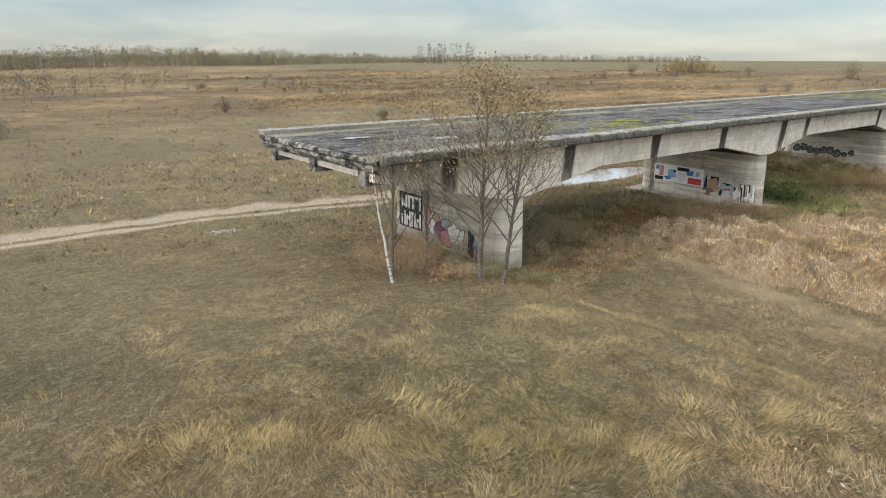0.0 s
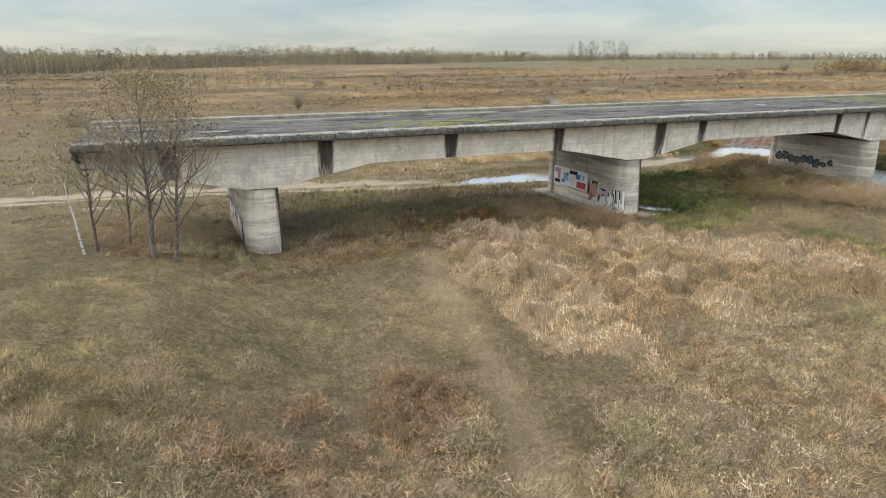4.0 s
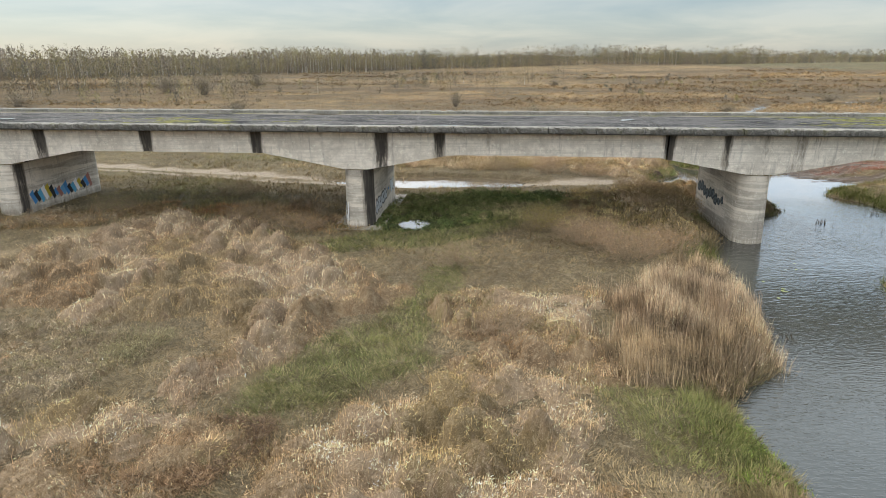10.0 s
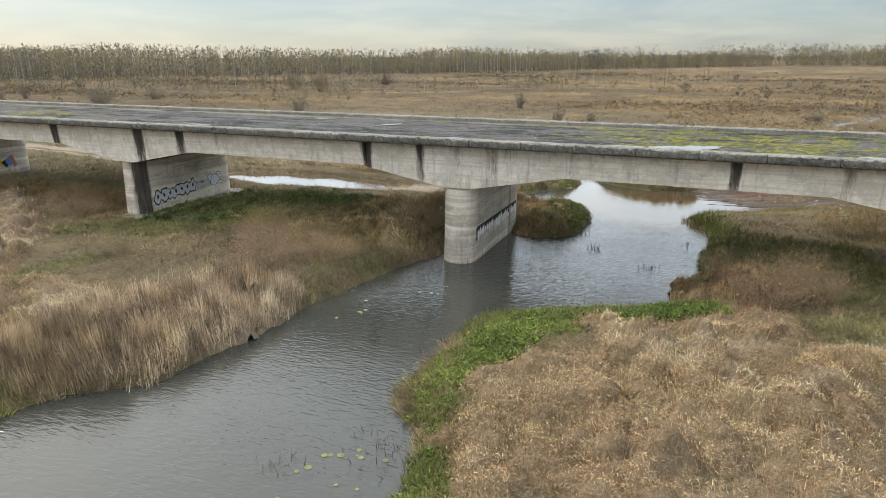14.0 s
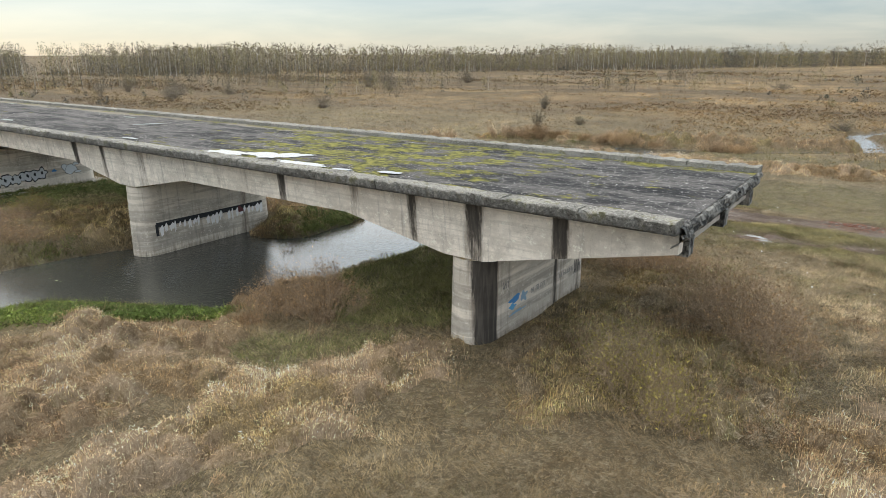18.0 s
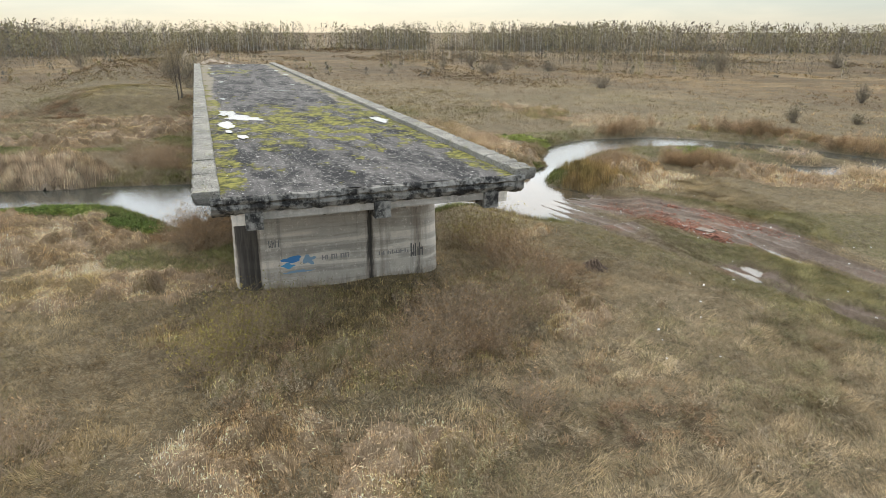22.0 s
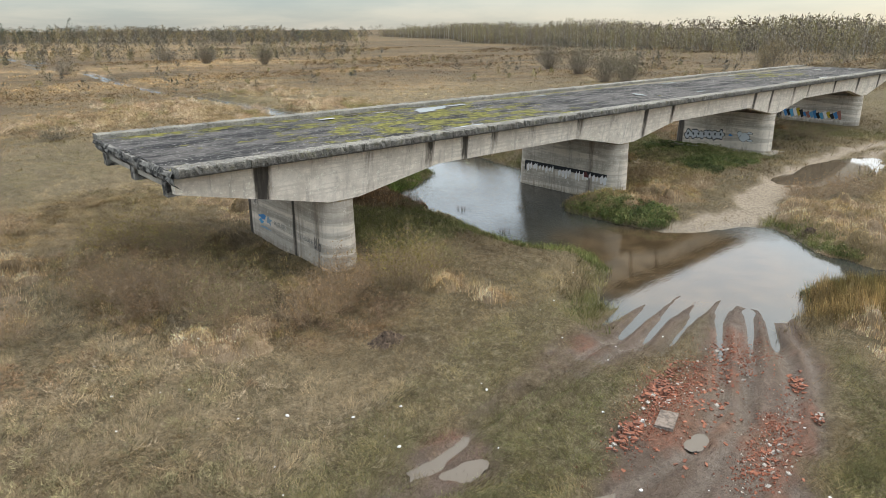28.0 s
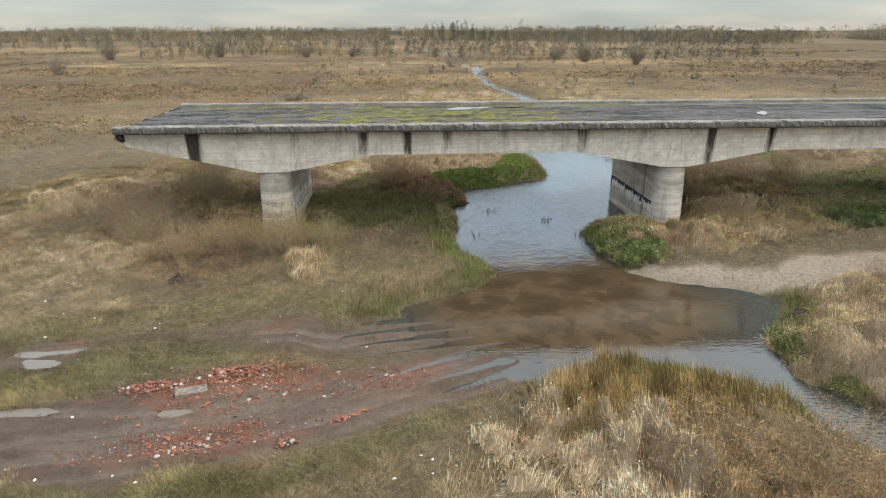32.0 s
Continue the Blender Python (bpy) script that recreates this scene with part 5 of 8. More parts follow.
def grass_layer(name, tufts, per, spread, seed, size, zone_fn, colour_fn, label, lean=(0.35, 0.9), width=0.035, rad=0.16, comb=0.5):
    """Tufts of blades; comb: how far the blades of a tuft lie one way."""
    rng = np.random.default_rng(seed)
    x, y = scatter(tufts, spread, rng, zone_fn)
    # gather the tufts into tussocks
    cell = 0.55
    jx, jy = np.floor(x / cell), np.floor(y / cell)
    cx, cy = (jx + hash2(jx, jy, seed + 1)) * cell, (jy + hash2(jx, jy, seed + 2)) * cell
    pull = 0.05 + 0.4 * hash2(jx, jy, seed + 3)
    x, y = x + (cx - x) * pull, y + (cy - y) * pull
    knoll = hash2(jx, jy, seed + 4)
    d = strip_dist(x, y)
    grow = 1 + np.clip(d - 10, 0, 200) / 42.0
    z = plan_zones(x, y)
    b, _ = bare(x, y, z)
    ok = rng.random(tufts) > b
    x, y, grow, knoll = x[ok], y[ok], grow[ok], knoll[ok]
    z = {k: v[ok] for k, v in z.items()}
    col = colour_fn(x, y, z, rng) * (0.72 + 0.44 * knoll)[:, None]
    n = len(x)
    flow = math.tau * fbm(x, y, 2.2, seed + 5, 3) * 1.8 + 0.6
    tl = rng.uniform(0.7, 1.3, n) * (0.85 + 0.35 * knoll)
    X, Y = np.repeat(x, per), np.repeat(y, per)
    g = np.repeat(grow, per)
    X = X + rng.normal(0, rad, n * per) * g
    Y = Y + rng.normal(0, rad, n * per) * g
    Z = sheet_z(X, Y) - 0.02
    out = np.stack([X - np.repeat(x, per), Y - np.repeat(y, per)], 1) / (rad * g)[:, None]
    fl = np.repeat(flow, per) + rng.normal(0, 0.9 - 0.6 * comb, n * per)
    dirs = out * (1 - comb) + np.stack([np.cos(fl), np.sin(fl)], 1)
    dirs /= np.linalg.norm(dirs, axis=1)[:, None] + 1e-6
    L = size * np.repeat(tl, per) * rng.uniform(0.55, 1.25, n * per) * g ** 0.35
    W = width * rng.uniform(0.6, 1.4, n * per) * g
    mound = np.repeat(ss(4, -8, x), per)
    L, W = L * (1 - 0.12 * mound), W * (1 - 0.15 * mound)
    le = rng.uniform(*lean, n * per)
    c = np.repeat(col, per, axis=0) * rng.uniform(0.62, 1.42, (n * per, 1)) * (1 - 0.12 * mound)[:, None]
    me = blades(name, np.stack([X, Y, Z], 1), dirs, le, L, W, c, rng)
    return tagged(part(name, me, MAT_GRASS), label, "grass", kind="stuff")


def turf_colour(x, y, z, rng):
    c = cover(x, y, z) * (0.98, 0.95, 0.90)
    c = c * (0.72 + 0.5 * ss(-0.35, 0.4, fbm(x, y, 1.1, 133, 2)))[:, None] * (0.85 + 0.3 * ss(-0.35, 0.35, fbm(x, y, 5, 135, 2)))[:, None]
    n = len(x)
    pick = rng.random(n)
    c = np.where((pick < 0.12)[:, None], c * (1.12, 1.08, 1.02), c)
    c = np.where((pick > 0.87)[:, None], c * (0.6, 0.56, 0.5), c)
    g = fbm(x, y, 3, 131)
    c = np.where(((pick > 0.45) & (pick < 0.66) & (g > -0.08))[:, None], c * 0.45 + np.array((0.074, 0.074, 0.026)), c)
    return c


def keep_turf(x, y):
    thin = 0.55 + 0.45 * ss(-0.35, 0.25, fbm(x, y, 3.2, 137))
    return thin * (1 - 0.9 * plan("reed", x, y))


def reed_zone(x, y):
    return plan("marsh", x, y) * (0.15 + 0.85 * ss(-0.3, 0.0, fbm(x, y, 3.4, 139)))


def green_zone(x, y):
    return plan("green", x, y) * (1 - ((x > 60) & (y > 14))) * (x > 0)


def green_colour(x, y, z, rng):
    n = len(x)
    a = rng.random((n, 1)) * 0.6 + 0.4 * ss(-0.3, 0.3, fbm(x, y, 3, 143))[:, None]
    c = np.array((0.095, 0.105, 0.036)) * (1 - a) + np.array((0.245, 0.235, 0.085)) * a
    c = np.where((rng.random(n) < 0.34)[:, None], np.array((0.30, 0.255, 0.12)), c)
    return c


def short_zone(x, y):
    return plan("green", x, y) * ((x > 60) & (y > 14)) + 0.35 * plan("mud", x, y) * ((x > 66) & (y < 23.2))


def short_colour(x, y, z, rng):
    n = len(x)
    a = rng.random((n, 1))
    return np.array((0.115, 0.115, 0.050)) * (1 - a) + np.array((0.225, 0.215, 0.095)) * a


def shore_zone(x, y):
    return plan("shore", x, y)


def shore_colour(x, y, z, rng):
    n = len(x)
    a = ss(-0.15, 0.15, fbm(x, y, 6, 151))[:, None]
    c = np.array((0.26, 0.195, 0.105)) * (1 - a) + np.array((0.14, 0.15, 0.045)) * a
    return c * rng.uniform(0.7, 1.3, (n, 1))


grass_layer("meadow_grass", 165000, 7, 20, 201, 0.27, keep_turf, turf_colour, "matted dry meadow grass, straw and olive brown", (0.42, 0.93), 0.017, 0.17, 0.72)


def keep_far(x, y):
    return keep_turf(x, y) * ss(16, 30, strip_dist(x, y))


grass_layer("far_meadow_grass", 26000, 6, 70, 202, 0.36, keep_far, turf_colour, "distant rough meadow grass, tan and brown", (0.3, 0.9), 0.045)
grass_layer("green_sedge", 18000, 8, 22, 204, 0.34, green_zone, green_colour, "fresh green sedge and weeds", (0.4, 0.97), 0.02)
grass_layer("short_turf", 22000, 7, 14, 209, 0.11, short_zone, short_colour, "short worn turf between the wheel tracks", (0.3, 0.9), 0.018, 0.14, 0.2)
grass_layer("bank_sedge", 14000, 8, 24, 205, 0.5, shore_zone, shore_colour, "sedge and dead stems along the river bank", (0.2, 0.95), 0.028)


def plumes(name, clumps, per, spread, seed, zone_fn, heights, palette, label, width=0.035, length=0.30, radius=(0.35, 0.85), stem=0.3):
    """Domed clumps of tall grass: arching leaves and seed heads, thick at the top, with gaps between the clumps."""
    rng = np.random.default_rng(seed)
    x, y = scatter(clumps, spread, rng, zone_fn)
    z = plan_zones(x, y)
    b, zg = bare(x, y, z)
    ok = rng.random(clumps) > b
    x, y, zg = x[ok], y[ok], zg[ok]
    n = len(x)
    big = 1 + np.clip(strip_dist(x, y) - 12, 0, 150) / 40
    R = rng.uniform(*radius, n) * big ** 0.4
    Hh = rng.uniform(*heights, n) * (0.65 + 0.6 * ss(-0.3, 0.3, fbm(x, y, 3.4, seed, 2)))
    pal = np.array(palette)
    tone = np.clip((0.53 + 1.35 * fbm(x, y, 6, seed + 1, 2) + rng.normal(0, 0.15, n)), 0, 0.999)
    col = pal[(tone * len(pal)).astype(int)] * rng.uniform(0.6, 1.35, (n, 1))
    lean = math.tau * fbm(x, y, 7, seed + 2, 2)
    N = n * per
    rr = np.sqrt(rng.random(N))
    an = rng.random(N) * math.tau
    RR, HH, G = np.repeat(R, per), np.repeat(Hh, per), np.repeat(big, per)
    f = rng.random(N) ** 0.55
    top = HH * (1 - 0.55 * rr * rr) * f
    ox = 0.35 * top * np.cos(np.repeat(lean, per))
    oy = 0.35 * top * np.sin(np.repeat(lean, per))
    c = np.stack([np.repeat(x, per) + RR * rr * np.cos(an) * (0.5 + 0.5 * f) + ox, np.repeat(y, per) + RR * rr * np.sin(an) * (0.5 + 0.5 * f) + oy, np.repeat(zg, per) + top], 1)
    u = np.stack([np.cos(an) * 0.6, np.sin(an) * 0.6, np.where(rng.random(N) < stem, 1.1, rng.uniform(-0.2, 0.9, N))], 1) + rng.normal(0, 0.45, (N, 3))
    u = u / np.linalg.norm(u, axis=1)[:, None] * (length * rng.uniform(0.5, 1.5, N) * G ** 0.5)[:, None]
    w = np.cross(u, rng.normal(0, 1, (N, 3)))
    w = w / (np.linalg.norm(w, axis=1)[:, None] + 1e-9) * (width * rng.uniform(0.6, 1.6, N) * G ** 0.9)[:, None]
    v = np.stack([c - u * 0.5 - w * 0.5, c - u * 0.5 + w * 0.5, c + u * 0.5], 1).reshape(-1, 3)
    cc = np.repeat(col, per, axis=0) * rng.uniform(0.55, 1.5, (N, 1))
    me = mesh_from(name, v, np.arange(N * 3).reshape(-1, 3), False, 3)
    # shading put into the leaf colour: darker base, lighter tip
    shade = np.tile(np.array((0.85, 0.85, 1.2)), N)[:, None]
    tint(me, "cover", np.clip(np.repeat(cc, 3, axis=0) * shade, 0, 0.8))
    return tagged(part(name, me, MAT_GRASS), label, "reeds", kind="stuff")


STRAW = ((0.25, 0.215, 0.09), (0.34, 0.255, 0.125), (0.30, 0.195, 0.11), (0.48, 0.33, 0.20), (0.60, 0.425, 0.28), (0.64, 0.47, 0.315), (0.56, 0.415, 0.25), (0.43, 0.305, 0.17), (0.30, 0.22, 0.11))
WITHER = ((0.18, 0.12, 0.075), (0.25, 0.16, 0.09), (0.32, 0.205, 0.115), (0.27, 0.21, 0.135), (0.36, 0.285, 0.19), (0.24, 0.205, 0.11))


def weeds_zone(x, y):
    return np.maximum(plan("rust", x, y), 0.55 * plan("grey", x, y) * (0.2 + 0.8 * (x < 60))) * (0.1 + 0.9 * ss(-0.1, 0.25, fbm(x, y, 2.2, 149)))


def herbs_zone(x, y):
    return plan("herbs", x, y)


plumes("reed_grass", 2400, 70, 40, 203, reed_zone, (0.6, 1.3), STRAW, "tall straw-coloured reed grass in dense clumps", 0.022, 0.30, (0.5, 1.2), 0.6)


def worley(x, y, cell, seed):
    """Distance to the nearest of jittered points, in cells, with that point's own random number and the way to it."""
    ix, iy = np.floor(x / cell), np.floor(y / cell)
    best, own, wx, wy = np.full(np.shape(x), 9.0), np.zeros(np.shape(x)), np.zeros(np.shape(x)), np.zeros(np.shape(x))
    for dx in (-1, 0, 1):
        for dy in (-1, 0, 1):
            jx, jy = ix + dx, iy + dy
            ox, oy = x / cell - jx - hash2(jx, jy, seed), y / cell - jy - hash2(jx, jy, seed + 1)
            d = np.hypot(ox, oy)
            near = d < best
            best, own = np.where(near, d, best), np.where(near, hash2(jx, jy, seed + 2), own)
            wx, wy = np.where(near, ox, wx), np.where(near, oy, wy)
    return best, own, wx, wy


def stand_top(x, y, outline, height, seed, cell):
    """Height of a stand's matted canopy over the ground: domed clumps of uneven height, falling off at the rim."""
    w = area(x, y, outline, 41, 3.2, 1.1) * (0.25 + 0.75 * ss(-0.34, -0.02, fbm(x, y, 2.0, seed + 7, 3)))
    d, own, wx, wy = worley(x + 0.3 * fbm(x, y, 0.9, seed + 9, 2), y + 0.3 * fbm(x, y, 0.9, seed + 10, 2), cell, seed)
    dome = np.sqrt(np.clip(1 - 1.9 * d * d, 0.02, 1))
    swell = 0.72 + 0.55 * ss(-0.35, 0.35, fbm(x, y, 3.6, seed + 3, 2))
    return w, w ** 1.1 * height * dome * (0.45 + 0.95 * own) * swell, own, wx, wy


def palette_pick(x, y, own, palette, seed, rng):
    pal = np.array(palette)
    tone = np.clip(0.5 + 1.25 * fbm(x, y, 5, seed + 1, 3) + 0.28 * (own - 0.5) + rng.normal(0, 0.10, len(x)), 0, 0.999)
    return pal[(tone * len(pal)).astype(int)]


def stand(name, outline, height, density, width, length, palette, seed, label, upright=0.5, cell=1.05, category="reeds"):
    """A bed of tall dead grass: a matted mass of clumps with fine leaves and stems standing out of it."""
    rng = np.random.default_rng(seed)
    xs, ys = [p[0] for p in outline], [p[1] for p in outline]
    ax, ay = np.arange(min(xs) - 2.6, max(xs) + 2.6, 0.17), np.arange(min(ys) - 2.6, max(ys) + 2.6, 0.17)
    X, Y = np.meshgrid(ax, ay)
    mass = 0.8 if height < 1.4 else 0.4
    w, top, own, _, _ = stand_top(X, Y, outline, height * mass, seed, cell)
    base = sheet_z(X, Y)
    clear = np.clip(1.2 - plan("mud", X, Y) - plan("path", X, Y) - plan("road", X, Y), 0, 1)
    w, top = w * clear, top * clear
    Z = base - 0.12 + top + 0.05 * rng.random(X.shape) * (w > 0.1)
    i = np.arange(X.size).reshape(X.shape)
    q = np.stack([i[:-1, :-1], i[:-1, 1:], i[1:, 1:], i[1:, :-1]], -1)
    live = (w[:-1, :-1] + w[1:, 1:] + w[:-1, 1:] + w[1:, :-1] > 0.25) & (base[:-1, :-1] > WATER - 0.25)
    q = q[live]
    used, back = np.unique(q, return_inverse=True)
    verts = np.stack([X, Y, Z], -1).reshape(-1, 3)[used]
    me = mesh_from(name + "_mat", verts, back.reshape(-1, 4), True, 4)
    # dead-grass mat kept dark: shade among the stems painted into its colour
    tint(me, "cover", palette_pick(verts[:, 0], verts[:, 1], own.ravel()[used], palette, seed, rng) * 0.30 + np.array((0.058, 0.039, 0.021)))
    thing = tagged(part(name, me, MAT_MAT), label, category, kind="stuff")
    # fine leaves and stems
    n = int(density * (max(xs) - min(xs) + 5.2) * (max(ys) - min(ys) + 5.2))
    x, y = rng.uniform(min(xs) - 2.6, max(xs) + 2.6, n), rng.uniform(min(ys) - 2.6, max(ys) + 2.6, n)
    w, top, own, wx, wy = stand_top(x, y, outline, height * mass, seed, cell)
    ok = (rng.random(n) < w) & (sheet_z(x, y) > WATER - 0.2) & (rng.random(n) > plan("mud", x, y) + plan("path", x, y) + plan("road", x, y))
    x, y, top, own, wx, wy = x[ok], y[ok], top[ok], own[ok], wx[ok], wy[ok]
    n = len(x)
    flow = math.tau * fbm(x, y, 4.5, seed + 5, 2) * 1.3 + seed + rng.normal(0, 0.8, n)
    dirs = np.stack([np.cos(flow) + 0.9 * wx, np.sin(flow) + 0.9 * wy], 1)
    dirs /= np.linalg.norm(dirs, axis=1)[:, None] + 1e-6
    stalk = rng.random(n) < upright
    lean = np.where(stalk, rng.uniform(0.02, 0.36 if height > 1.4 else 0.5, n), rng.uniform(0.45, 0.99, n))
    L = length * rng.uniform(0.5, 1.4, n) * np.where(stalk, 1.15, 0.85)
    z = sheet_z(x, y) + top * rng.uniform(0.45, 1.0, n) - 0.12
    rgb = palette_pick(x, y, own, palette, seed, rng) * (1.08, 1.02, 0.90) * rng.uniform(0.4, 1.6, (n, 1)) * (0.48 + 0.9 * ((own * 7.3) % 1.0))[:, None]
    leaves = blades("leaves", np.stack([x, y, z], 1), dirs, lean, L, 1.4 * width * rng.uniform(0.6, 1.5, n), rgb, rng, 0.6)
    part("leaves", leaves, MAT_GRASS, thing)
    k = rng.random(n) < (0.34 if height > 0.6 else 0.2)
    m, head = int(k.sum()), z[k] + 0.14 + L[k] * 0.35
    aim = rng.random(m) * math.tau
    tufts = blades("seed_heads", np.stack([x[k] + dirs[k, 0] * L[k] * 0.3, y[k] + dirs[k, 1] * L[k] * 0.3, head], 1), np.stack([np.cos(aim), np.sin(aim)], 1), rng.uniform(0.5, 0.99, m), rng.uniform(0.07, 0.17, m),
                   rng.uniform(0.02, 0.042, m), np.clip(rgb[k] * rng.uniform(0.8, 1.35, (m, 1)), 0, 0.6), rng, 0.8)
    part("seed_heads", tufts, MAT_GRASS, thing)
    return thing


# dead grass mass; its tint already carries painted shade from between the stems
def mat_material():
    m = Nodes("shade_painted_grass_mat", 0.95, 0.1)
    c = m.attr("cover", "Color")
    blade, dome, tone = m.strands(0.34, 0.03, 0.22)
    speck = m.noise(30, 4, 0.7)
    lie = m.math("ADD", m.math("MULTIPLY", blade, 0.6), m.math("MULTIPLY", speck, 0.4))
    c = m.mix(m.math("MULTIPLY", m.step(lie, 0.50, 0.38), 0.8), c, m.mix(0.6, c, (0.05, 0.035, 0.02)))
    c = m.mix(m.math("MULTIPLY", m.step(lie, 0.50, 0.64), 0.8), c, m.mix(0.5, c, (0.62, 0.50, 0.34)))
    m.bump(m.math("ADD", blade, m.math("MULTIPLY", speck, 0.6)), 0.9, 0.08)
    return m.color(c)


MAT_MAT = mat_material()
PINKISH = ((0.33, 0.245, 0.14), (0.39, 0.27, 0.18), (0.50, 0.36, 0.245), (0.60, 0.45, 0.32), (0.54, 0.40, 0.27), (0.45, 0.33, 0.20), (0.33, 0.22, 0.13))
PALE = ((0.30, 0.205, 0.11), (0.44, 0.31, 0.19), (0.58, 0.425, 0.28), (0.62, 0.46, 0.32), (0.50, 0.36, 0.225), (0.36, 0.27, 0.14))
BROWNISH = ((0.26, 0.17, 0.10), (0.36, 0.24, 0.145), (0.48, 0.345, 0.215), (0.42, 0.30, 0.18), (0.30, 0.20, 0.11), (0.34, 0.28, 0.13))
TALLISH = ((0.29, 0.215, 0.15), (0.39, 0.30, 0.22), (0.49, 0.385, 0.295), (0.43, 0.335, 0.245), (0.32, 0.245, 0.165))
OLIVEY = ((0.22, 0.175, 0.075), (0.30, 0.215, 0.10), (0.36, 0.26, 0.125), (0.25, 0.20, 0.09))
GREYISH = ((0.23, 0.18, 0.115), (0.30, 0.24, 0.16), (0.36, 0.295, 0.205), (0.27, 0.235, 0.13), (0.24, 0.165, 0.10))
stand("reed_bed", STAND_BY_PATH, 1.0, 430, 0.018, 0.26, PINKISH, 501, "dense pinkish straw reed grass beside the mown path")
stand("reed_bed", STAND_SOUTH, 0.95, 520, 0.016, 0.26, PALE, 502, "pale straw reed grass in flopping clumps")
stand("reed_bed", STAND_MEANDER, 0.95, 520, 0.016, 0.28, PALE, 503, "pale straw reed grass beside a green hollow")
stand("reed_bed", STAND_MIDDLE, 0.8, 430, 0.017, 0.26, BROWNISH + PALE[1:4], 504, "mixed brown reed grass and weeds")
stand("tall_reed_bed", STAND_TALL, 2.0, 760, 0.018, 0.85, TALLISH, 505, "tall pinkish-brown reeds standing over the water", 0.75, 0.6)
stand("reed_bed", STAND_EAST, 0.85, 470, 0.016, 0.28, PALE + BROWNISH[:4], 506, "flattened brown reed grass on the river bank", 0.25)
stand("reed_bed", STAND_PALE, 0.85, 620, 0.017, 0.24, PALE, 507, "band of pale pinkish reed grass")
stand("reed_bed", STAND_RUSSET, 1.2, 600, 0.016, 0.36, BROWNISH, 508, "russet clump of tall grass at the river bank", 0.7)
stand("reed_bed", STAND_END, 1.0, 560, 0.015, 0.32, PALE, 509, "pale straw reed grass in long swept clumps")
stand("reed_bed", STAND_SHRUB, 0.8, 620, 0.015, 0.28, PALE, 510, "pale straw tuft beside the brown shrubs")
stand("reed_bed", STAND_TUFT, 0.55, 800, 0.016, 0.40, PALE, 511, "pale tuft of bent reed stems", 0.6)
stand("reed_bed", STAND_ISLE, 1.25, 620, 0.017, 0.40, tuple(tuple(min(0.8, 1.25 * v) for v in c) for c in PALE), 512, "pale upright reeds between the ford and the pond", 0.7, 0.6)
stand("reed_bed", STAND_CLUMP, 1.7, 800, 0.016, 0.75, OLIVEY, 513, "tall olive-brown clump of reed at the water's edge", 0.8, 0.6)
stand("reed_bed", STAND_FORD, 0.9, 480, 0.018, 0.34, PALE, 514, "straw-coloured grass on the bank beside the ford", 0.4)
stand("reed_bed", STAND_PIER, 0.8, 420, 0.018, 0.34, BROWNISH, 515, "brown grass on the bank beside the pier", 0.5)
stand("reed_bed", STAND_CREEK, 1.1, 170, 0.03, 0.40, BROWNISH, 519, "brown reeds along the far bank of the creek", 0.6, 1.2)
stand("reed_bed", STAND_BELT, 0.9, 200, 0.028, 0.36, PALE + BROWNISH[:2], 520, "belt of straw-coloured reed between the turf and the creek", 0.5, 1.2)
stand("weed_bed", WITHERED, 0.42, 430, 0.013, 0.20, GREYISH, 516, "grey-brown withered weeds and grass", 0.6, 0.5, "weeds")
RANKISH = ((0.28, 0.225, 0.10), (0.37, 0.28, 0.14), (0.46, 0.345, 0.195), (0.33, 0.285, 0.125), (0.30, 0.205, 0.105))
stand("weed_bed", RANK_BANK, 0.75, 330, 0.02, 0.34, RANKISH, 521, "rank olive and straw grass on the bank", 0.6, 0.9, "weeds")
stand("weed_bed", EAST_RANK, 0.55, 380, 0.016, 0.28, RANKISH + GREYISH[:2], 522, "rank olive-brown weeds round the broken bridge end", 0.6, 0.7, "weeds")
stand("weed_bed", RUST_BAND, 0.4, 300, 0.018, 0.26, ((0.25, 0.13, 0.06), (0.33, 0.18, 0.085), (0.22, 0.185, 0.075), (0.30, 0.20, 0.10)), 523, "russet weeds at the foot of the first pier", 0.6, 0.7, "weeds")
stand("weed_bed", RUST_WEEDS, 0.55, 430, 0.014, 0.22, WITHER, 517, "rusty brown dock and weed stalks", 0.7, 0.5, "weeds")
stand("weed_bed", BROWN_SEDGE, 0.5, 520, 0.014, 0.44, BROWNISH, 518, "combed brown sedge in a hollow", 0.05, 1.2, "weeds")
plumes("withered_weeds", 3400, 48, 19, 207, weeds_zone, (0.25, 0.75), WITHER, "withered brown weeds and dock stalks", 0.017, 0.2, (0.25, 0.6))
plumes("waterside_herbs", 2600, 52, 22, 208, herbs_zone, (0.15, 0.5), ((0.075, 0.095, 0.032), (0.11, 0.135, 0.042), (0.165, 0.18, 0.058), (0.22, 0.215, 0.08), (0.32, 0.26, 0.13)), "green waterside herbs and nettles", 0.04, 0.15, (0.2, 0.5), 0.1)


def lush_zone(x, y):
    return plan("lush", x, y)


def tall_zone(x, y):
    return plan("tall", x, y)


plumes("lush_herbs", 1500, 46, 22, 210, lush_zone, (0.12, 0.35), ((0.10, 0.135, 0.030), (0.16, 0.20, 0.042), (0.215, 0.25, 0.055), (0.26, 0.28, 0.075)), "bright green water parsnip and grass along the bank", 0.05, 0.16, (0.25, 0.6), 0.1)
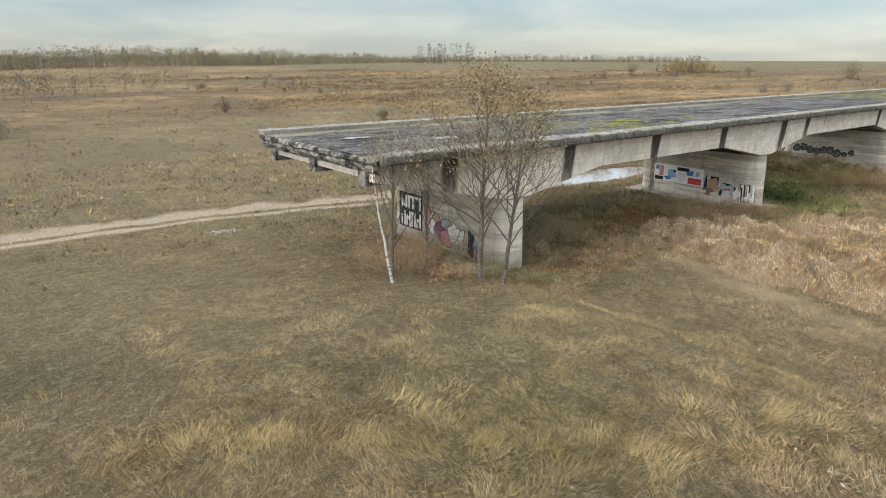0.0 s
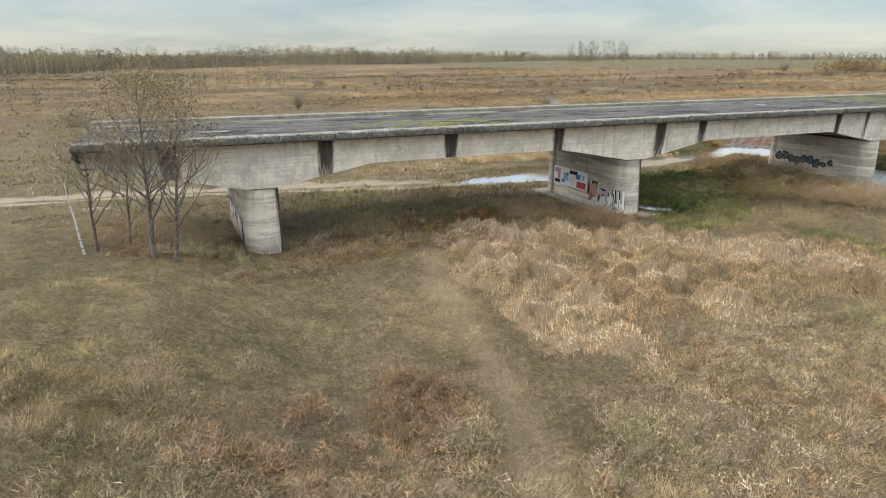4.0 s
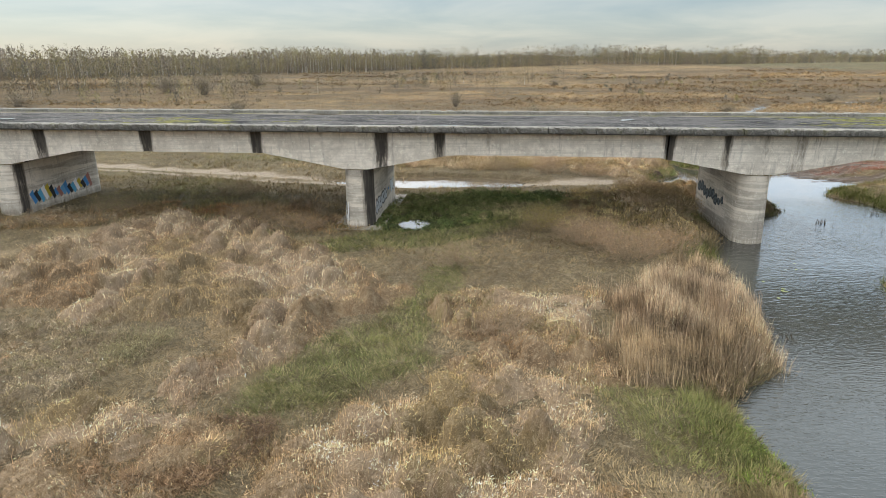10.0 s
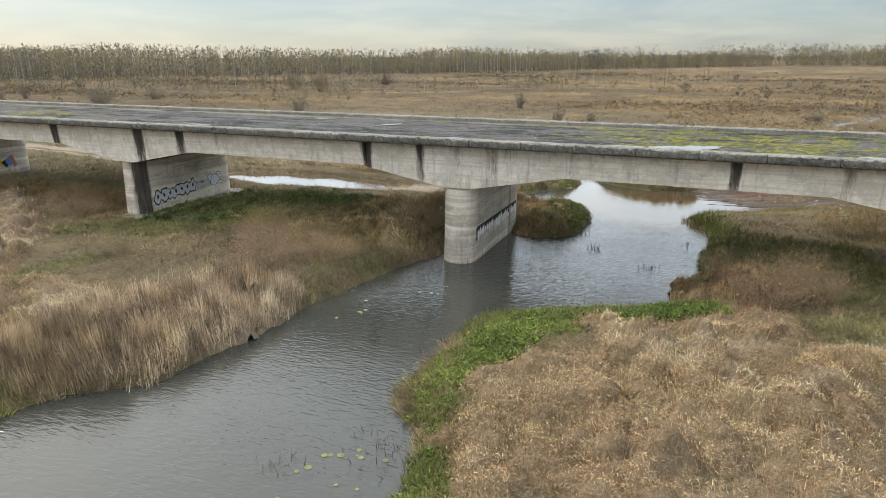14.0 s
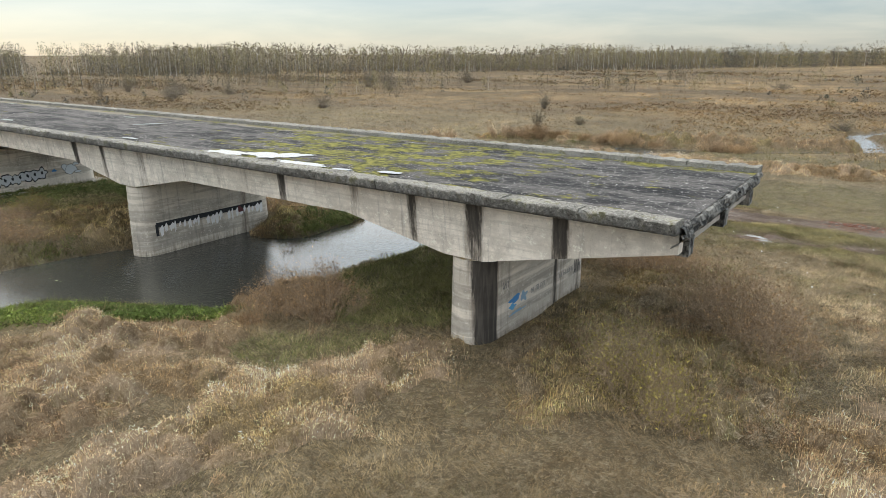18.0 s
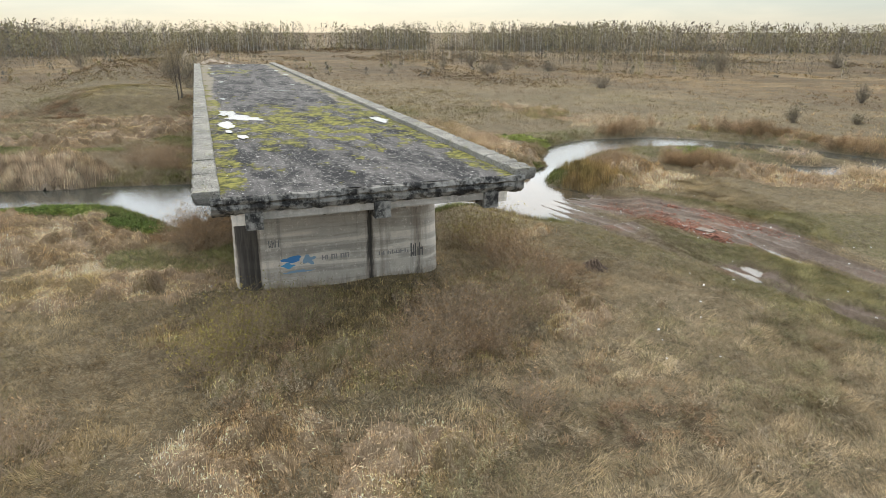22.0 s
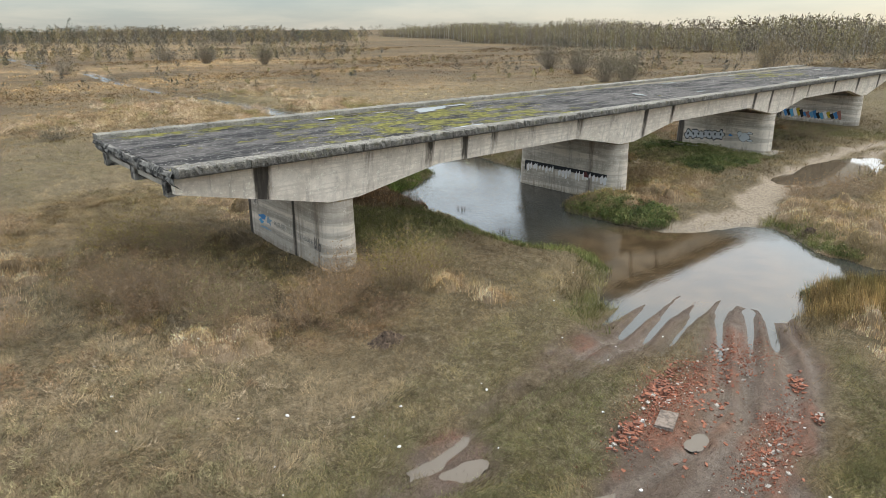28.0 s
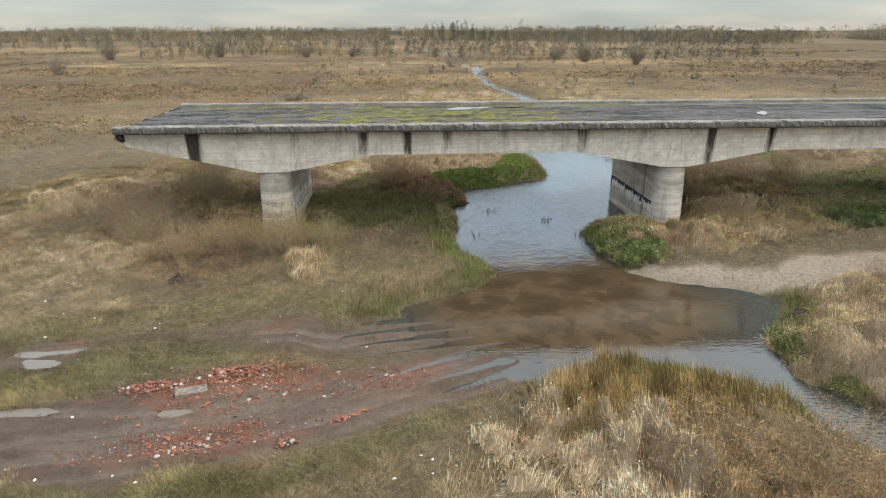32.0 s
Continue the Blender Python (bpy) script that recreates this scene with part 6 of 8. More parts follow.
plumes("tall_reeds", 500, 110, 30, 211, tall_zone, (1.3, 2.0), ((0.26, 0.17, 0.09), (0.36, 0.25, 0.15), (0.44, 0.32, 0.20), (0.33, 0.22, 0.12)), "tall pinkish-brown reeds leaning over the water", 0.018, 0.42, (0.35, 0.7), 0.75)


def tussocks(name, count, ring, seed, label, per=15):
    """Low rounded tussocks and dead weed clumps all over the open meadow."""
    rng = np.random.default_rng(seed)
    x, y = np.zeros(0), np.zeros(0)
    while len(x) < count:
        r = ring[0] + (ring[1] - ring[0]) * rng.random(40000) ** 1.3
        th = rng.random(40000) * math.tau
        a, b = 35 + r * np.cos(th), r * np.sin(th)
        k = (rng.random(40000) < ss(0.0, 0.3, fbm(a * 0.35, b, 22, seed, 3))) & (strip_dist(a, b) > 26) & (line_dist(a, b, ROAD) > 1) & (mud_dist(a, b) > 1)
        x, y = np.concatenate([x, a[k]]), np.concatenate([y, b[k]])
    x, y = x[:count], y[:count]
    zg = sheet_z(x, y)
    ok = zg > WATER + 0.1
    x, y, zg = x[ok], y[ok], zg[ok]
    n = len(x)
    far = np.hypot(x - 35, y)
    R = rng.uniform(0.5, 1.6, n) * (0.6 + far / 260)
    Hh = rng.uniform(0.3, 0.95, n) * (0.85 + far / 600)
    pal = np.array(((0.11, 0.072, 0.042), (0.17, 0.11, 0.058), (0.24, 0.155, 0.075), (0.33, 0.235, 0.125), (0.40, 0.30, 0.175), (0.14, 0.115, 0.05)))
    col = pal[rng.integers(0, len(pal), n)] * 0.45 + 0.9 * cover(x, y, plan_zones(x, y)) * 0.45
    N = n * per
    rr, an = np.sqrt(rng.random(N)), rng.random(N) * math.tau
    RR = np.repeat(R, per)
    c = np.stack([np.repeat(x, per) + RR * rr * np.cos(an), np.repeat(y, per) + RR * rr * np.sin(an), np.repeat(zg, per) + np.repeat(Hh, per) * (1 - 0.7 * rr * rr) * rng.random(N) ** 0.4], 1)
    s = np.repeat(0.10 + far / 1100, per)[:, None]
    u, w = rng.normal(0, 1, (N, 3)) * s * (1, 1, 0.8), rng.normal(0, 1, (N, 3)) * s * 0.6
    v = np.stack([c - u * 0.6, c + u * 0.6, c + w], 1).reshape(-1, 3)
    cc = np.repeat(col, per, axis=0) * rng.uniform(0.6, 1.4, (N, 1))
    me = mesh_from(name, v, np.arange(N * 3).reshape(-1, 3), False, 3)
    tint(me, "cover", np.clip(np.repeat(cc, 3, axis=0), 0, 0.8))
    return tagged(part(name, me, MAT_GRASS), label, "grass", kind="stuff")


tussocks("grass_tussocks", 15000, (38, 420), 221, "brown and straw grass tussocks across the meadow")


# ---------------- shrubs and trees ----------------
def tube(V, F, a, b, ra, rb, sides=4):
    a, b = np.asarray(a, float), np.asarray(b, float)
    w = b - a
    w = w / (np.linalg.norm(w) + 1e-9)
    u = np.cross(w, (0.3, 0.9, 0.2))
    u /= np.linalg.norm(u) + 1e-9
    v = np.cross(w, u)
    n = len(V)
    for c, r in ((a, ra), (b, rb)):
        for k in range(sides):
            an = math.tau * k / sides
            V.append(tuple(c + r * (math.cos(an) * u + math.sin(an) * v)))
    for k in range(sides):
        F.append((n + k, n + (k + 1) % sides, n + sides + (k + 1) % sides, n + sides + k))


def bark_material(name, dark, light, bands=False):
    m = Nodes(name, 0.9, 0.2)
    if bands:
        n = m.noise(1.0, 4, 0.6, m.scaled(2.5, 2.5, 9))
        return m.color(m.mix(m.step(n, 0.5, 0.62), light, dark))
    return m.color(m.mix(m.step(m.noise(9, 5), 0.35, 0.65), dark, light))


MAT_BARK = bark_material("grey_bark", (0.06, 0.05, 0.04), (0.165, 0.14, 0.115))
MAT_BIRCH = bark_material("birch_bark", (0.06, 0.055, 0.05), (0.46, 0.44, 0.41), True)
MAT_TWIG = bark_material("reddish_twigs", (0.18, 0.125, 0.08), (0.38, 0.28, 0.185))
MAT_SCRUB = bark_material("grey_brown_twigs", (0.11, 0.09, 0.07), (0.24, 0.20, 0.155))
MAT_LEAF = leaf_material("small_leaves", 0.6)


def grow_tree(name, base, height, seed, lean=(0, 0), spread=0.5, leaves=900, leaf_rgb=(0.16, 0.125, 0.045), limbs=16, bark=None, trunk_r=0.09, label="", category="tree", levels=3, start=0.22, leaf_size=0.06, group=""):
    """A tapered trunk with limbs that fork into twigs, and scattered small leaves."""
    r = random.Random(seed)
    thing = new(name)
    thing.location = base
    tagged(thing, label, category, group)
    tv, tf, bv, bf, tips = [], [], [], [], []
    pts, p = [], np.zeros(3)
    seg = 9
    for i in range(seg + 1):
        pts.append(p.copy())
        p = p + np.array((lean[0] + r.uniform(-0.06, 0.06), lean[1] + r.uniform(-0.06, 0.06), 1.0)) * height / seg
    for i in range(seg):
        tube(tv, tf, pts[i], pts[i + 1], trunk_r * (1 - i / seg) + 0.012, trunk_r * (1 - (i + 1) / seg) + 0.012, 7)

    def branch(a, d, length, rad, level):
        d = d / np.linalg.norm(d)
        steps = 3 if level < 2 else 2
        q = a
        for s in range(steps):
            d2 = d + np.array((r.uniform(-0.22, 0.22), r.uniform(-0.22, 0.22), r.uniform(-0.08, 0.2)))
            d2 /= np.linalg.norm(d2)
            e = q + d2 * length / steps
            tube(bv, bf, q, e, rad * (1 - s / steps * 0.6), rad * (1 - (s + 1) / steps * 0.6), 4 if level < 2 else 3)
            q, d = e, d2
            if level < levels and s > 0 or level == 0:
                for _ in range(r.choice((1, 2, 2, 3))):
                    f = d + np.array((r.uniform(-1, 1), r.uniform(-1, 1), r.uniform(-0.25, 0.6))) * 0.95
                    branch(q, f, length * r.uniform(0.38, 0.62), rad * 0.5, level + 1)
        tips.append(q)

    for i in range(limbs):
        h = start + (1 - start) * (i + r.random()) / limbs
        k = min(seg - 1, int(h * seg))
        a = pts[k] + (pts[k + 1] - pts[k]) * (h * seg - k)
        an = i * 2.4 + r.uniform(-0.5, 0.5)
        d = np.array((math.cos(an) * spread * 1.6, math.sin(an) * spread * 1.6, r.uniform(0.5, 1.0)))
        branch(a, d, height * (0.36 * (1.12 - h) + 0.06) * r.uniform(0.8, 1.2), trunk_r * (1 - h) * 0.36 + 0.009, 1)
    part("trunk", mesh_from("trunk", tv, tf, True), bark or MAT_BARK, thing)
    part("crown", mesh_from("crown", bv, bf), MAT_BARK, thing)
    if leaves:
        rng = np.random.default_rng(seed)
        t = np.array(tips)
        c = t[rng.integers(0, len(t), leaves)] + rng.normal(0, 0.26, (leaves, 3))
        u, w = rng.normal(0, 1, (leaves, 3)), rng.normal(0, 1, (leaves, 3))
        u = u / np.linalg.norm(u, axis=1)[:, None] * leaf_size * rng.uniform(0.6, 1.3, (leaves, 1))
        w = w / np.linalg.norm(w, axis=1)[:, None] * leaf_size * rng.uniform(0.6, 1.3, (leaves, 1))
        v = np.stack([c - u, c + w * 0.6, c + u, c - w * 0.6], 1).reshape(-1, 3)
        f = np.arange(leaves * 4).reshape(-1, 4)
        me = mesh_from("foliage", v, f, False, 4)
        rgb = np.repeat(np.array(leaf_rgb) * rng.uniform(0.55, 1.6, (leaves, 1)), 4, axis=0)
        tint(me, "cover", rgb)
        part("foliage", me, MAT_LEAF, thing)
    return thing


def gz(x, y):
    return float(sheet_z(np.array([float(x)]), np.array([float(y)]))[0])


def at_ground(x, y, sink=0.08):
    return (x, y, gz(x, y) - sink)


grow_tree("alder_tree", at_ground(-10.4, -8.9), 7.9, 1, (0.02, 0.0), 0.40, 6200, (0.20, 0.15, 0.078), 38, None, 0.13, "half-bare alder tree with a few brown leaves", leaf_size=0.05)
grow_tree("alder_tree", at_ground(-9.5, -9.4), 7.2, 2, (0.10, -0.03), 0.40, 4200, (0.20, 0.15, 0.078), 30, None, 0.10, "half-bare alder tree with a few brown leaves", leaf_size=0.05)
grow_tree("birch_tree", at_ground(-13.5, -6.9), 5.6, 3, (-0.10, 0.13), 0.25, 0, limbs=10, bark=MAT_BIRCH, trunk_r=0.055, label="thin leaning birch with white bark", start=0.5)
grow_tree("bare_tree", at_ground(-13.0, -6.1), 6.0, 4, (0.02, 0.0), 0.3, 900, (0.2, 0.15, 0.07), 24, None, 0.075, "slim bare grey tree beside the broken bridge end", leaf_size=0.045)
grow_tree("bare_tree", at_ground(-11.5, -6.6), 5.2, 5, (0.05, 0.05), 0.3, 600, (0.2, 0.15, 0.07), 20, None, 0.06, "slim bare grey tree beside the broken bridge end", leaf_size=0.045)


def bush(name, x, y, radius, height, seed, stems=60, leaves=0, leaf_rgb=(0.30, 0.25, 0.04), label="", thick=0.012, mat=None, group="", twigs=5, leaf_size=0.032, crown=False):
    """A shrub of many stems that fan out from the root, with twigs and, where it has any, leaves."""
    rng = np.random.default_rng(seed)
    thing = new(name)
    thing.location = at_ground(x, y, 0.05)
    tagged(thing, label, "shrub", group)
    tri, tops = [], []

    def stick(a, b, w):
        d = b - a
        s = np.cross(d, rng.normal(0, 1, 3))
        s = s / (np.linalg.norm(s) + 1e-9) * w
        tri.extend((a - s, a + s, b))

    for _ in range(stems):
        an, sp = rng.random() * math.tau, math.sqrt(rng.random())
        root = np.array((math.cos(an), math.sin(an), 0)) * radius * 0.45 * sp
        if crown:
            root *= 0.5
            q = rng.normal(0, 1, 3)
            q = q / np.linalg.norm(q) * rng.random() ** 0.5
            lobe = 0.72 + 0.3 * math.sin(3 * math.atan2(q[1], q[0]) + seed) + 0.2 * math.sin(5 * q[2] + seed * 2.0)
            hz = rng.random() ** 0.62
            lobe *= math.sin(math.pi * min(0.93, 0.10 + 0.72 * hz)) * 1.9 * math.sqrt(rng.random())
            top = np.array((math.cos(an) * radius * lobe, math.sin(an) * radius * lobe, height * (0.08 + 0.92 * hz)))
            mid = np.array((top[0] * 0.55, top[1] * 0.55, top[2] * 0.5)) + rng.normal(0, 0.06, 3) * radius
        else:
            top = np.array((math.cos(an) * radius * sp, math.sin(an) * radius * sp, height * (1 - 0.5 * sp * sp) * rng.uniform(0.45, 1.1)))
            mid = root * 0.5 + top * 0.5 + rng.normal(0, 0.08, 3) * radius * 0.5
        stick(root, mid, thick)
        stick(mid - (mid - root) * 0.2, top, thick * 0.8)
        for _ in range(twigs):
            f = rng.uniform(0.35, 1.0)
            a = root + (mid - root) * min(1, f * 2) if f < 0.5 else mid + (top - mid) * (f * 2 - 1)
            b = a + rng.normal(0, 1, 3) * (0.16 * radius, 0.16 * radius, 0.08 * height) + np.array((0, 0, 0.13 * height))
            stick(a, b, thick * 0.55)
            tops.append(b)
    v = np.array(tri)
    me = mesh_from("twig_crown", v, np.arange(len(v)).reshape(-1, 3), False, 3)
    part("twig_crown", me, mat or MAT_TWIG, thing)
    if leaves:
        t = np.array(tops)
        c = t[rng.integers(0, len(t), leaves)] + rng.normal(0, 0.07, (leaves, 3))
        u, w = rng.normal(0, leaf_size, (leaves, 3)), rng.normal(0, leaf_size, (leaves, 3))
        me = mesh_from("foliage", np.stack([c - u, c + w, c + u], 1).reshape(-1, 3), np.arange(leaves * 3).reshape(-1, 3), False, 3)
        tint(me, "cover", np.repeat(np.array(leaf_rgb) * rng.uniform(0.5, 1.5, (leaves, 1)), 3, axis=0))
        part("foliage", me, MAT_LEAF, thing)
    return thing


BROWN, YELLOW, OLIVE = (0.17, 0.105, 0.05), (0.23, 0.18, 0.045), (0.125, 0.11, 0.045)
SHRUBS_A = [
    (82.4, 3.2, 2.6, 1.7, 260, 900, BROWN, "dense leafless brown willow shrub"),
    (84.2, 0.8, 2.0, 1.4, 160, 500, BROWN, "dense leafless brown willow shrub"),
    (80.6, 6.2, 2.2, 1.6, 180, 700, OLIVE, "brown shrub with olive leaves"),
    (80.5, -5.4, 1.9, 1.5, 150, 800, YELLOW, "shrub with sparse yellow leaves"),
    (82.2, -6.6, 1.5, 1.2, 100, 450, YELLOW, "shrub with sparse yellow leaves"),
    (79.0, -3.2, 1.8, 1.3, 120, 500, OLIVE, "brown shrub with olive leaves"),
    (72.4, 8.8, 2.1, 1.9, 180, 1300, (0.21, 0.165, 0.045), "shrub with yellowing leaves beside the pier"),
    (75.4, 8.4, 1.8, 1.5, 130, 700, BROWN, "dense leafless brown willow shrub"),
    (77.6, 9.2, 1.8, 1.3, 130, 500, BROWN, "dense leafless brown willow shrub")]
SHRUBS_B = [
    (69.6, 8.0, 1.4, 1.2, 90, 600, OLIVE, "low shrub with olive leaves on the bank"),
    (66.5, -6.6, 2.0, 1.5, 150, 600, BROWN, "russet shrub on the river bank"),
    (64.6, -7.6, 1.8, 1.4, 130, 600, BROWN, "russet shrub on the river bank"),
    (62.6, -2.8, 0.9, 1.2, 60, 60, BROWN, "bare shrub at the water's edge"),
    (36.6, -8.6, 2.2, 1.5, 160, 600, (0.16, 0.10, 0.055), "dark brown shrub on the river bank"),
    (38.6, -11.4, 2.4, 1.5, 170, 600, (0.17, 0.11, 0.06), "dark brown shrub on the river bank"),
    (34.0, -5.6, 1.6, 1.4, 120, 900, (0.22, 0.17, 0.05), "shrub with yellow leaves"),
    (41.2, -9.6, 2.0, 1.3, 140, 500, BROWN, "dark brown shrub on the river bank"),
    (31.6, -22.6, 1.7, 1.1, 120, 0, BROWN, "tangled bare grey shrub")]
SHRUBS_C = [
    (28.9, -13.2, 1.4, 1.1, 90, 200, OLIVE, "low shrub with olive leaves"),
    (43.6, 4.6, 1.9, 1.5, 150, 700, (0.17, 0.12, 0.055), "rank brown weeds beside the pier"),
    (43.4, -0.8, 2.0, 1.5, 160, 700, (0.17, 0.12, 0.055), "rank brown weeds beside the pier"),
    (42.6, 8.4, 1.8, 1.2, 120, 500, (0.2, 0.15, 0.06), "rank brown weeds beside the track"),
    (-10.6, -24.1, 0.9, 1.6, 26, 20, BROWN, "small bare shrub on the mound"),
    (53.2, 29.8, 2.4, 1.7, 220, 900, (0.22, 0.13, 0.05), "thick russet clump of dead reed on the bank"),
    (56.4, 29.0, 2.0, 1.5, 180, 700, (0.24, 0.15, 0.06), "thick russet clump of dead reed on the bank"),
    (39.8, 15.6, 1.9, 1.3, 110, 300, BROWN, "bare shrub beside the sandy track"),
    (36.0, 17.0, 2.1, 1.5, 130, 300, BROWN, "bare shrub beside the sandy track")]
SHRUBS_D = [
    (31.0, 18.0, 2.0, 1.4, 110, 300, OLIVE, "low shrub with olive leaves"),
    (-8.0, -3.0, 2.0, 1.5, 120, 400, OLIVE, "undergrowth shrub beside the first pier"),
    (-11.6, -4.4, 2.2, 1.7, 140, 400, BROWN, "undergrowth shrub beside the first pier"),
    (2.0, -2.6, 1.9, 1.2, 110, 500, OLIVE, "low shrub with olive leaves"),
    (13.6, -4.0, 2.4, 1.2, 130, 500, (0.15, 0.10, 0.045), "low brown shrub under the bridge"),
    (17.4, -6.4, 2.0, 1.1, 110, 400, BROWN, "low brown shrub under the bridge"),
    (9.0, 4.0, 2.2, 1.3, 120, 500, OLIVE, "low shrub with olive leaves"),
    (88.5, 3.0, 1.5, 1.0, 70, 120, BROWN, "low bare shrub in the grass"),
    (86.0, -12.0, 1.6, 1.1, 80, 120, BROWN, "low bare shrub in the grass")]
for i, (x, y, r, h, st, lv, rgb, lab) in enumerate(SHRUBS_A + SHRUBS_B + SHRUBS_C + SHRUBS_D):
    bush("shrub", x, y, r * 1.1, h * (1.7 if x > 62 else 1.25), 900 + i, int(st * 1.25), int(lv * 3.2) + 80, tuple(c * (1.8 if rgb[0] < 0.2 else 1.2) for c in rgb), lab, 0.009, None, "", 10, 0.027)

# lone trees and bushes of the open meadow
MEADOW_BUSHES_A = [
    (36.5, 71.0, 1.0, 2.9, 40),
    (20.0, 105.0, 1.1, 3.6, 60),
    (-21.5, 78.0, 2.6, 3.6, 60),
    (40.9, 77.5, 0.9, 1.6, 30),
    (78.0, 95.0, 2.0, 1.8, 50),
    (90.0, 84.0, 2.4, 2.0, 60),
    (-82, 79, 2.2, 4.2, 50),
    (-85.3, 100.2, 2.6, 4.0, 50),
    (-72, 72, 2.4, 4.5, 60),
    (-96, 90, 3.0, 4.2, 60),
    (-108, 72, 1.6, 5.0, 40),
    (-120, 87, 2.0, 6.0, 50),
    (-64, 200, 4.0, 5.5, 70),
    (-60, 146, 3.0, 7.0, 70),
    (-75, 152, 3.5, 6.0, 70)]
MEADOW_BUSHES_B = [
    (50, 212, 2.6, 2.6, 50),
    (115, 132, 3.0, 2.2, 50),
    (193, 80, 3.0, 4.6, 60),
    (212, 81, 3.0, 4.4, 60),
    (249, 191, 3.0, 4.5, 50),
    (318, 224, 4.0, 6.0, 60),
    (350, 167, 3.0, 6.0, 50),
    (350, 113, 5.0, 10.0, 80),
    (292, 177, 3.0, 4.5, 50),
    (-56, -79, 4.0, 9.0, 130),
    (-70, -101, 4.6, 9.5, 140),
    (-39.5, -58.8, 4.0, 8.6, 130),
    (-32, -48, 3.6, 8.0, 130),
    (-77, -13, 3.0, 6.5, 80),
    (-30, -8, 2.2, 6.8, 60)]
MEADOW_BUSHES_C = [
    (-145, -67, 3.0, 6.0, 60),
    (-144, -43, 3.0, 6.0, 60),
    (0, -235, 3.4, 6.0, 60),
    (-5, -208, 3.8, 9.0, 90),
    (-18, -188, 3.4, 8.0, 80),
    (49, -173, 2.2, 4.0, 40),
    (165, -155, 2.6, 5.5, 60),
    (190, -251, 4.5, 8.0, 80),
    (150, -275, 5.5, 11.0, 110),
    (110, -274, 4.0, 7.0, 80),
    (88, -272, 3.0, 6.0, 50),
    (128, -56, 3.2, 3.4, 70),
    (75, -54, 1.8, 2.0, 40),
    (85, -78, 3.0, 1.6, 60)]
for i, (x, y, r, h, st) in enumerate(MEADOW_BUSHES_A + MEADOW_BUSHES_B + MEADOW_BUSHES_C):
    tall = h > 5
    bush("bush", x, y, r * 1.15, h * 0.92, 1300 + i, int(st * 1.9), (3000 if h >= 8 else 1200) if tall else 420, (0.15, 0.135, 0.075) if h >= 8 else (0.19, 0.16, 0.095), "bare meadow bush with dark twigs", 0.014 + 0.00012 * abs(y), MAT_SCRUB, "bushes of the meadow", 10, 0.075, True)


# ---------------- woods on the horizon ----------------
def woods(name, edge, depth, count, heights, seed, leaf_cols, trunk_share, label, tris=46, size=0.8, slim=0.22, start=0.0, bole=0.0):
    """A belt of trees behind an edge line: pale and dark stems with crowns of many small flakes."""
    rng = np.random.default_rng(seed)
    e = np.array(edge, float)
    seg = np.hypot(*(e[1:] - e[:-1]).T)
    k = rng.choice(len(seg), count, p=seg / seg.sum())
    t = rng.random(count)
    d = (e[k + 1] - e[k]) / seg[k][:, None]
    p = e[k] + (e[k + 1] - e[k]) * t[:, None]
    off = start + depth * rng.random(count) ** 1.4
    p = p + np.stack([-d[:, 1], d[:, 0]], 1) * off[:, None] + rng.normal(0, 3, (count, 2))
    p = p[strip_dist(p[:, 0], p[:, 1]) > 60]
    count = len(p)
    zb = sheet_z(p[:, 0], p[:, 1])
    h = rng.uniform(*heights, count) * (0.75 + 0.5 * ss(-0.3, 0.3, fbm(p[:, 0], p[:, 1], 60, seed)))
    # stems
    w = (0.045 + 0.05 * rng.random(count)) * h / 12
    s = rng.random(count) * math.pi
    sx, sy = np.cos(s) * w, np.sin(s) * w
    sv = np.stack([np.stack([p[:, 0] - sx, p[:, 1] - sy, zb - 0.3], 1), np.stack([p[:, 0] + sx, p[:, 1] + sy, zb - 0.3], 1), np.stack([p[:, 0], p[:, 1], zb + h], 1),
                   np.stack([p[:, 0] + sy, p[:, 1] - sx, zb - 0.3], 1), np.stack([p[:, 0] - sy, p[:, 1] + sx, zb - 0.3], 1), np.stack([p[:, 0], p[:, 1], zb + h], 1)], 1).reshape(-1, 3)
    sc = np.where((rng.random(count) < trunk_share)[:, None], np.array((0.50, 0.47, 0.42)), np.array((0.10, 0.085, 0.07)))
    # crowns
    n = count * tris
    P, H = np.repeat(p, tris, axis=0), np.repeat(h, tris)
    f = bole + (1 - bole) * rng.random(n) ** 0.9
    if bole:
        rad = H * slim * np.clip(1.06 - f, 0, 1) ** 0.7 * ss(bole - 0.12, bole + 0.2, f) * np.sqrt(rng.random(n)) * 1.5
    else:
        rad = H * slim * np.sin(np.clip(0.14 + 0.8 * f, 0.06, 0.97) * math.pi) * np.sqrt(rng.random(n))
    an = rng.random(n) * math.tau
    c = np.stack([P[:, 0] + rad * np.cos(an), P[:, 1] + rad * np.sin(an), np.repeat(zb, tris) + H * (0.03 + 0.98 * f)], 1)
    u, v = rng.normal(0, 1, (n, 3)), rng.normal(0, 1, (n, 3))
    u *= size * np.array((0.36, 0.36, 0.5))
    v *= size * 0.32
    cv = np.stack([c - u, c + u, c + v], 1).reshape(-1, 3)
    cols = np.array(leaf_cols)
    tree_col = cols[rng.integers(0, len(cols), count)]
    cc = np.repeat(tree_col, tris, axis=0) * rng.uniform(0.72, 1.28, (n, 1))
    verts = np.concatenate([sv, cv])
    me = mesh_from(name, verts, np.arange(len(verts)).reshape(-1, 3), False, 3)
    tint(me, "cover", np.clip(np.concatenate([np.repeat(sc, 6, axis=0), np.repeat(cc, 3, axis=0)]), 0, 0.9))
    return tagged(part(name, me, MAT_LEAF), label, "woodland", kind="stuff")


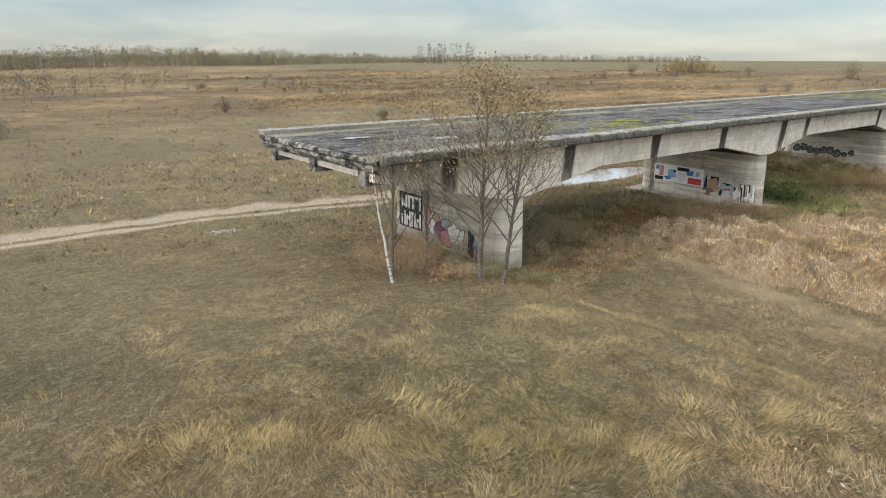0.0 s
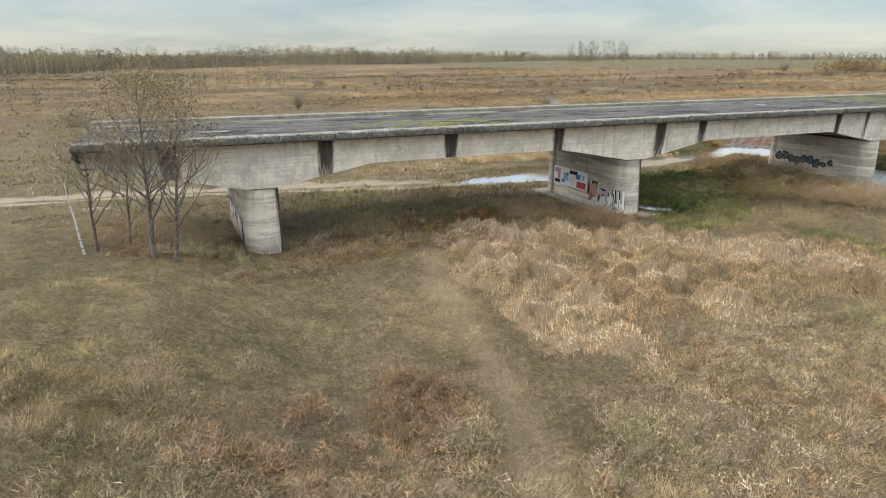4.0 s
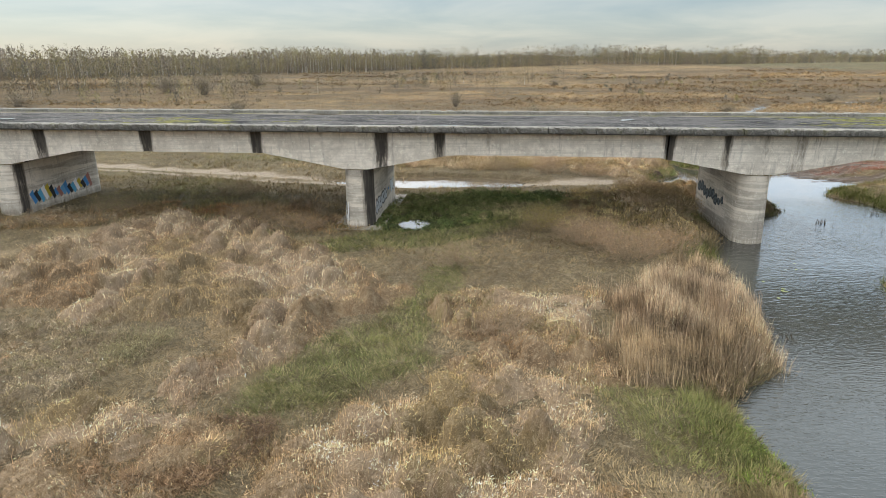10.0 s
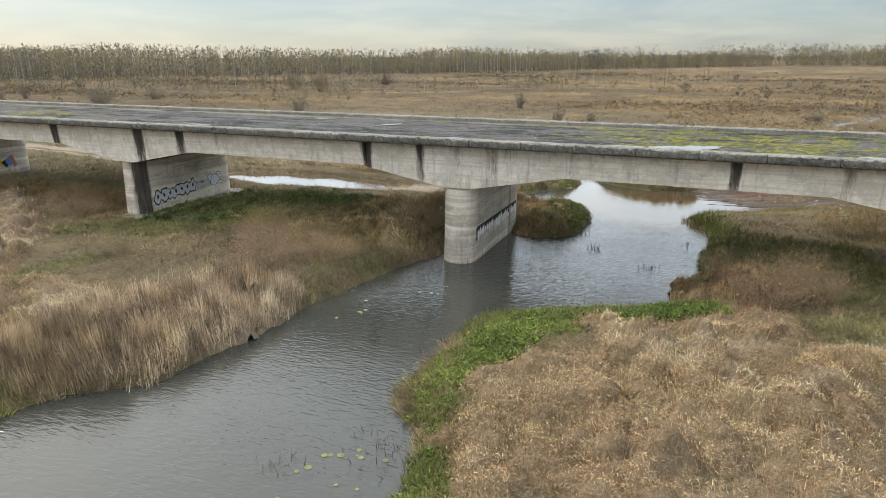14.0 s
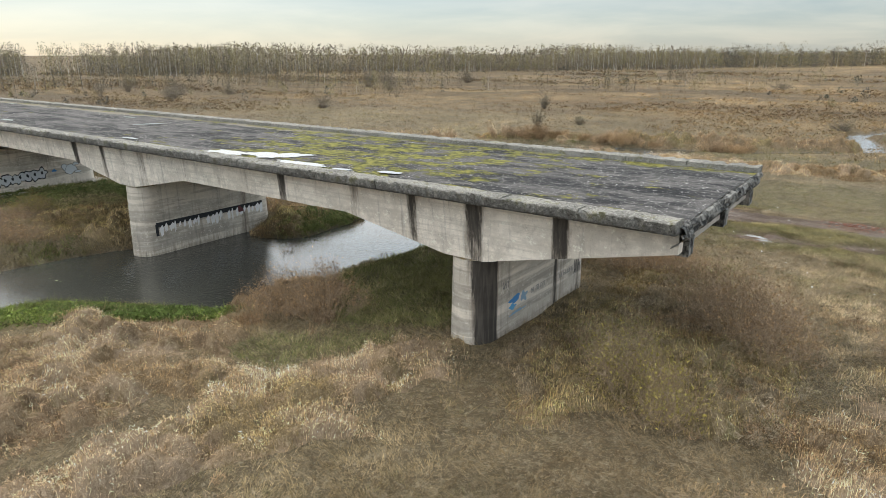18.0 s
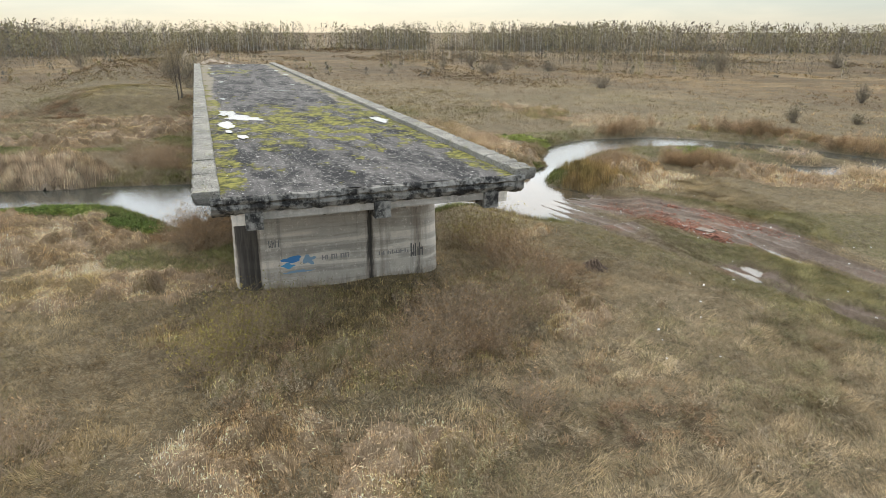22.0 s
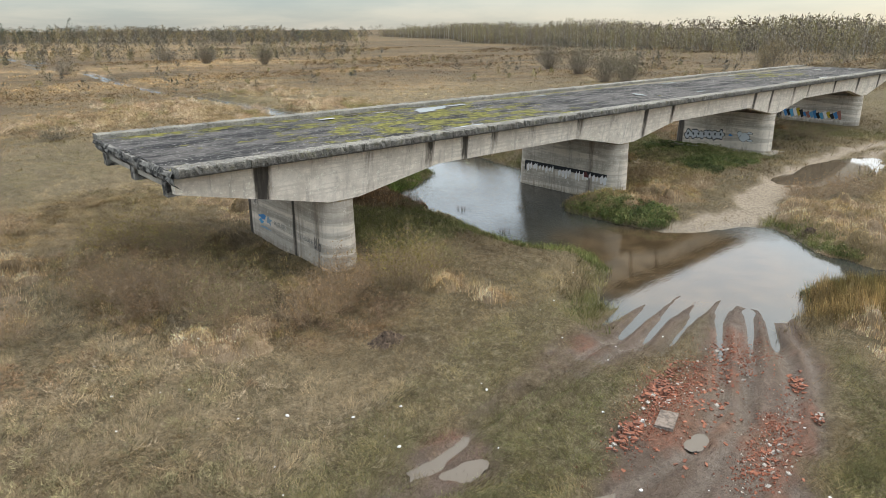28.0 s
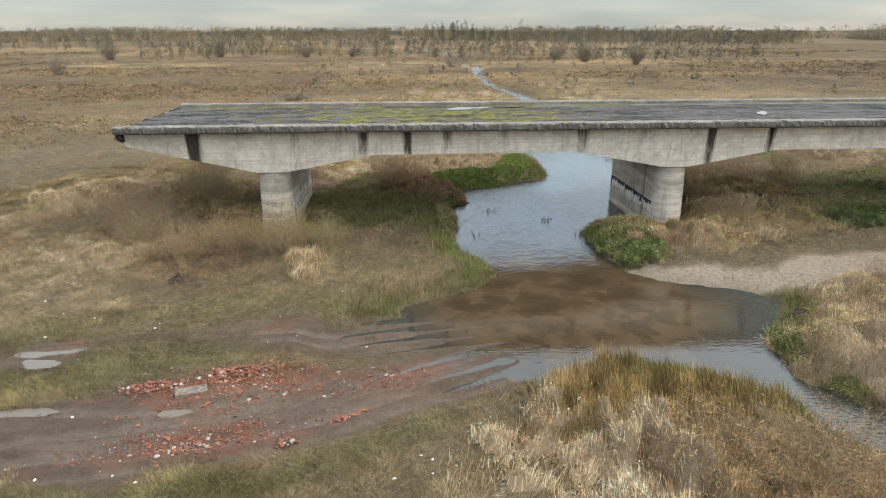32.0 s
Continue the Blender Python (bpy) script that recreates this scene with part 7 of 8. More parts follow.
AUTUMN = tuple(tuple(1.12 * v for v in c) for c in ((0.19, 0.158, 0.082), (0.225, 0.19, 0.085), (0.165, 0.132, 0.092), (0.155, 0.125, 0.095), (0.18, 0.16, 0.078), (0.145, 0.118, 0.09)))
DARK = ((0.10, 0.09, 0.07), (0.13, 0.11, 0.08), (0.17, 0.13, 0.08), (0.085, 0.085, 0.06), (0.21, 0.155, 0.07))
EDGE = [(-480, -760), (-390, -500), (-310, -400), (-249, -254), (-218, -140), (-228, -68), (-292, 0), (-322, 70), (-300, 130), (-250, 165), (-222, 210), (-190, 275), (-110, 365), (-80, 420), (-37, 505)]
woods("birch_wood", EDGE, 60, 4600, (10, 14.5), 401, AUTUMN, 0.4, "young birch wood with pale stems and thin yellow crowns", 60, 0.62, 0.17, 0.0, 0.22)
woods("birch_wood", EDGE, 160, 3400, (11.5, 14.5), 417, AUTUMN + DARK[1:3], 0.3, "deep birch wood behind the meadow's edge", 34, 1.3, 0.30, 40.0)
woods("wood_edge_scrub", EDGE, 70, 3000, (2, 6.5), 407, AUTUMN + DARK + DARK, 0.12, "brown scrub along the edge of the birch wood", 48, 0.55, 0.5)
woods("distant_wood", [(420, 1500), (0, 1250), (-300, 900), (-200, 700), (-37, 520)], 140, 2000, (8, 13), 402, AUTUMN + DARK, 0.25, "distant autumn wood along the meadow's edge", 60, 1.2, 0.36)
woods("distant_wood", [(-60, 505), (20, 560), (110, 610), (200, 600), (300, 650)], 70, 900, (10, 16), 418, DARK + AUTUMN, 0.12, "mixed autumn wood behind the northern meadow", 80, 0.85, 0.34)
woods("distant_wood", [(300, 650), (420, 760), (600, 900), (760, 960)], 60, 520, (6, 11.5), 419, DARK + AUTUMN, 0.1, "low autumn tree belt behind the field", 70, 0.95, 0.36)
woods("distant_wood", [(560, -560), (420, -640), (275, -690), (75, -700), (-130, -600), (-240, -480)], 80, 1200, (8, 13), 420, DARK + DARK + AUTUMN[:2], 0.05, "dark mixed wood closing the southern valley", 80, 1.0, 0.36)
woods("scattered_thicket", [(330, -400), (200, -390), (60, -420), (-60, -460), (-190, -450)], 140, 380, (3, 10), 421, DARK + DARK[:2] + AUTUMN[2:3], 0.03, "bare grey thicket far down the valley", 130, 0.6, 0.36)
woods("distant_wood", [(1500, 900), (1100, 1150), (700, 1350), (300, 1500)], 60, 1300, (8, 17), 403, DARK + AUTUMN[:2], 0.1, "distant dark tree line behind the field", 60, 1.3, 0.36)
woods("distant_wood", [(-480, -760), (-300, -1100), (200, -1350), (700, -1300), (1100, -1000)], 160, 2300, (8, 14), 404, DARK, 0.1, "distant dark wood across the valley", 60, 1.5, 0.42)
woods("scattered_thicket", [(-60, 190), (-140, 170), (-190, 120), (-170, 60)], 45, 260, (4, 11), 405, DARK + AUTUMN[:3], 0.04, "bare thicket in front of the birch wood", 90, 0.36, 0.34)
woods("scattered_thicket", [(-180, 10), (-170, -60), (-150, -120)], 50, 140, (3, 8), 406, DARK + AUTUMN[:3], 0.04, "bare thicket in front of the birch wood", 90, 0.36, 0.34)
woods("poplar_clump", [(500, 700), (560, 650)], 14, 34, (16, 24), 409, DARK + AUTUMN[:1], 0.1, "clump of tall bare poplars on the skyline", 90, 1.1, 0.16)
woods("poplar_clump", [(478, 830), (486, 836)], 5, 3, (20, 24), 410, DARK, 0.1, "clump of tall bare poplars on the skyline", 130, 0.9, 0.10)
woods("field_copse", [(362, 197), (348, 222)], 16, 60, (5, 8.5), 411, ((0.24, 0.17, 0.06), (0.17, 0.13, 0.06), (0.13, 0.10, 0.06)), 0.1, "small orange-brown copse in the field", 90, 0.7, 0.4)
woods("pine_clump", [(-60, -640), (-20, -660), (10, -850)], 25, 60, (12, 18), 412, ((0.035, 0.05, 0.03), (0.045, 0.055, 0.03)), 0.0, "dark pine clump on the far side of the valley", 90, 1.0, 0.2)
woods("scattered_thicket", [(170, -240), (90, -270), (0, -240), (-60, -190)], 110, 330, (2.5, 9), 413, DARK + DARK + AUTUMN[:2], 0.05, "bare thicket across the southern meadow", 130, 0.5, 0.35)

woods("scattered_thicket", [(10, 300), (-40, 165), (-90, 150), (-150, 160)], 60, 240, (4, 10), 414, DARK + AUTUMN[:3], 0.04, "bare grey thicket at the back of the meadow", 110, 0.32, 0.36)
woods("meadow_scrub", [(-120, 110), (-150, 40), (-140, -60), (-100, -140), (-20, -200), (80, -230)], 130, 230, (1.2, 3.2), 415, DARK + AUTUMN[:2], 0.0, "low bare scrub dotted about the meadow", 50, 0.42, 0.5)
woods("meadow_scrub", [(330, 150), (220, 240), (120, 300), (20, 330)], 160, 130, (1.2, 3.4), 416, DARK + AUTUMN[:2], 0.0, "low bare scrub dotted about the meadow", 50, 0.5, 0.5)

# ---------------- graffiti: flat paint on the pier faces ----------------
PAINT = {}


def paint(rgb):
    key = tuple(rgb)
    if key not in PAINT:
        m = Nodes("spray_paint", 0.75, 0.25)
        n = m.noise(7, 5, 0.7)
        PAINT[key] = m.color(m.mix(m.math("MULTIPLY", m.step(n, 0.52, 0.72), 0.55), rgb, tuple(c * 0.55 + 0.09 for c in rgb)))
    return PAINT[key]


WHITE, BLACK, PINK, RED, BLUE, TEAL, PURPLE, PEACH, GREY, GOLD = (0.72, 0.70, 0.68), (0.02, 0.02, 0.022), (0.50, 0.22, 0.24), (0.48, 0.06, 0.06), (0.06, 0.20, 0.42), (0.10, 0.26, 0.30), (0.22, 0.07, 0.16), (0.42, 0.25, 0.17), (0.34, 0.36, 0.38), (0.45, 0.33, 0.03)


def skin(i, y, z, east, lift):
    t2 = 0.98 * (1 + 0.011 * (4.02 - z)) + lift
    h2 = 5.12 - 0.98 + 0.02 * (4.02 - z)
    dx = t2
    if abs(y) > h2:
        dx = math.sqrt(max(0.0, t2 * t2 - (abs(y) - h2) ** 2))
    return (PIERS[i] + (dx if east else -dx), y, z)


def patch(i, east, outline, rgb, lift=0.006, name="graffiti"):
    """One painted shape on a pier: outline in (y, z) along the face."""
    bm = bmesh.new()
    vs = [bm.verts.new(skin(i, y, z, east, lift)) for y, z in outline]
    f = bm.faces.new(vs)
    bmesh.ops.triangulate(bm, faces=[f])
    return part(name, bm, paint(rgb), PIER_OBS[i])


def rect(y0, y1, z0, z1, slant=0.0):
    return [(y0, z0), (y1, z0 + slant), (y1, z1 + slant), (y0, z1)]


def lump(cy, cz, ry, rz, seed, n=18, rough=0.22):
    r = random.Random(seed)
    ks = [(r.uniform(0, rough), k, r.uniform(0, 6.3)) for k in (2, 3, 4, 5)]
    out = []
    for j in range(n):
        a = math.tau * j / n
        k = 1 + sum(w * math.sin(m * a + p) for w, m, p in ks)
        out.append((cy + ry * k * math.cos(a), cz + rz * k * math.sin(a)))
    return out


def bars(i, east, y0, y1, z0, z1, n, rgb, seed, lift, lean=0.0, back=None):
    """A row of unreadable strokes: thick upright and cross bars of one colour."""
    r = random.Random(seed)
    step = (y1 - y0) / n
    for j in range(n):
        a = y0 + j * step
        w = step * 0.30
        jig = lambda: r.uniform(-0.05, 0.05) * abs(z1 - z0)
        if back:
            patch(i, east, [(a - step * 0.05, z0 - 0.05), (a + step * 0.98, z0 - 0.05 + jig()), (a + step * 0.98 + lean, z1 + 0.06), (a + lean - step * 0.05, z1 + 0.04 + jig())], back, lift - 0.003)
        patch(i, east, [(a, z0 + jig()), (a + w, z0 + jig()), (a + w + lean, z1 + jig()), (a + lean, z1 + jig())], rgb, lift)
        if r.random() < 0.8:
            zz = z0 + (z1 - z0) * r.choice((0.1, 0.45, 0.8))
            patch(i, east, [(a + w, zz), (a + step * 0.9, zz + jig()), (a + step * 0.9, zz + (z1 - z0) * 0.2), (a + w, zz + (z1 - z0) * 0.2)], rgb, lift + 0.001)
        if r.random() < 0.7:
            b = a + step * 0.6
            patch(i, east, [(b, z0 + jig()), (b + w * 0.9, z0 + jig()), (b + w * 0.9 + lean, z0 + (z1 - z0) * r.uniform(0.5, 1)), (b + lean, z0 + (z1 - z0) * r.uniform(0.5, 1))], rgb, lift + 0.002)


# first pier, west face: black panel with white blocks, then coloured shapes
patch(0, False, rect(1.75, 4.15, 1.0, 3.15), BLACK, 0.006)
bars(0, False, 1.9, 4.0, 2.2, 3.0, 3, WHITE, 11, 0.012)
bars(0, False, 1.9, 4.0, 1.1, 2.0, 4, WHITE, 12, 0.012)
for k, (cy, cz, ry, rz, col) in enumerate(((1.2, 2.0, 0.35, 0.55, PINK), (0.75, 1.7, 0.3, 0.7, WHITE), (0.4, 2.1, 0.3, 0.35, PEACH), (0.0, 1.35, 0.5, 0.5, PURPLE), (-0.6, 1.1, 0.6, 0.4, PINK), (-0.5, 1.9, 0.4, 0.3, GREY), (-1.3, 1.5, 0.5, 0.6, WHITE), (-1.9, 1.3, 0.3, 0.5, WHITE))):
    patch(0, False, lump(cy, cz, ry + 0.05, rz + 0.05, 20 + k), BLACK, 0.006 + 0.004 * k)
    patch(0, False, lump(cy, cz, ry, rz, 20 + k), col, 0.008 + 0.004 * k)
for k, (cy, cz, ry, rz, col) in enumerate(((-2.7, 1.2, 0.3, 0.75, BLACK), (-3.2, 1.35, 0.3, 0.3, GREY), (-3.3, 1.1, 0.42, 0.14, BLUE), (-3.25, 0.75, 0.14, 0.35, PURPLE))):
    patch(0, False, lump(cy, cz, ry, rz, 40 + k), col, 0.007 + 0.003 * k)
# first pier, east face: slanted spikes of colour
for k in range(17):
    r = random.Random(80 + k)
    y = -3.9 + k * 0.42
    col = (BLUE, BLACK, (0.10, 0.33, 0.50), WHITE, GOLD, BLACK, BLUE, (0.30, 0.13, 0.10), (0.12, 0.30, 0.48))[k % 9]
    z0, z1 = 0.75 + r.uniform(0, 0.3), 1.75 + r.uniform(-0.1, 0.45)
    patch(0, True, [(y + 0.35, z0), (y + 0.62, z0 + 0.2), (y + 0.3, z1), (y - 0.1, z1 - 0.25)], col, 0.006 + 0.003 * (k % 3))
# second pier, west face: framed picture, figures as plain shapes, white strokes
patch(1, False, rect(-0.9, 3.65, 1.08, 2.48), WHITE, 0.006)
for k, (y0, y1, z0, z1, col) in enumerate(((2.75, 3.55, 1.15, 1.45, BLACK), (2.75, 3.15, 1.5, 2.35, PINK), (3.2, 3.5, 2.0, 2.35, BLUE), (-0.75, 0.45, 1.15, 1.65, RED), (0.0, 0.6, 1.8, 2.2, BLUE), (0.4, 1.5, 2.1, 2.38, BLACK), (1.6, 2.3, 1.9, 2.1, BLACK))):
    patch(1, False, rect(y0, y1, z0, z1), col, 0.010)
for k, (cy, cz, ry, rz, col) in enumerate(((2.0, 1.75, 0.35, 0.4, (0.25, 0.38, 0.52)), (1.1, 1.6, 0.4, 0.42, (0.62, 0.60, 0.60)), (-0.35, 2.0, 0.2, 0.2, GREY), (2.3, 1.4, 0.3, 0.15, BLUE))):
    patch(1, False, lump(cy, cz, ry, rz, 120 + k), col, 0.013)
patch(1, False, [(-1.15, 2.3), (-1.3, 1.2), (-1.0, 0.8), (-1.0, 1.5)], BLACK, 0.007)
patch(1, False, rect(-2.2, -1.5, 1.2, 2.05), BLACK, 0.006)
patch(1, False, lump(-1.75, 1.35, 0.5, 0.55, 131), PEACH, 0.010)
patch(1, False, lump(-1.45, 0.85, 0.3, 0.35, 132), (0.22, 0.13, 0.09), 0.013)
patch(1, False, lump(-2.95, 1.15, 0.62, 0.58, 133), BLACK, 0.006)
patch(1, False, lump(-2.95, 1.2, 0.52, 0.45, 134), GREY, 0.010)
patch(1, False, lump(-2.95, 0.75, 0.42, 0.32, 135), (0.55, 0.54, 0.5), 0.013)
patch(1, False, rect(-3.2, -2.7, 1.12, 1.25), RED, 0.016)
patch(1, False, lump(-3.75, 0.95, 0.3, 0.4, 136), WHITE, 0.010)
bars(1, False, -5.0, -4.0, 0.45, 1.75, 3, WHITE, 140, 0.012, 0.05, BLACK)
# second pier, east face: silver rounded strokes and a pale round figure
for k in range(7):
    patch(1, True, lump(-3.5 + 0.62 * k, 1.15 + 0.05 * k, 0.46, 0.52, 150 + k), BLACK, 0.006 + 0.001 * k)
for k in range(7):
    patch(1, True, lump(-3.5 + 0.62 * k, 1.15 + 0.05 * k, 0.37, 0.42, 150 + k), (0.46, 0.47, 0.48), 0.014 + 0.001 * k)
    patch(1, True, lump(-3.5 + 0.62 * k, 1.2 + 0.05 * k, 0.10, 0.16, 170 + k), BLACK, 0.022)
for k, (cy, cz, ry, rz) in enumerate(((2.3, 1.75, 0.3, 0.28), (2.8, 1.5, 0.48, 0.48), (3.3, 1.95, 0.25, 0.12), (3.4, 1.2, 0.3, 0.1))):
    patch(1, True, lump(cy, cz, ry + 0.04, rz + 0.04, 180 + k), BLACK, 0.006 + 0.003 * k)
    patch(1, True, lump(cy, cz, ry, rz, 180 + k), (0.50, 0.53, 0.54), 0.008 + 0.003 * k)
patch(1, True, lump(1.3, 1.55, 0.2, 0.12, 186), BLUE, 0.008)
# third pier, west face: dark scrolls
for k in range(9):
    r = random.Random(200 + k)
    cy, cz = 3.6 - 0.68 * k, 1.72 + 0.16 * math.sin(k * 1.7) - 0.02 * k
    rr = 0.42 if k < 7 else 0.3
    patch(2, False, lump(cy, cz, rr, rr * 0.95, 210 + k, 20, 0.12), (0.035, 0.045, 0.05), 0.006 + 0.002 * (k % 3))
    patch(2, False, lump(cy, cz, rr * 0.6, rr * 0.55, 230 + k, 16, 0.15), (0.13, 0.145, 0.15), 0.013)
    patch(2, False, lump(cy + 0.05, cz, rr * 0.28, rr * 0.3, 250 + k, 12, 0.1), (0.03, 0.04, 0.045), 0.016)
# third pier, east face: white strokes dripping below a black band
patch(2, True, rect(-4.2, 4.25, 1.30, 1.62), BLACK, 0.006)
patch(2, True, rect(-4.25, -4.05, 0.75, 1.5), BLACK, 0.006)
for k in range(24):
    r = random.Random(300 + k)
    y = -4.0 + k * 0.345
    w = r.uniform(0.16, 0.42)
    if k in (9, 14):
        continue
    z1 = r.uniform(1.36, 1.56)
    z0 = r.uniform(0.62, 1.1)
    patch(2, True, [(y, z1 - 0.25), (y + w * 0.3, z0), (y + w * 0.55, z0 + r.uniform(0, 0.35)), (y + w * 0.8, z0 + 0.1), (y + w, z1 - 0.2), (y + w * 0.7, z1)], WHITE, 0.010 + 0.002 * (k % 3))
patch(2, True, lump(2.3, 1.3, 0.25, 0.2, 330), (0.10, 0.03, 0.03), 0.018)
# fourth pier: blue scribble, pale scratches, white marks on the west face
patch(3, True, lump(-2.55, 1.75, 0.42, 0.18, 340, 20, 0.35), BLUE, 0.007)
patch(3, True, lump(-2.75, 1.45, 0.3, 0.12, 341, 20, 0.35), (0.09, 0.30, 0.5), 0.009)
patch(3, True, lump(-1.75, 1.65, 0.3, 0.22, 342, 20, 0.4), (0.22, 0.32, 0.40), 0.007)
patch(3, True, lump(-2.3, 1.1, 0.7, 0.06, 343, 20, 0.3), (0.20, 0.30, 0.38), 0.007)
bars(3, True, -1.1, 0.3, 1.55, 1.8, 6, (0.24, 0.22, 0.20), 350, 0.007)
bars(3, True, 1.8, 3.4, 1.45, 1.66, 7, (0.22, 0.20, 0.18), 351, 0.007)
bars(3, True, -3.6, -3.0, 2.45, 2.8, 4, (0.16, 0.15, 0.14), 352, 0.007)
bars(3, True, 3.5, 4.2, 1.2, 1.9, 3, (0.10, 0.09, 0.08), 353, 0.007)
for k in range(6):
    r = random.Random(360 + k)
    patch(3, False, lump(3.9 - 0.9 * k, 1.6 + r.uniform(-0.15, 0.2), 0.42, 0.36, 361 + k, 18, 0.4), (0.60, 0.59, 0.57), 0.007 + 0.002 * k)
    patch(3, False, lump(3.9 - 0.9 * k, 1.6, 0.14, 0.16, 371 + k, 12, 0.2), BLACK, 0.021)

# ---------------- brick rubble, stones and litter ----------------
def brick_mesh(name, lx, ly, lz, seed, mat):
    r = random.Random(seed)
    bm = bmesh.new()
    vs = box(bm, -lx / 2, lx / 2, -ly / 2, ly / 2, -lz / 2, lz / 2)
    for v in vs:
        v.co += Vector((r.uniform(-0.012, 0.012), r.uniform(-0.01, 0.01), r.uniform(-0.008, 0.008)))
    bmesh.ops.bevel(bm, geom=list(bm.edges), offset=0.008, segments=1)
    me = bpy.data.meshes.new(name)
    bm.to_mesh(me)
    bm.free()
    me.materials.append(mat)
    return me


m = Nodes("old_red_brick", 0.92, 0.2)
c = m.mix(m.rand(), (0.19, 0.068, 0.042), (0.36, 0.140, 0.082))
c = m.mix(m.math("MULTIPLY", m.step(m.noise(9, 4), 0.45, 0.62), 0.8), c, (0.15, 0.105, 0.085))
m.bump(m.noise(40, 4), 0.4, 0.01)
c = m.mix(m.math("MULTIPLY", m.step(m.noise(3.5, 5, 0.7), 0.36, 0.62), 0.6), c, (0.085, 0.058, 0.045))
MAT_BRICK = m.color(c)
MAT_STONE = plain("pale_mortar_stone", (0.36, 0.33, 0.29), 0.92, 0.3, 9)
MAT_LITTER = plain("white_scrap", (0.72, 0.71, 0.69), 0.7, 0.12, 20)
BRICKS = [brick_mesh("brick", 0.25, 0.12, 0.065, 1, MAT_BRICK), brick_mesh("brick", 0.15, 0.12, 0.065, 2, MAT_BRICK), brick_mesh("brick", 0.11, 0.09, 0.06, 3, MAT_BRICK), brick_mesh("brick", 0.19, 0.12, 0.07, 4, MAT_BRICK)]
STONES = [brick_mesh("stone", 0.16, 0.12, 0.08, 5, MAT_STONE), brick_mesh("stone", 0.10, 0.08, 0.06, 6, MAT_STONE)]
r = random.Random(77)


def heap(name, cx, cy, rx, ry, turn, height, count, label, kinds, pale=0.06, piece="brick"):
    thing = new(name)
    thing.location = (cx, cy, gz(cx, cy))
    tagged(thing, label, "rubble")
    c, s = math.cos(radians(turn)), math.sin(radians(turn))
    for _ in range(count):
        u, v = r.gauss(0, 0.42) * rx, r.gauss(0, 0.42) * ry
        x, y = cx + u * c - v * s, cy + u * s + v * c
        q = (u / rx) ** 2 + (v / ry) ** 2
        lift = height * math.exp(-2.2 * q) * r.random()
        me = r.choice(STONES) if r.random() < pale else r.choice(kinds)
        ob = new("stone" if me in STONES else piece, me)
        ob.parent = thing
        ob.matrix_basis = pose(x - cx, y - cy, gz(x, y) - thing.location.z + 0.002 + lift, r.uniform(-25, 25), r.uniform(-25, 25), r.uniform(0, 360)) @ Matrix.Diagonal((*[r.uniform(0.6, 1.0)] * 3, 1))
    return thing


heap("brick_heap", 74.3, 23.4, 1.2, 0.45, 8, 0.20, 130, "heap of broken red bricks in the muddy track", BRICKS)
heap("brick_heap", 71.4, 22.7, 1.8, 0.55, 14, 0.18, 190, "heap of broken red bricks in the muddy track", BRICKS)
heap("brick_heap", 67.2, 25.8, 0.9, 0.3, 30, 0.12, 46, "small heap of broken red bricks beside the track", BRICKS)
heap("brick_heap", 69.0, 27.2, 0.4, 0.25, 20, 0.10, 22, "small heap of red and pale rubble beside the track", BRICKS, 0.4)
heap("brick_scatter", 71.0, 24.2, 4.4, 1.4, 14, 0.0, 150, "scattered red brick pieces pressed into the mud", BRICKS[1:3], 0.12)
heap("brick_scatter", 72.0, 27.0, 3.8, 0.9, 14, 0.0, 90, "scattered red brick pieces pressed into the mud", BRICKS[1:3], 0.12)
heap("brick_scatter", 66.0, 22.5, 1.8, 0.8, 20, 0.0, 60, "scattered red brick pieces pressed into the mud", BRICKS[1:3], 0.2)
heap("brick_scatter", 84.8, 27.4, 2.4, 0.8, 0, 0.0, 110, "scattered red brick pieces in the worn turf", BRICKS[1:3], 0.15)


def chips(cx, cy, rx, ry, turn, count, seed, label):
    """Small broken pieces of brick and mortar trodden into the mud."""
    q = np.random.default_rng(seed)
    u, v = q.normal(0, 0.45, count) * rx, q.normal(0, 0.45, count) * ry
    c, s = math.cos(radians(turn)), math.sin(radians(turn))
    x, y = cx + u * c - v * s, cy + u * s + v * c
    z = sheet_z(x, y)
    corner = np.array(((1, 1, -1), (1, -1, 1), (-1, 1, 1), (-1, -1, -1)), float)
    size = q.uniform(0.010, 0.032, (count, 1, 1)) * q.uniform(0.5, 1.3, (count, 4, 1))
    spin = q.normal(0, 1, (count, 3, 3))
    verts = np.einsum("kj,njm->nkm", corner, np.linalg.qr(spin)[0]) * size + np.stack([x, y, z + 0.012], 1)[:, None, :]
    tri = (np.arange(count)[:, None, None] * 4 + np.array(((0, 1, 2), (0, 3, 1), (0, 2, 3), (1, 3, 2)))).reshape(-1, 3)
    me = mesh_from("brick_chips", verts.reshape(-1, 3), tri, False, 3)
    pale = q.random((count, 1)) < 0.14
    rgb = np.where(pale, np.array((0.42, 0.38, 0.33)), np.array((0.25, 0.092, 0.056))) * q.uniform(0.5, 1.4, (count, 1))
    tint(me, "cover", np.repeat(rgb, 4, axis=0))
    return tagged(part("brick_chips", me, MAT_GRASS), label, "rubble", kind="stuff")


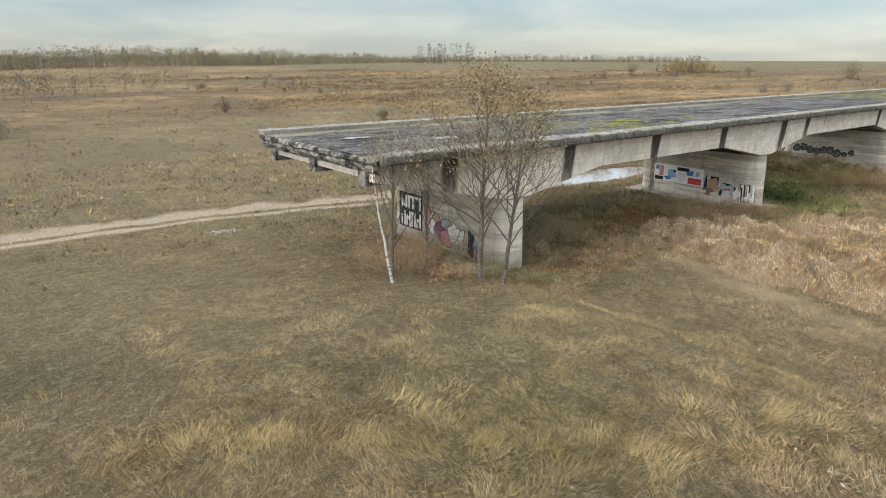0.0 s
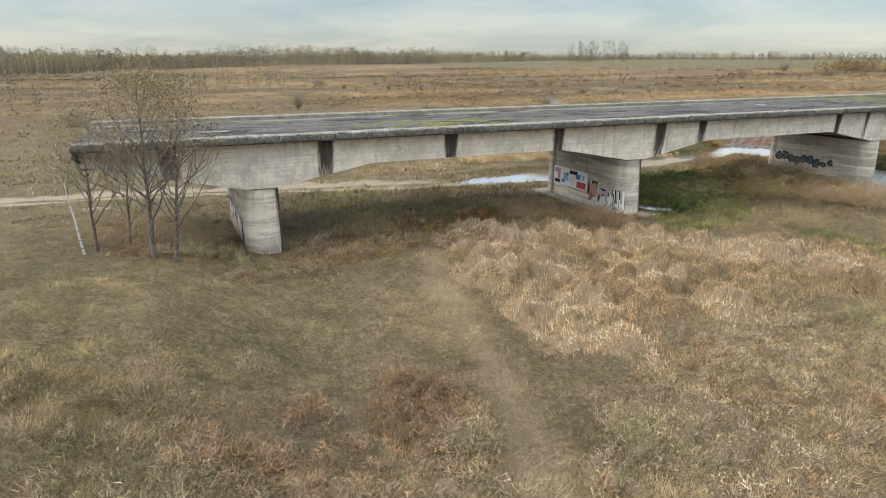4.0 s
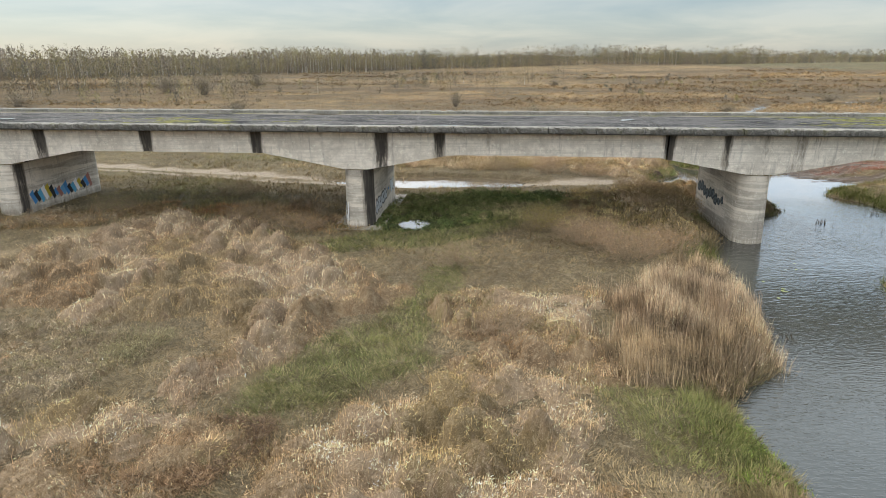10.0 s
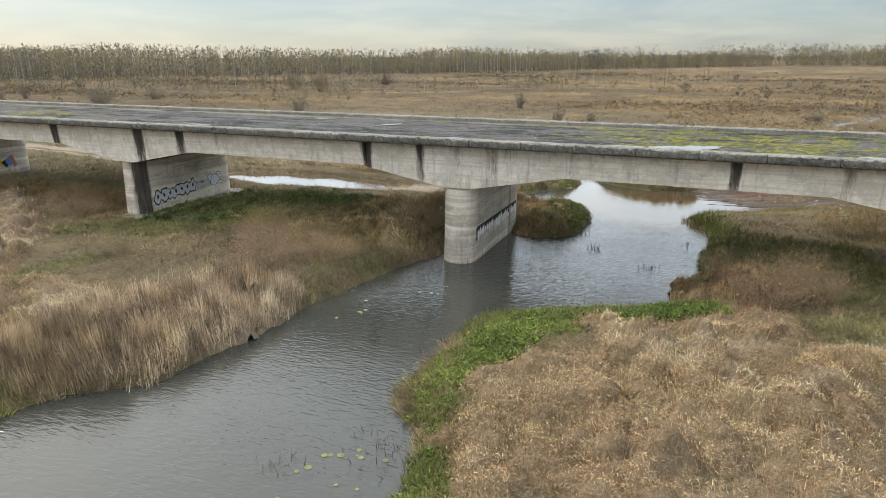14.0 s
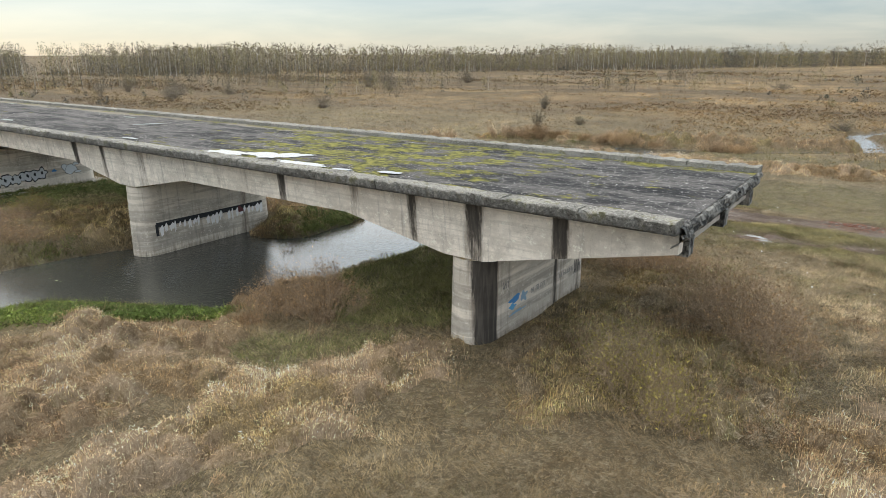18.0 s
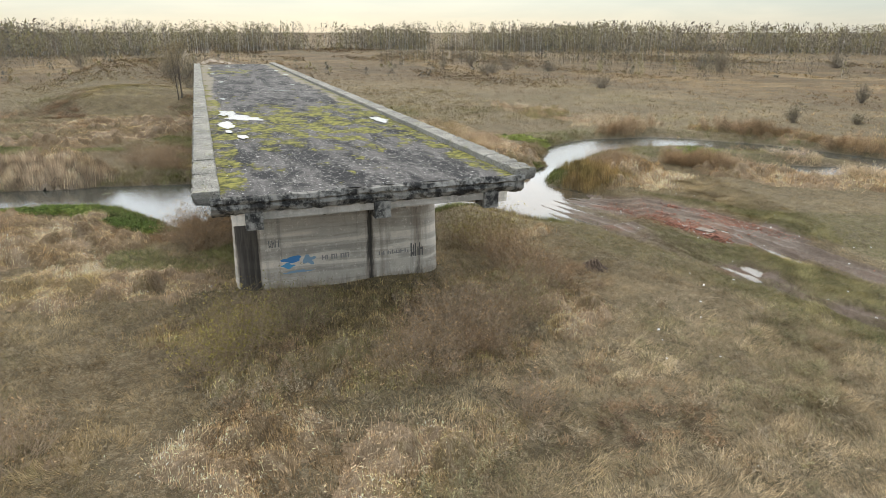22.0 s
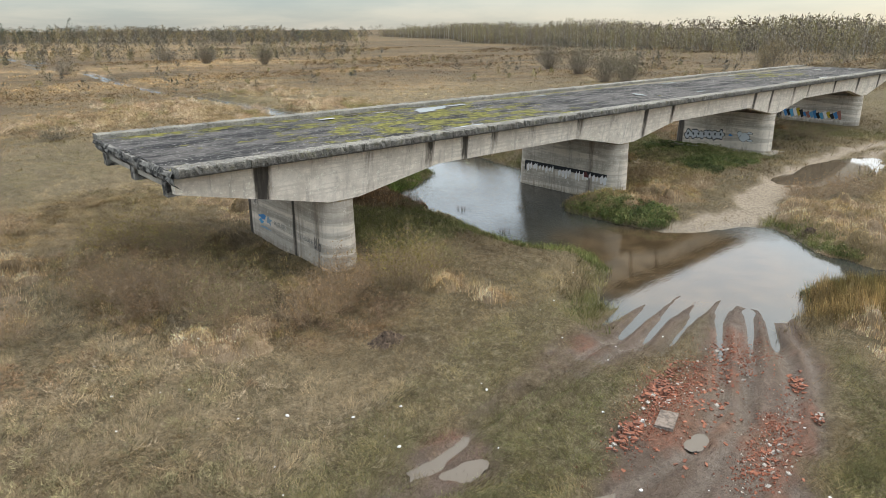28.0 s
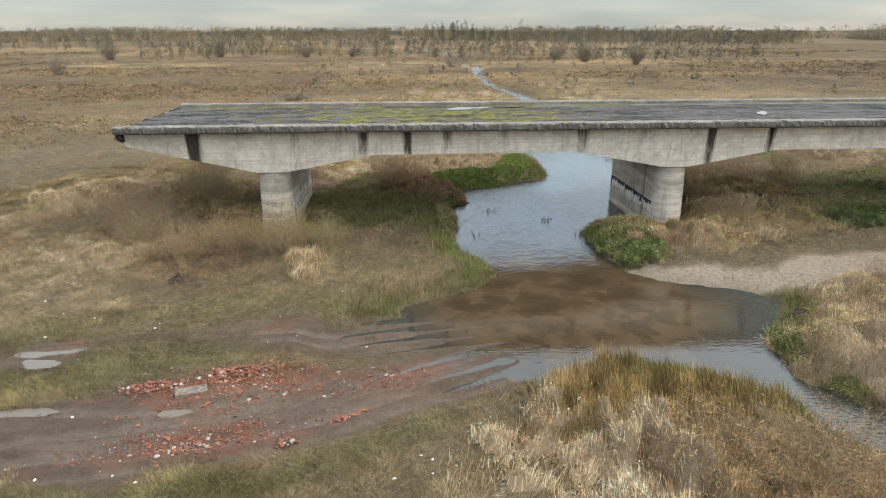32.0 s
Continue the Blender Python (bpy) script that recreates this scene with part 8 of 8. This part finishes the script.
chips(71.4, 23.0, 4.2, 1.0, 12, 2200, 61, "small chips of red brick trodden into the mud")
chips(72.0, 26.8, 4.4, 0.8, 12, 1100, 62, "small chips of red brick trodden into the mud")
chips(66.2, 23.4, 2.6, 1.3, 20, 700, 63, "small chips of red brick trodden into the mud")
chips(85.0, 27.4, 2.6, 0.8, 0, 600, 64, "small chips of red brick in the worn turf")
heap("stone_heap", -14.4, 11.2, 1.5, 0.7, 0, 0.15, 60, "heap of pale rubble stones in the meadow", STONES, 1.0, "stone")
bm = bmesh.new()
box(bm, -0.55, 0.55, -0.3, 0.3, -0.06, 0.05)
bmesh.ops.bevel(bm, geom=list(bm.edges), offset=0.025, segments=1)
slab = part("concrete_slab", bm, plain("muddy_concrete", (0.165, 0.132, 0.108), 0.95, 0.4, 7))
slab.matrix_basis = pose(72.9, 23.9, gz(72.9, 23.9) + 0.03, 3, -2, 20)
tagged(slab, "flat muddy concrete slab among the bricks", "slab")

bm = bmesh.new()
pts = [(0.11, 0.0), (0.05, 0.07), (-0.04, 0.06), (-0.1, 0.01), (-0.03, -0.06), (0.06, -0.05)]
lo = [bm.verts.new((x, y, 0.0)) for x, y in pts]
hi = [bm.verts.new((x * 0.85, y * 0.85, 0.02 + 0.015 * (k % 2))) for k, (x, y) in enumerate(pts)]
bm.faces.new(hi)
for k in range(6):
    bm.faces.new((lo[k], lo[(k + 1) % 6], hi[(k + 1) % 6], hi[k]))
scrap_mesh = bpy.data.meshes.new("litter")
bm.to_mesh(scrap_mesh)
bm.free()
scrap_mesh.materials.append(MAT_LITTER)
for k in range(70):
    x, y = (r.uniform(63, 86), r.uniform(13, 32)) if k < 52 else (r.uniform(82, 94), r.uniform(8, 26))
    if abs(x - 70) < 1.5 and y < 14:
        continue
    zz = gz(x, y)
    if zz < WATER + 0.1:
        continue
    ob = new("litter", scrap_mesh)
    ob.matrix_basis = pose(x, y, zz + 0.03, r.uniform(-20, 20), r.uniform(-20, 20), r.uniform(0, 360)) @ Matrix.Diagonal((*[r.uniform(0.3, 0.8)] * 3, 1))
    tagged(ob, "scrap of white litter on the ground", "litter", "litter beside the track")


def soil_mound(x, y, rx, ry, h, seed, label):
    rng = np.random.default_rng(seed)
    u, v = np.meshgrid(np.linspace(-1.2, 1.2, 30), np.linspace(-1.2, 1.2, 30))
    X, Y = x + u * rx, y + v * ry
    Z = ground_z(X, Y) - 0.05 + h * np.exp(-2.4 * (u * u + v * v)) * (0.25 + 1.5 * rng.random(u.shape))
    i = np.arange(900).reshape(30, 30)
    q = np.stack([i[:-1, :-1], i[:-1, 1:], i[1:, 1:], i[1:, :-1]], -1).reshape(-1, 4)
    me = mesh_from("soil_mound", np.stack([X, Y, Z], -1).reshape(-1, 3), q, False, 4)
    return tagged(part("soil_mound", me, MAT_SOIL), label, "mound")


MAT_SOIL = plain("dark_soil", (0.072, 0.05, 0.034), 0.98, 0.6, 9)
soil_mound(76.6, 13.2, 1.0, 0.6, 0.35, 1, "low heap of dark dug soil in the grass")
soil_mound(47.0, 18.6, 0.8, 0.6, 0.35, 2, "dark clod of earth on the river bank")

# reed stubs and lily pads in the water
rng = np.random.default_rng(55)
spots = [(52.3, -24.0, 0.5), (53.2, -24.5, 0.4), (50.2, -26.0, 0.35), (58.6, -1.5, 0.3), (55.0, 1.0, 0.25), (61.2, -5.0, 0.5), (60.6, 4.4, 0.4), (53.4, 5.0, 0.4), (57.6, 22.8, 0.4), (43.6, -20.6, 0.4)]
roots, cols = [], []
for sx, sy, sr in spots:
    k = 26
    roots.append(np.stack([sx + rng.normal(0, sr, k), sy + rng.normal(0, sr, k), np.full(k, WATER - 0.02)], 1))
roots = np.concatenate(roots)
n = len(roots)
th = rng.random(n) * math.tau
me = blades("reed_stubs", roots, np.stack([np.cos(th), np.sin(th)], 1), rng.uniform(0.1, 0.7, n), rng.uniform(0.25, 0.6, n), np.full(n, 0.03), np.array((0.13, 0.095, 0.06)) * rng.uniform(0.6, 1.4, (n, 1)), rng)
tagged(part("reed_stubs", me, MAT_GRASS), "broken brown reed stubs standing in the water", "reeds", kind="stuff")
MAT_LILY = plain("lily_leaf", (0.15, 0.165, 0.06), 0.5, 0.3, 4)
bm = bmesh.new()
for _ in range(26):
    bx, by = random.Random(_).choice(((50.6, -19.0), (51.8, -25.0), (52.4, -25.6), (46.6, -14.0), (48.2, -10.0), (53.0, -20.6)))
    cx, cy, rad = bx + rng.normal(0, 0.6), by + rng.normal(0, 0.6), rng.uniform(0.05, 0.13)
    ring = [bm.verts.new((cx + rad * math.cos(a), cy + rad * math.sin(a), WATER + 0.012)) for a in np.linspace(0.3, 6.0, 9)]
    bm.faces.new(ring)
tagged(part("lily_pads", bm, MAT_LILY), "small floating lily leaves on the river", "water plants", kind="stuff")
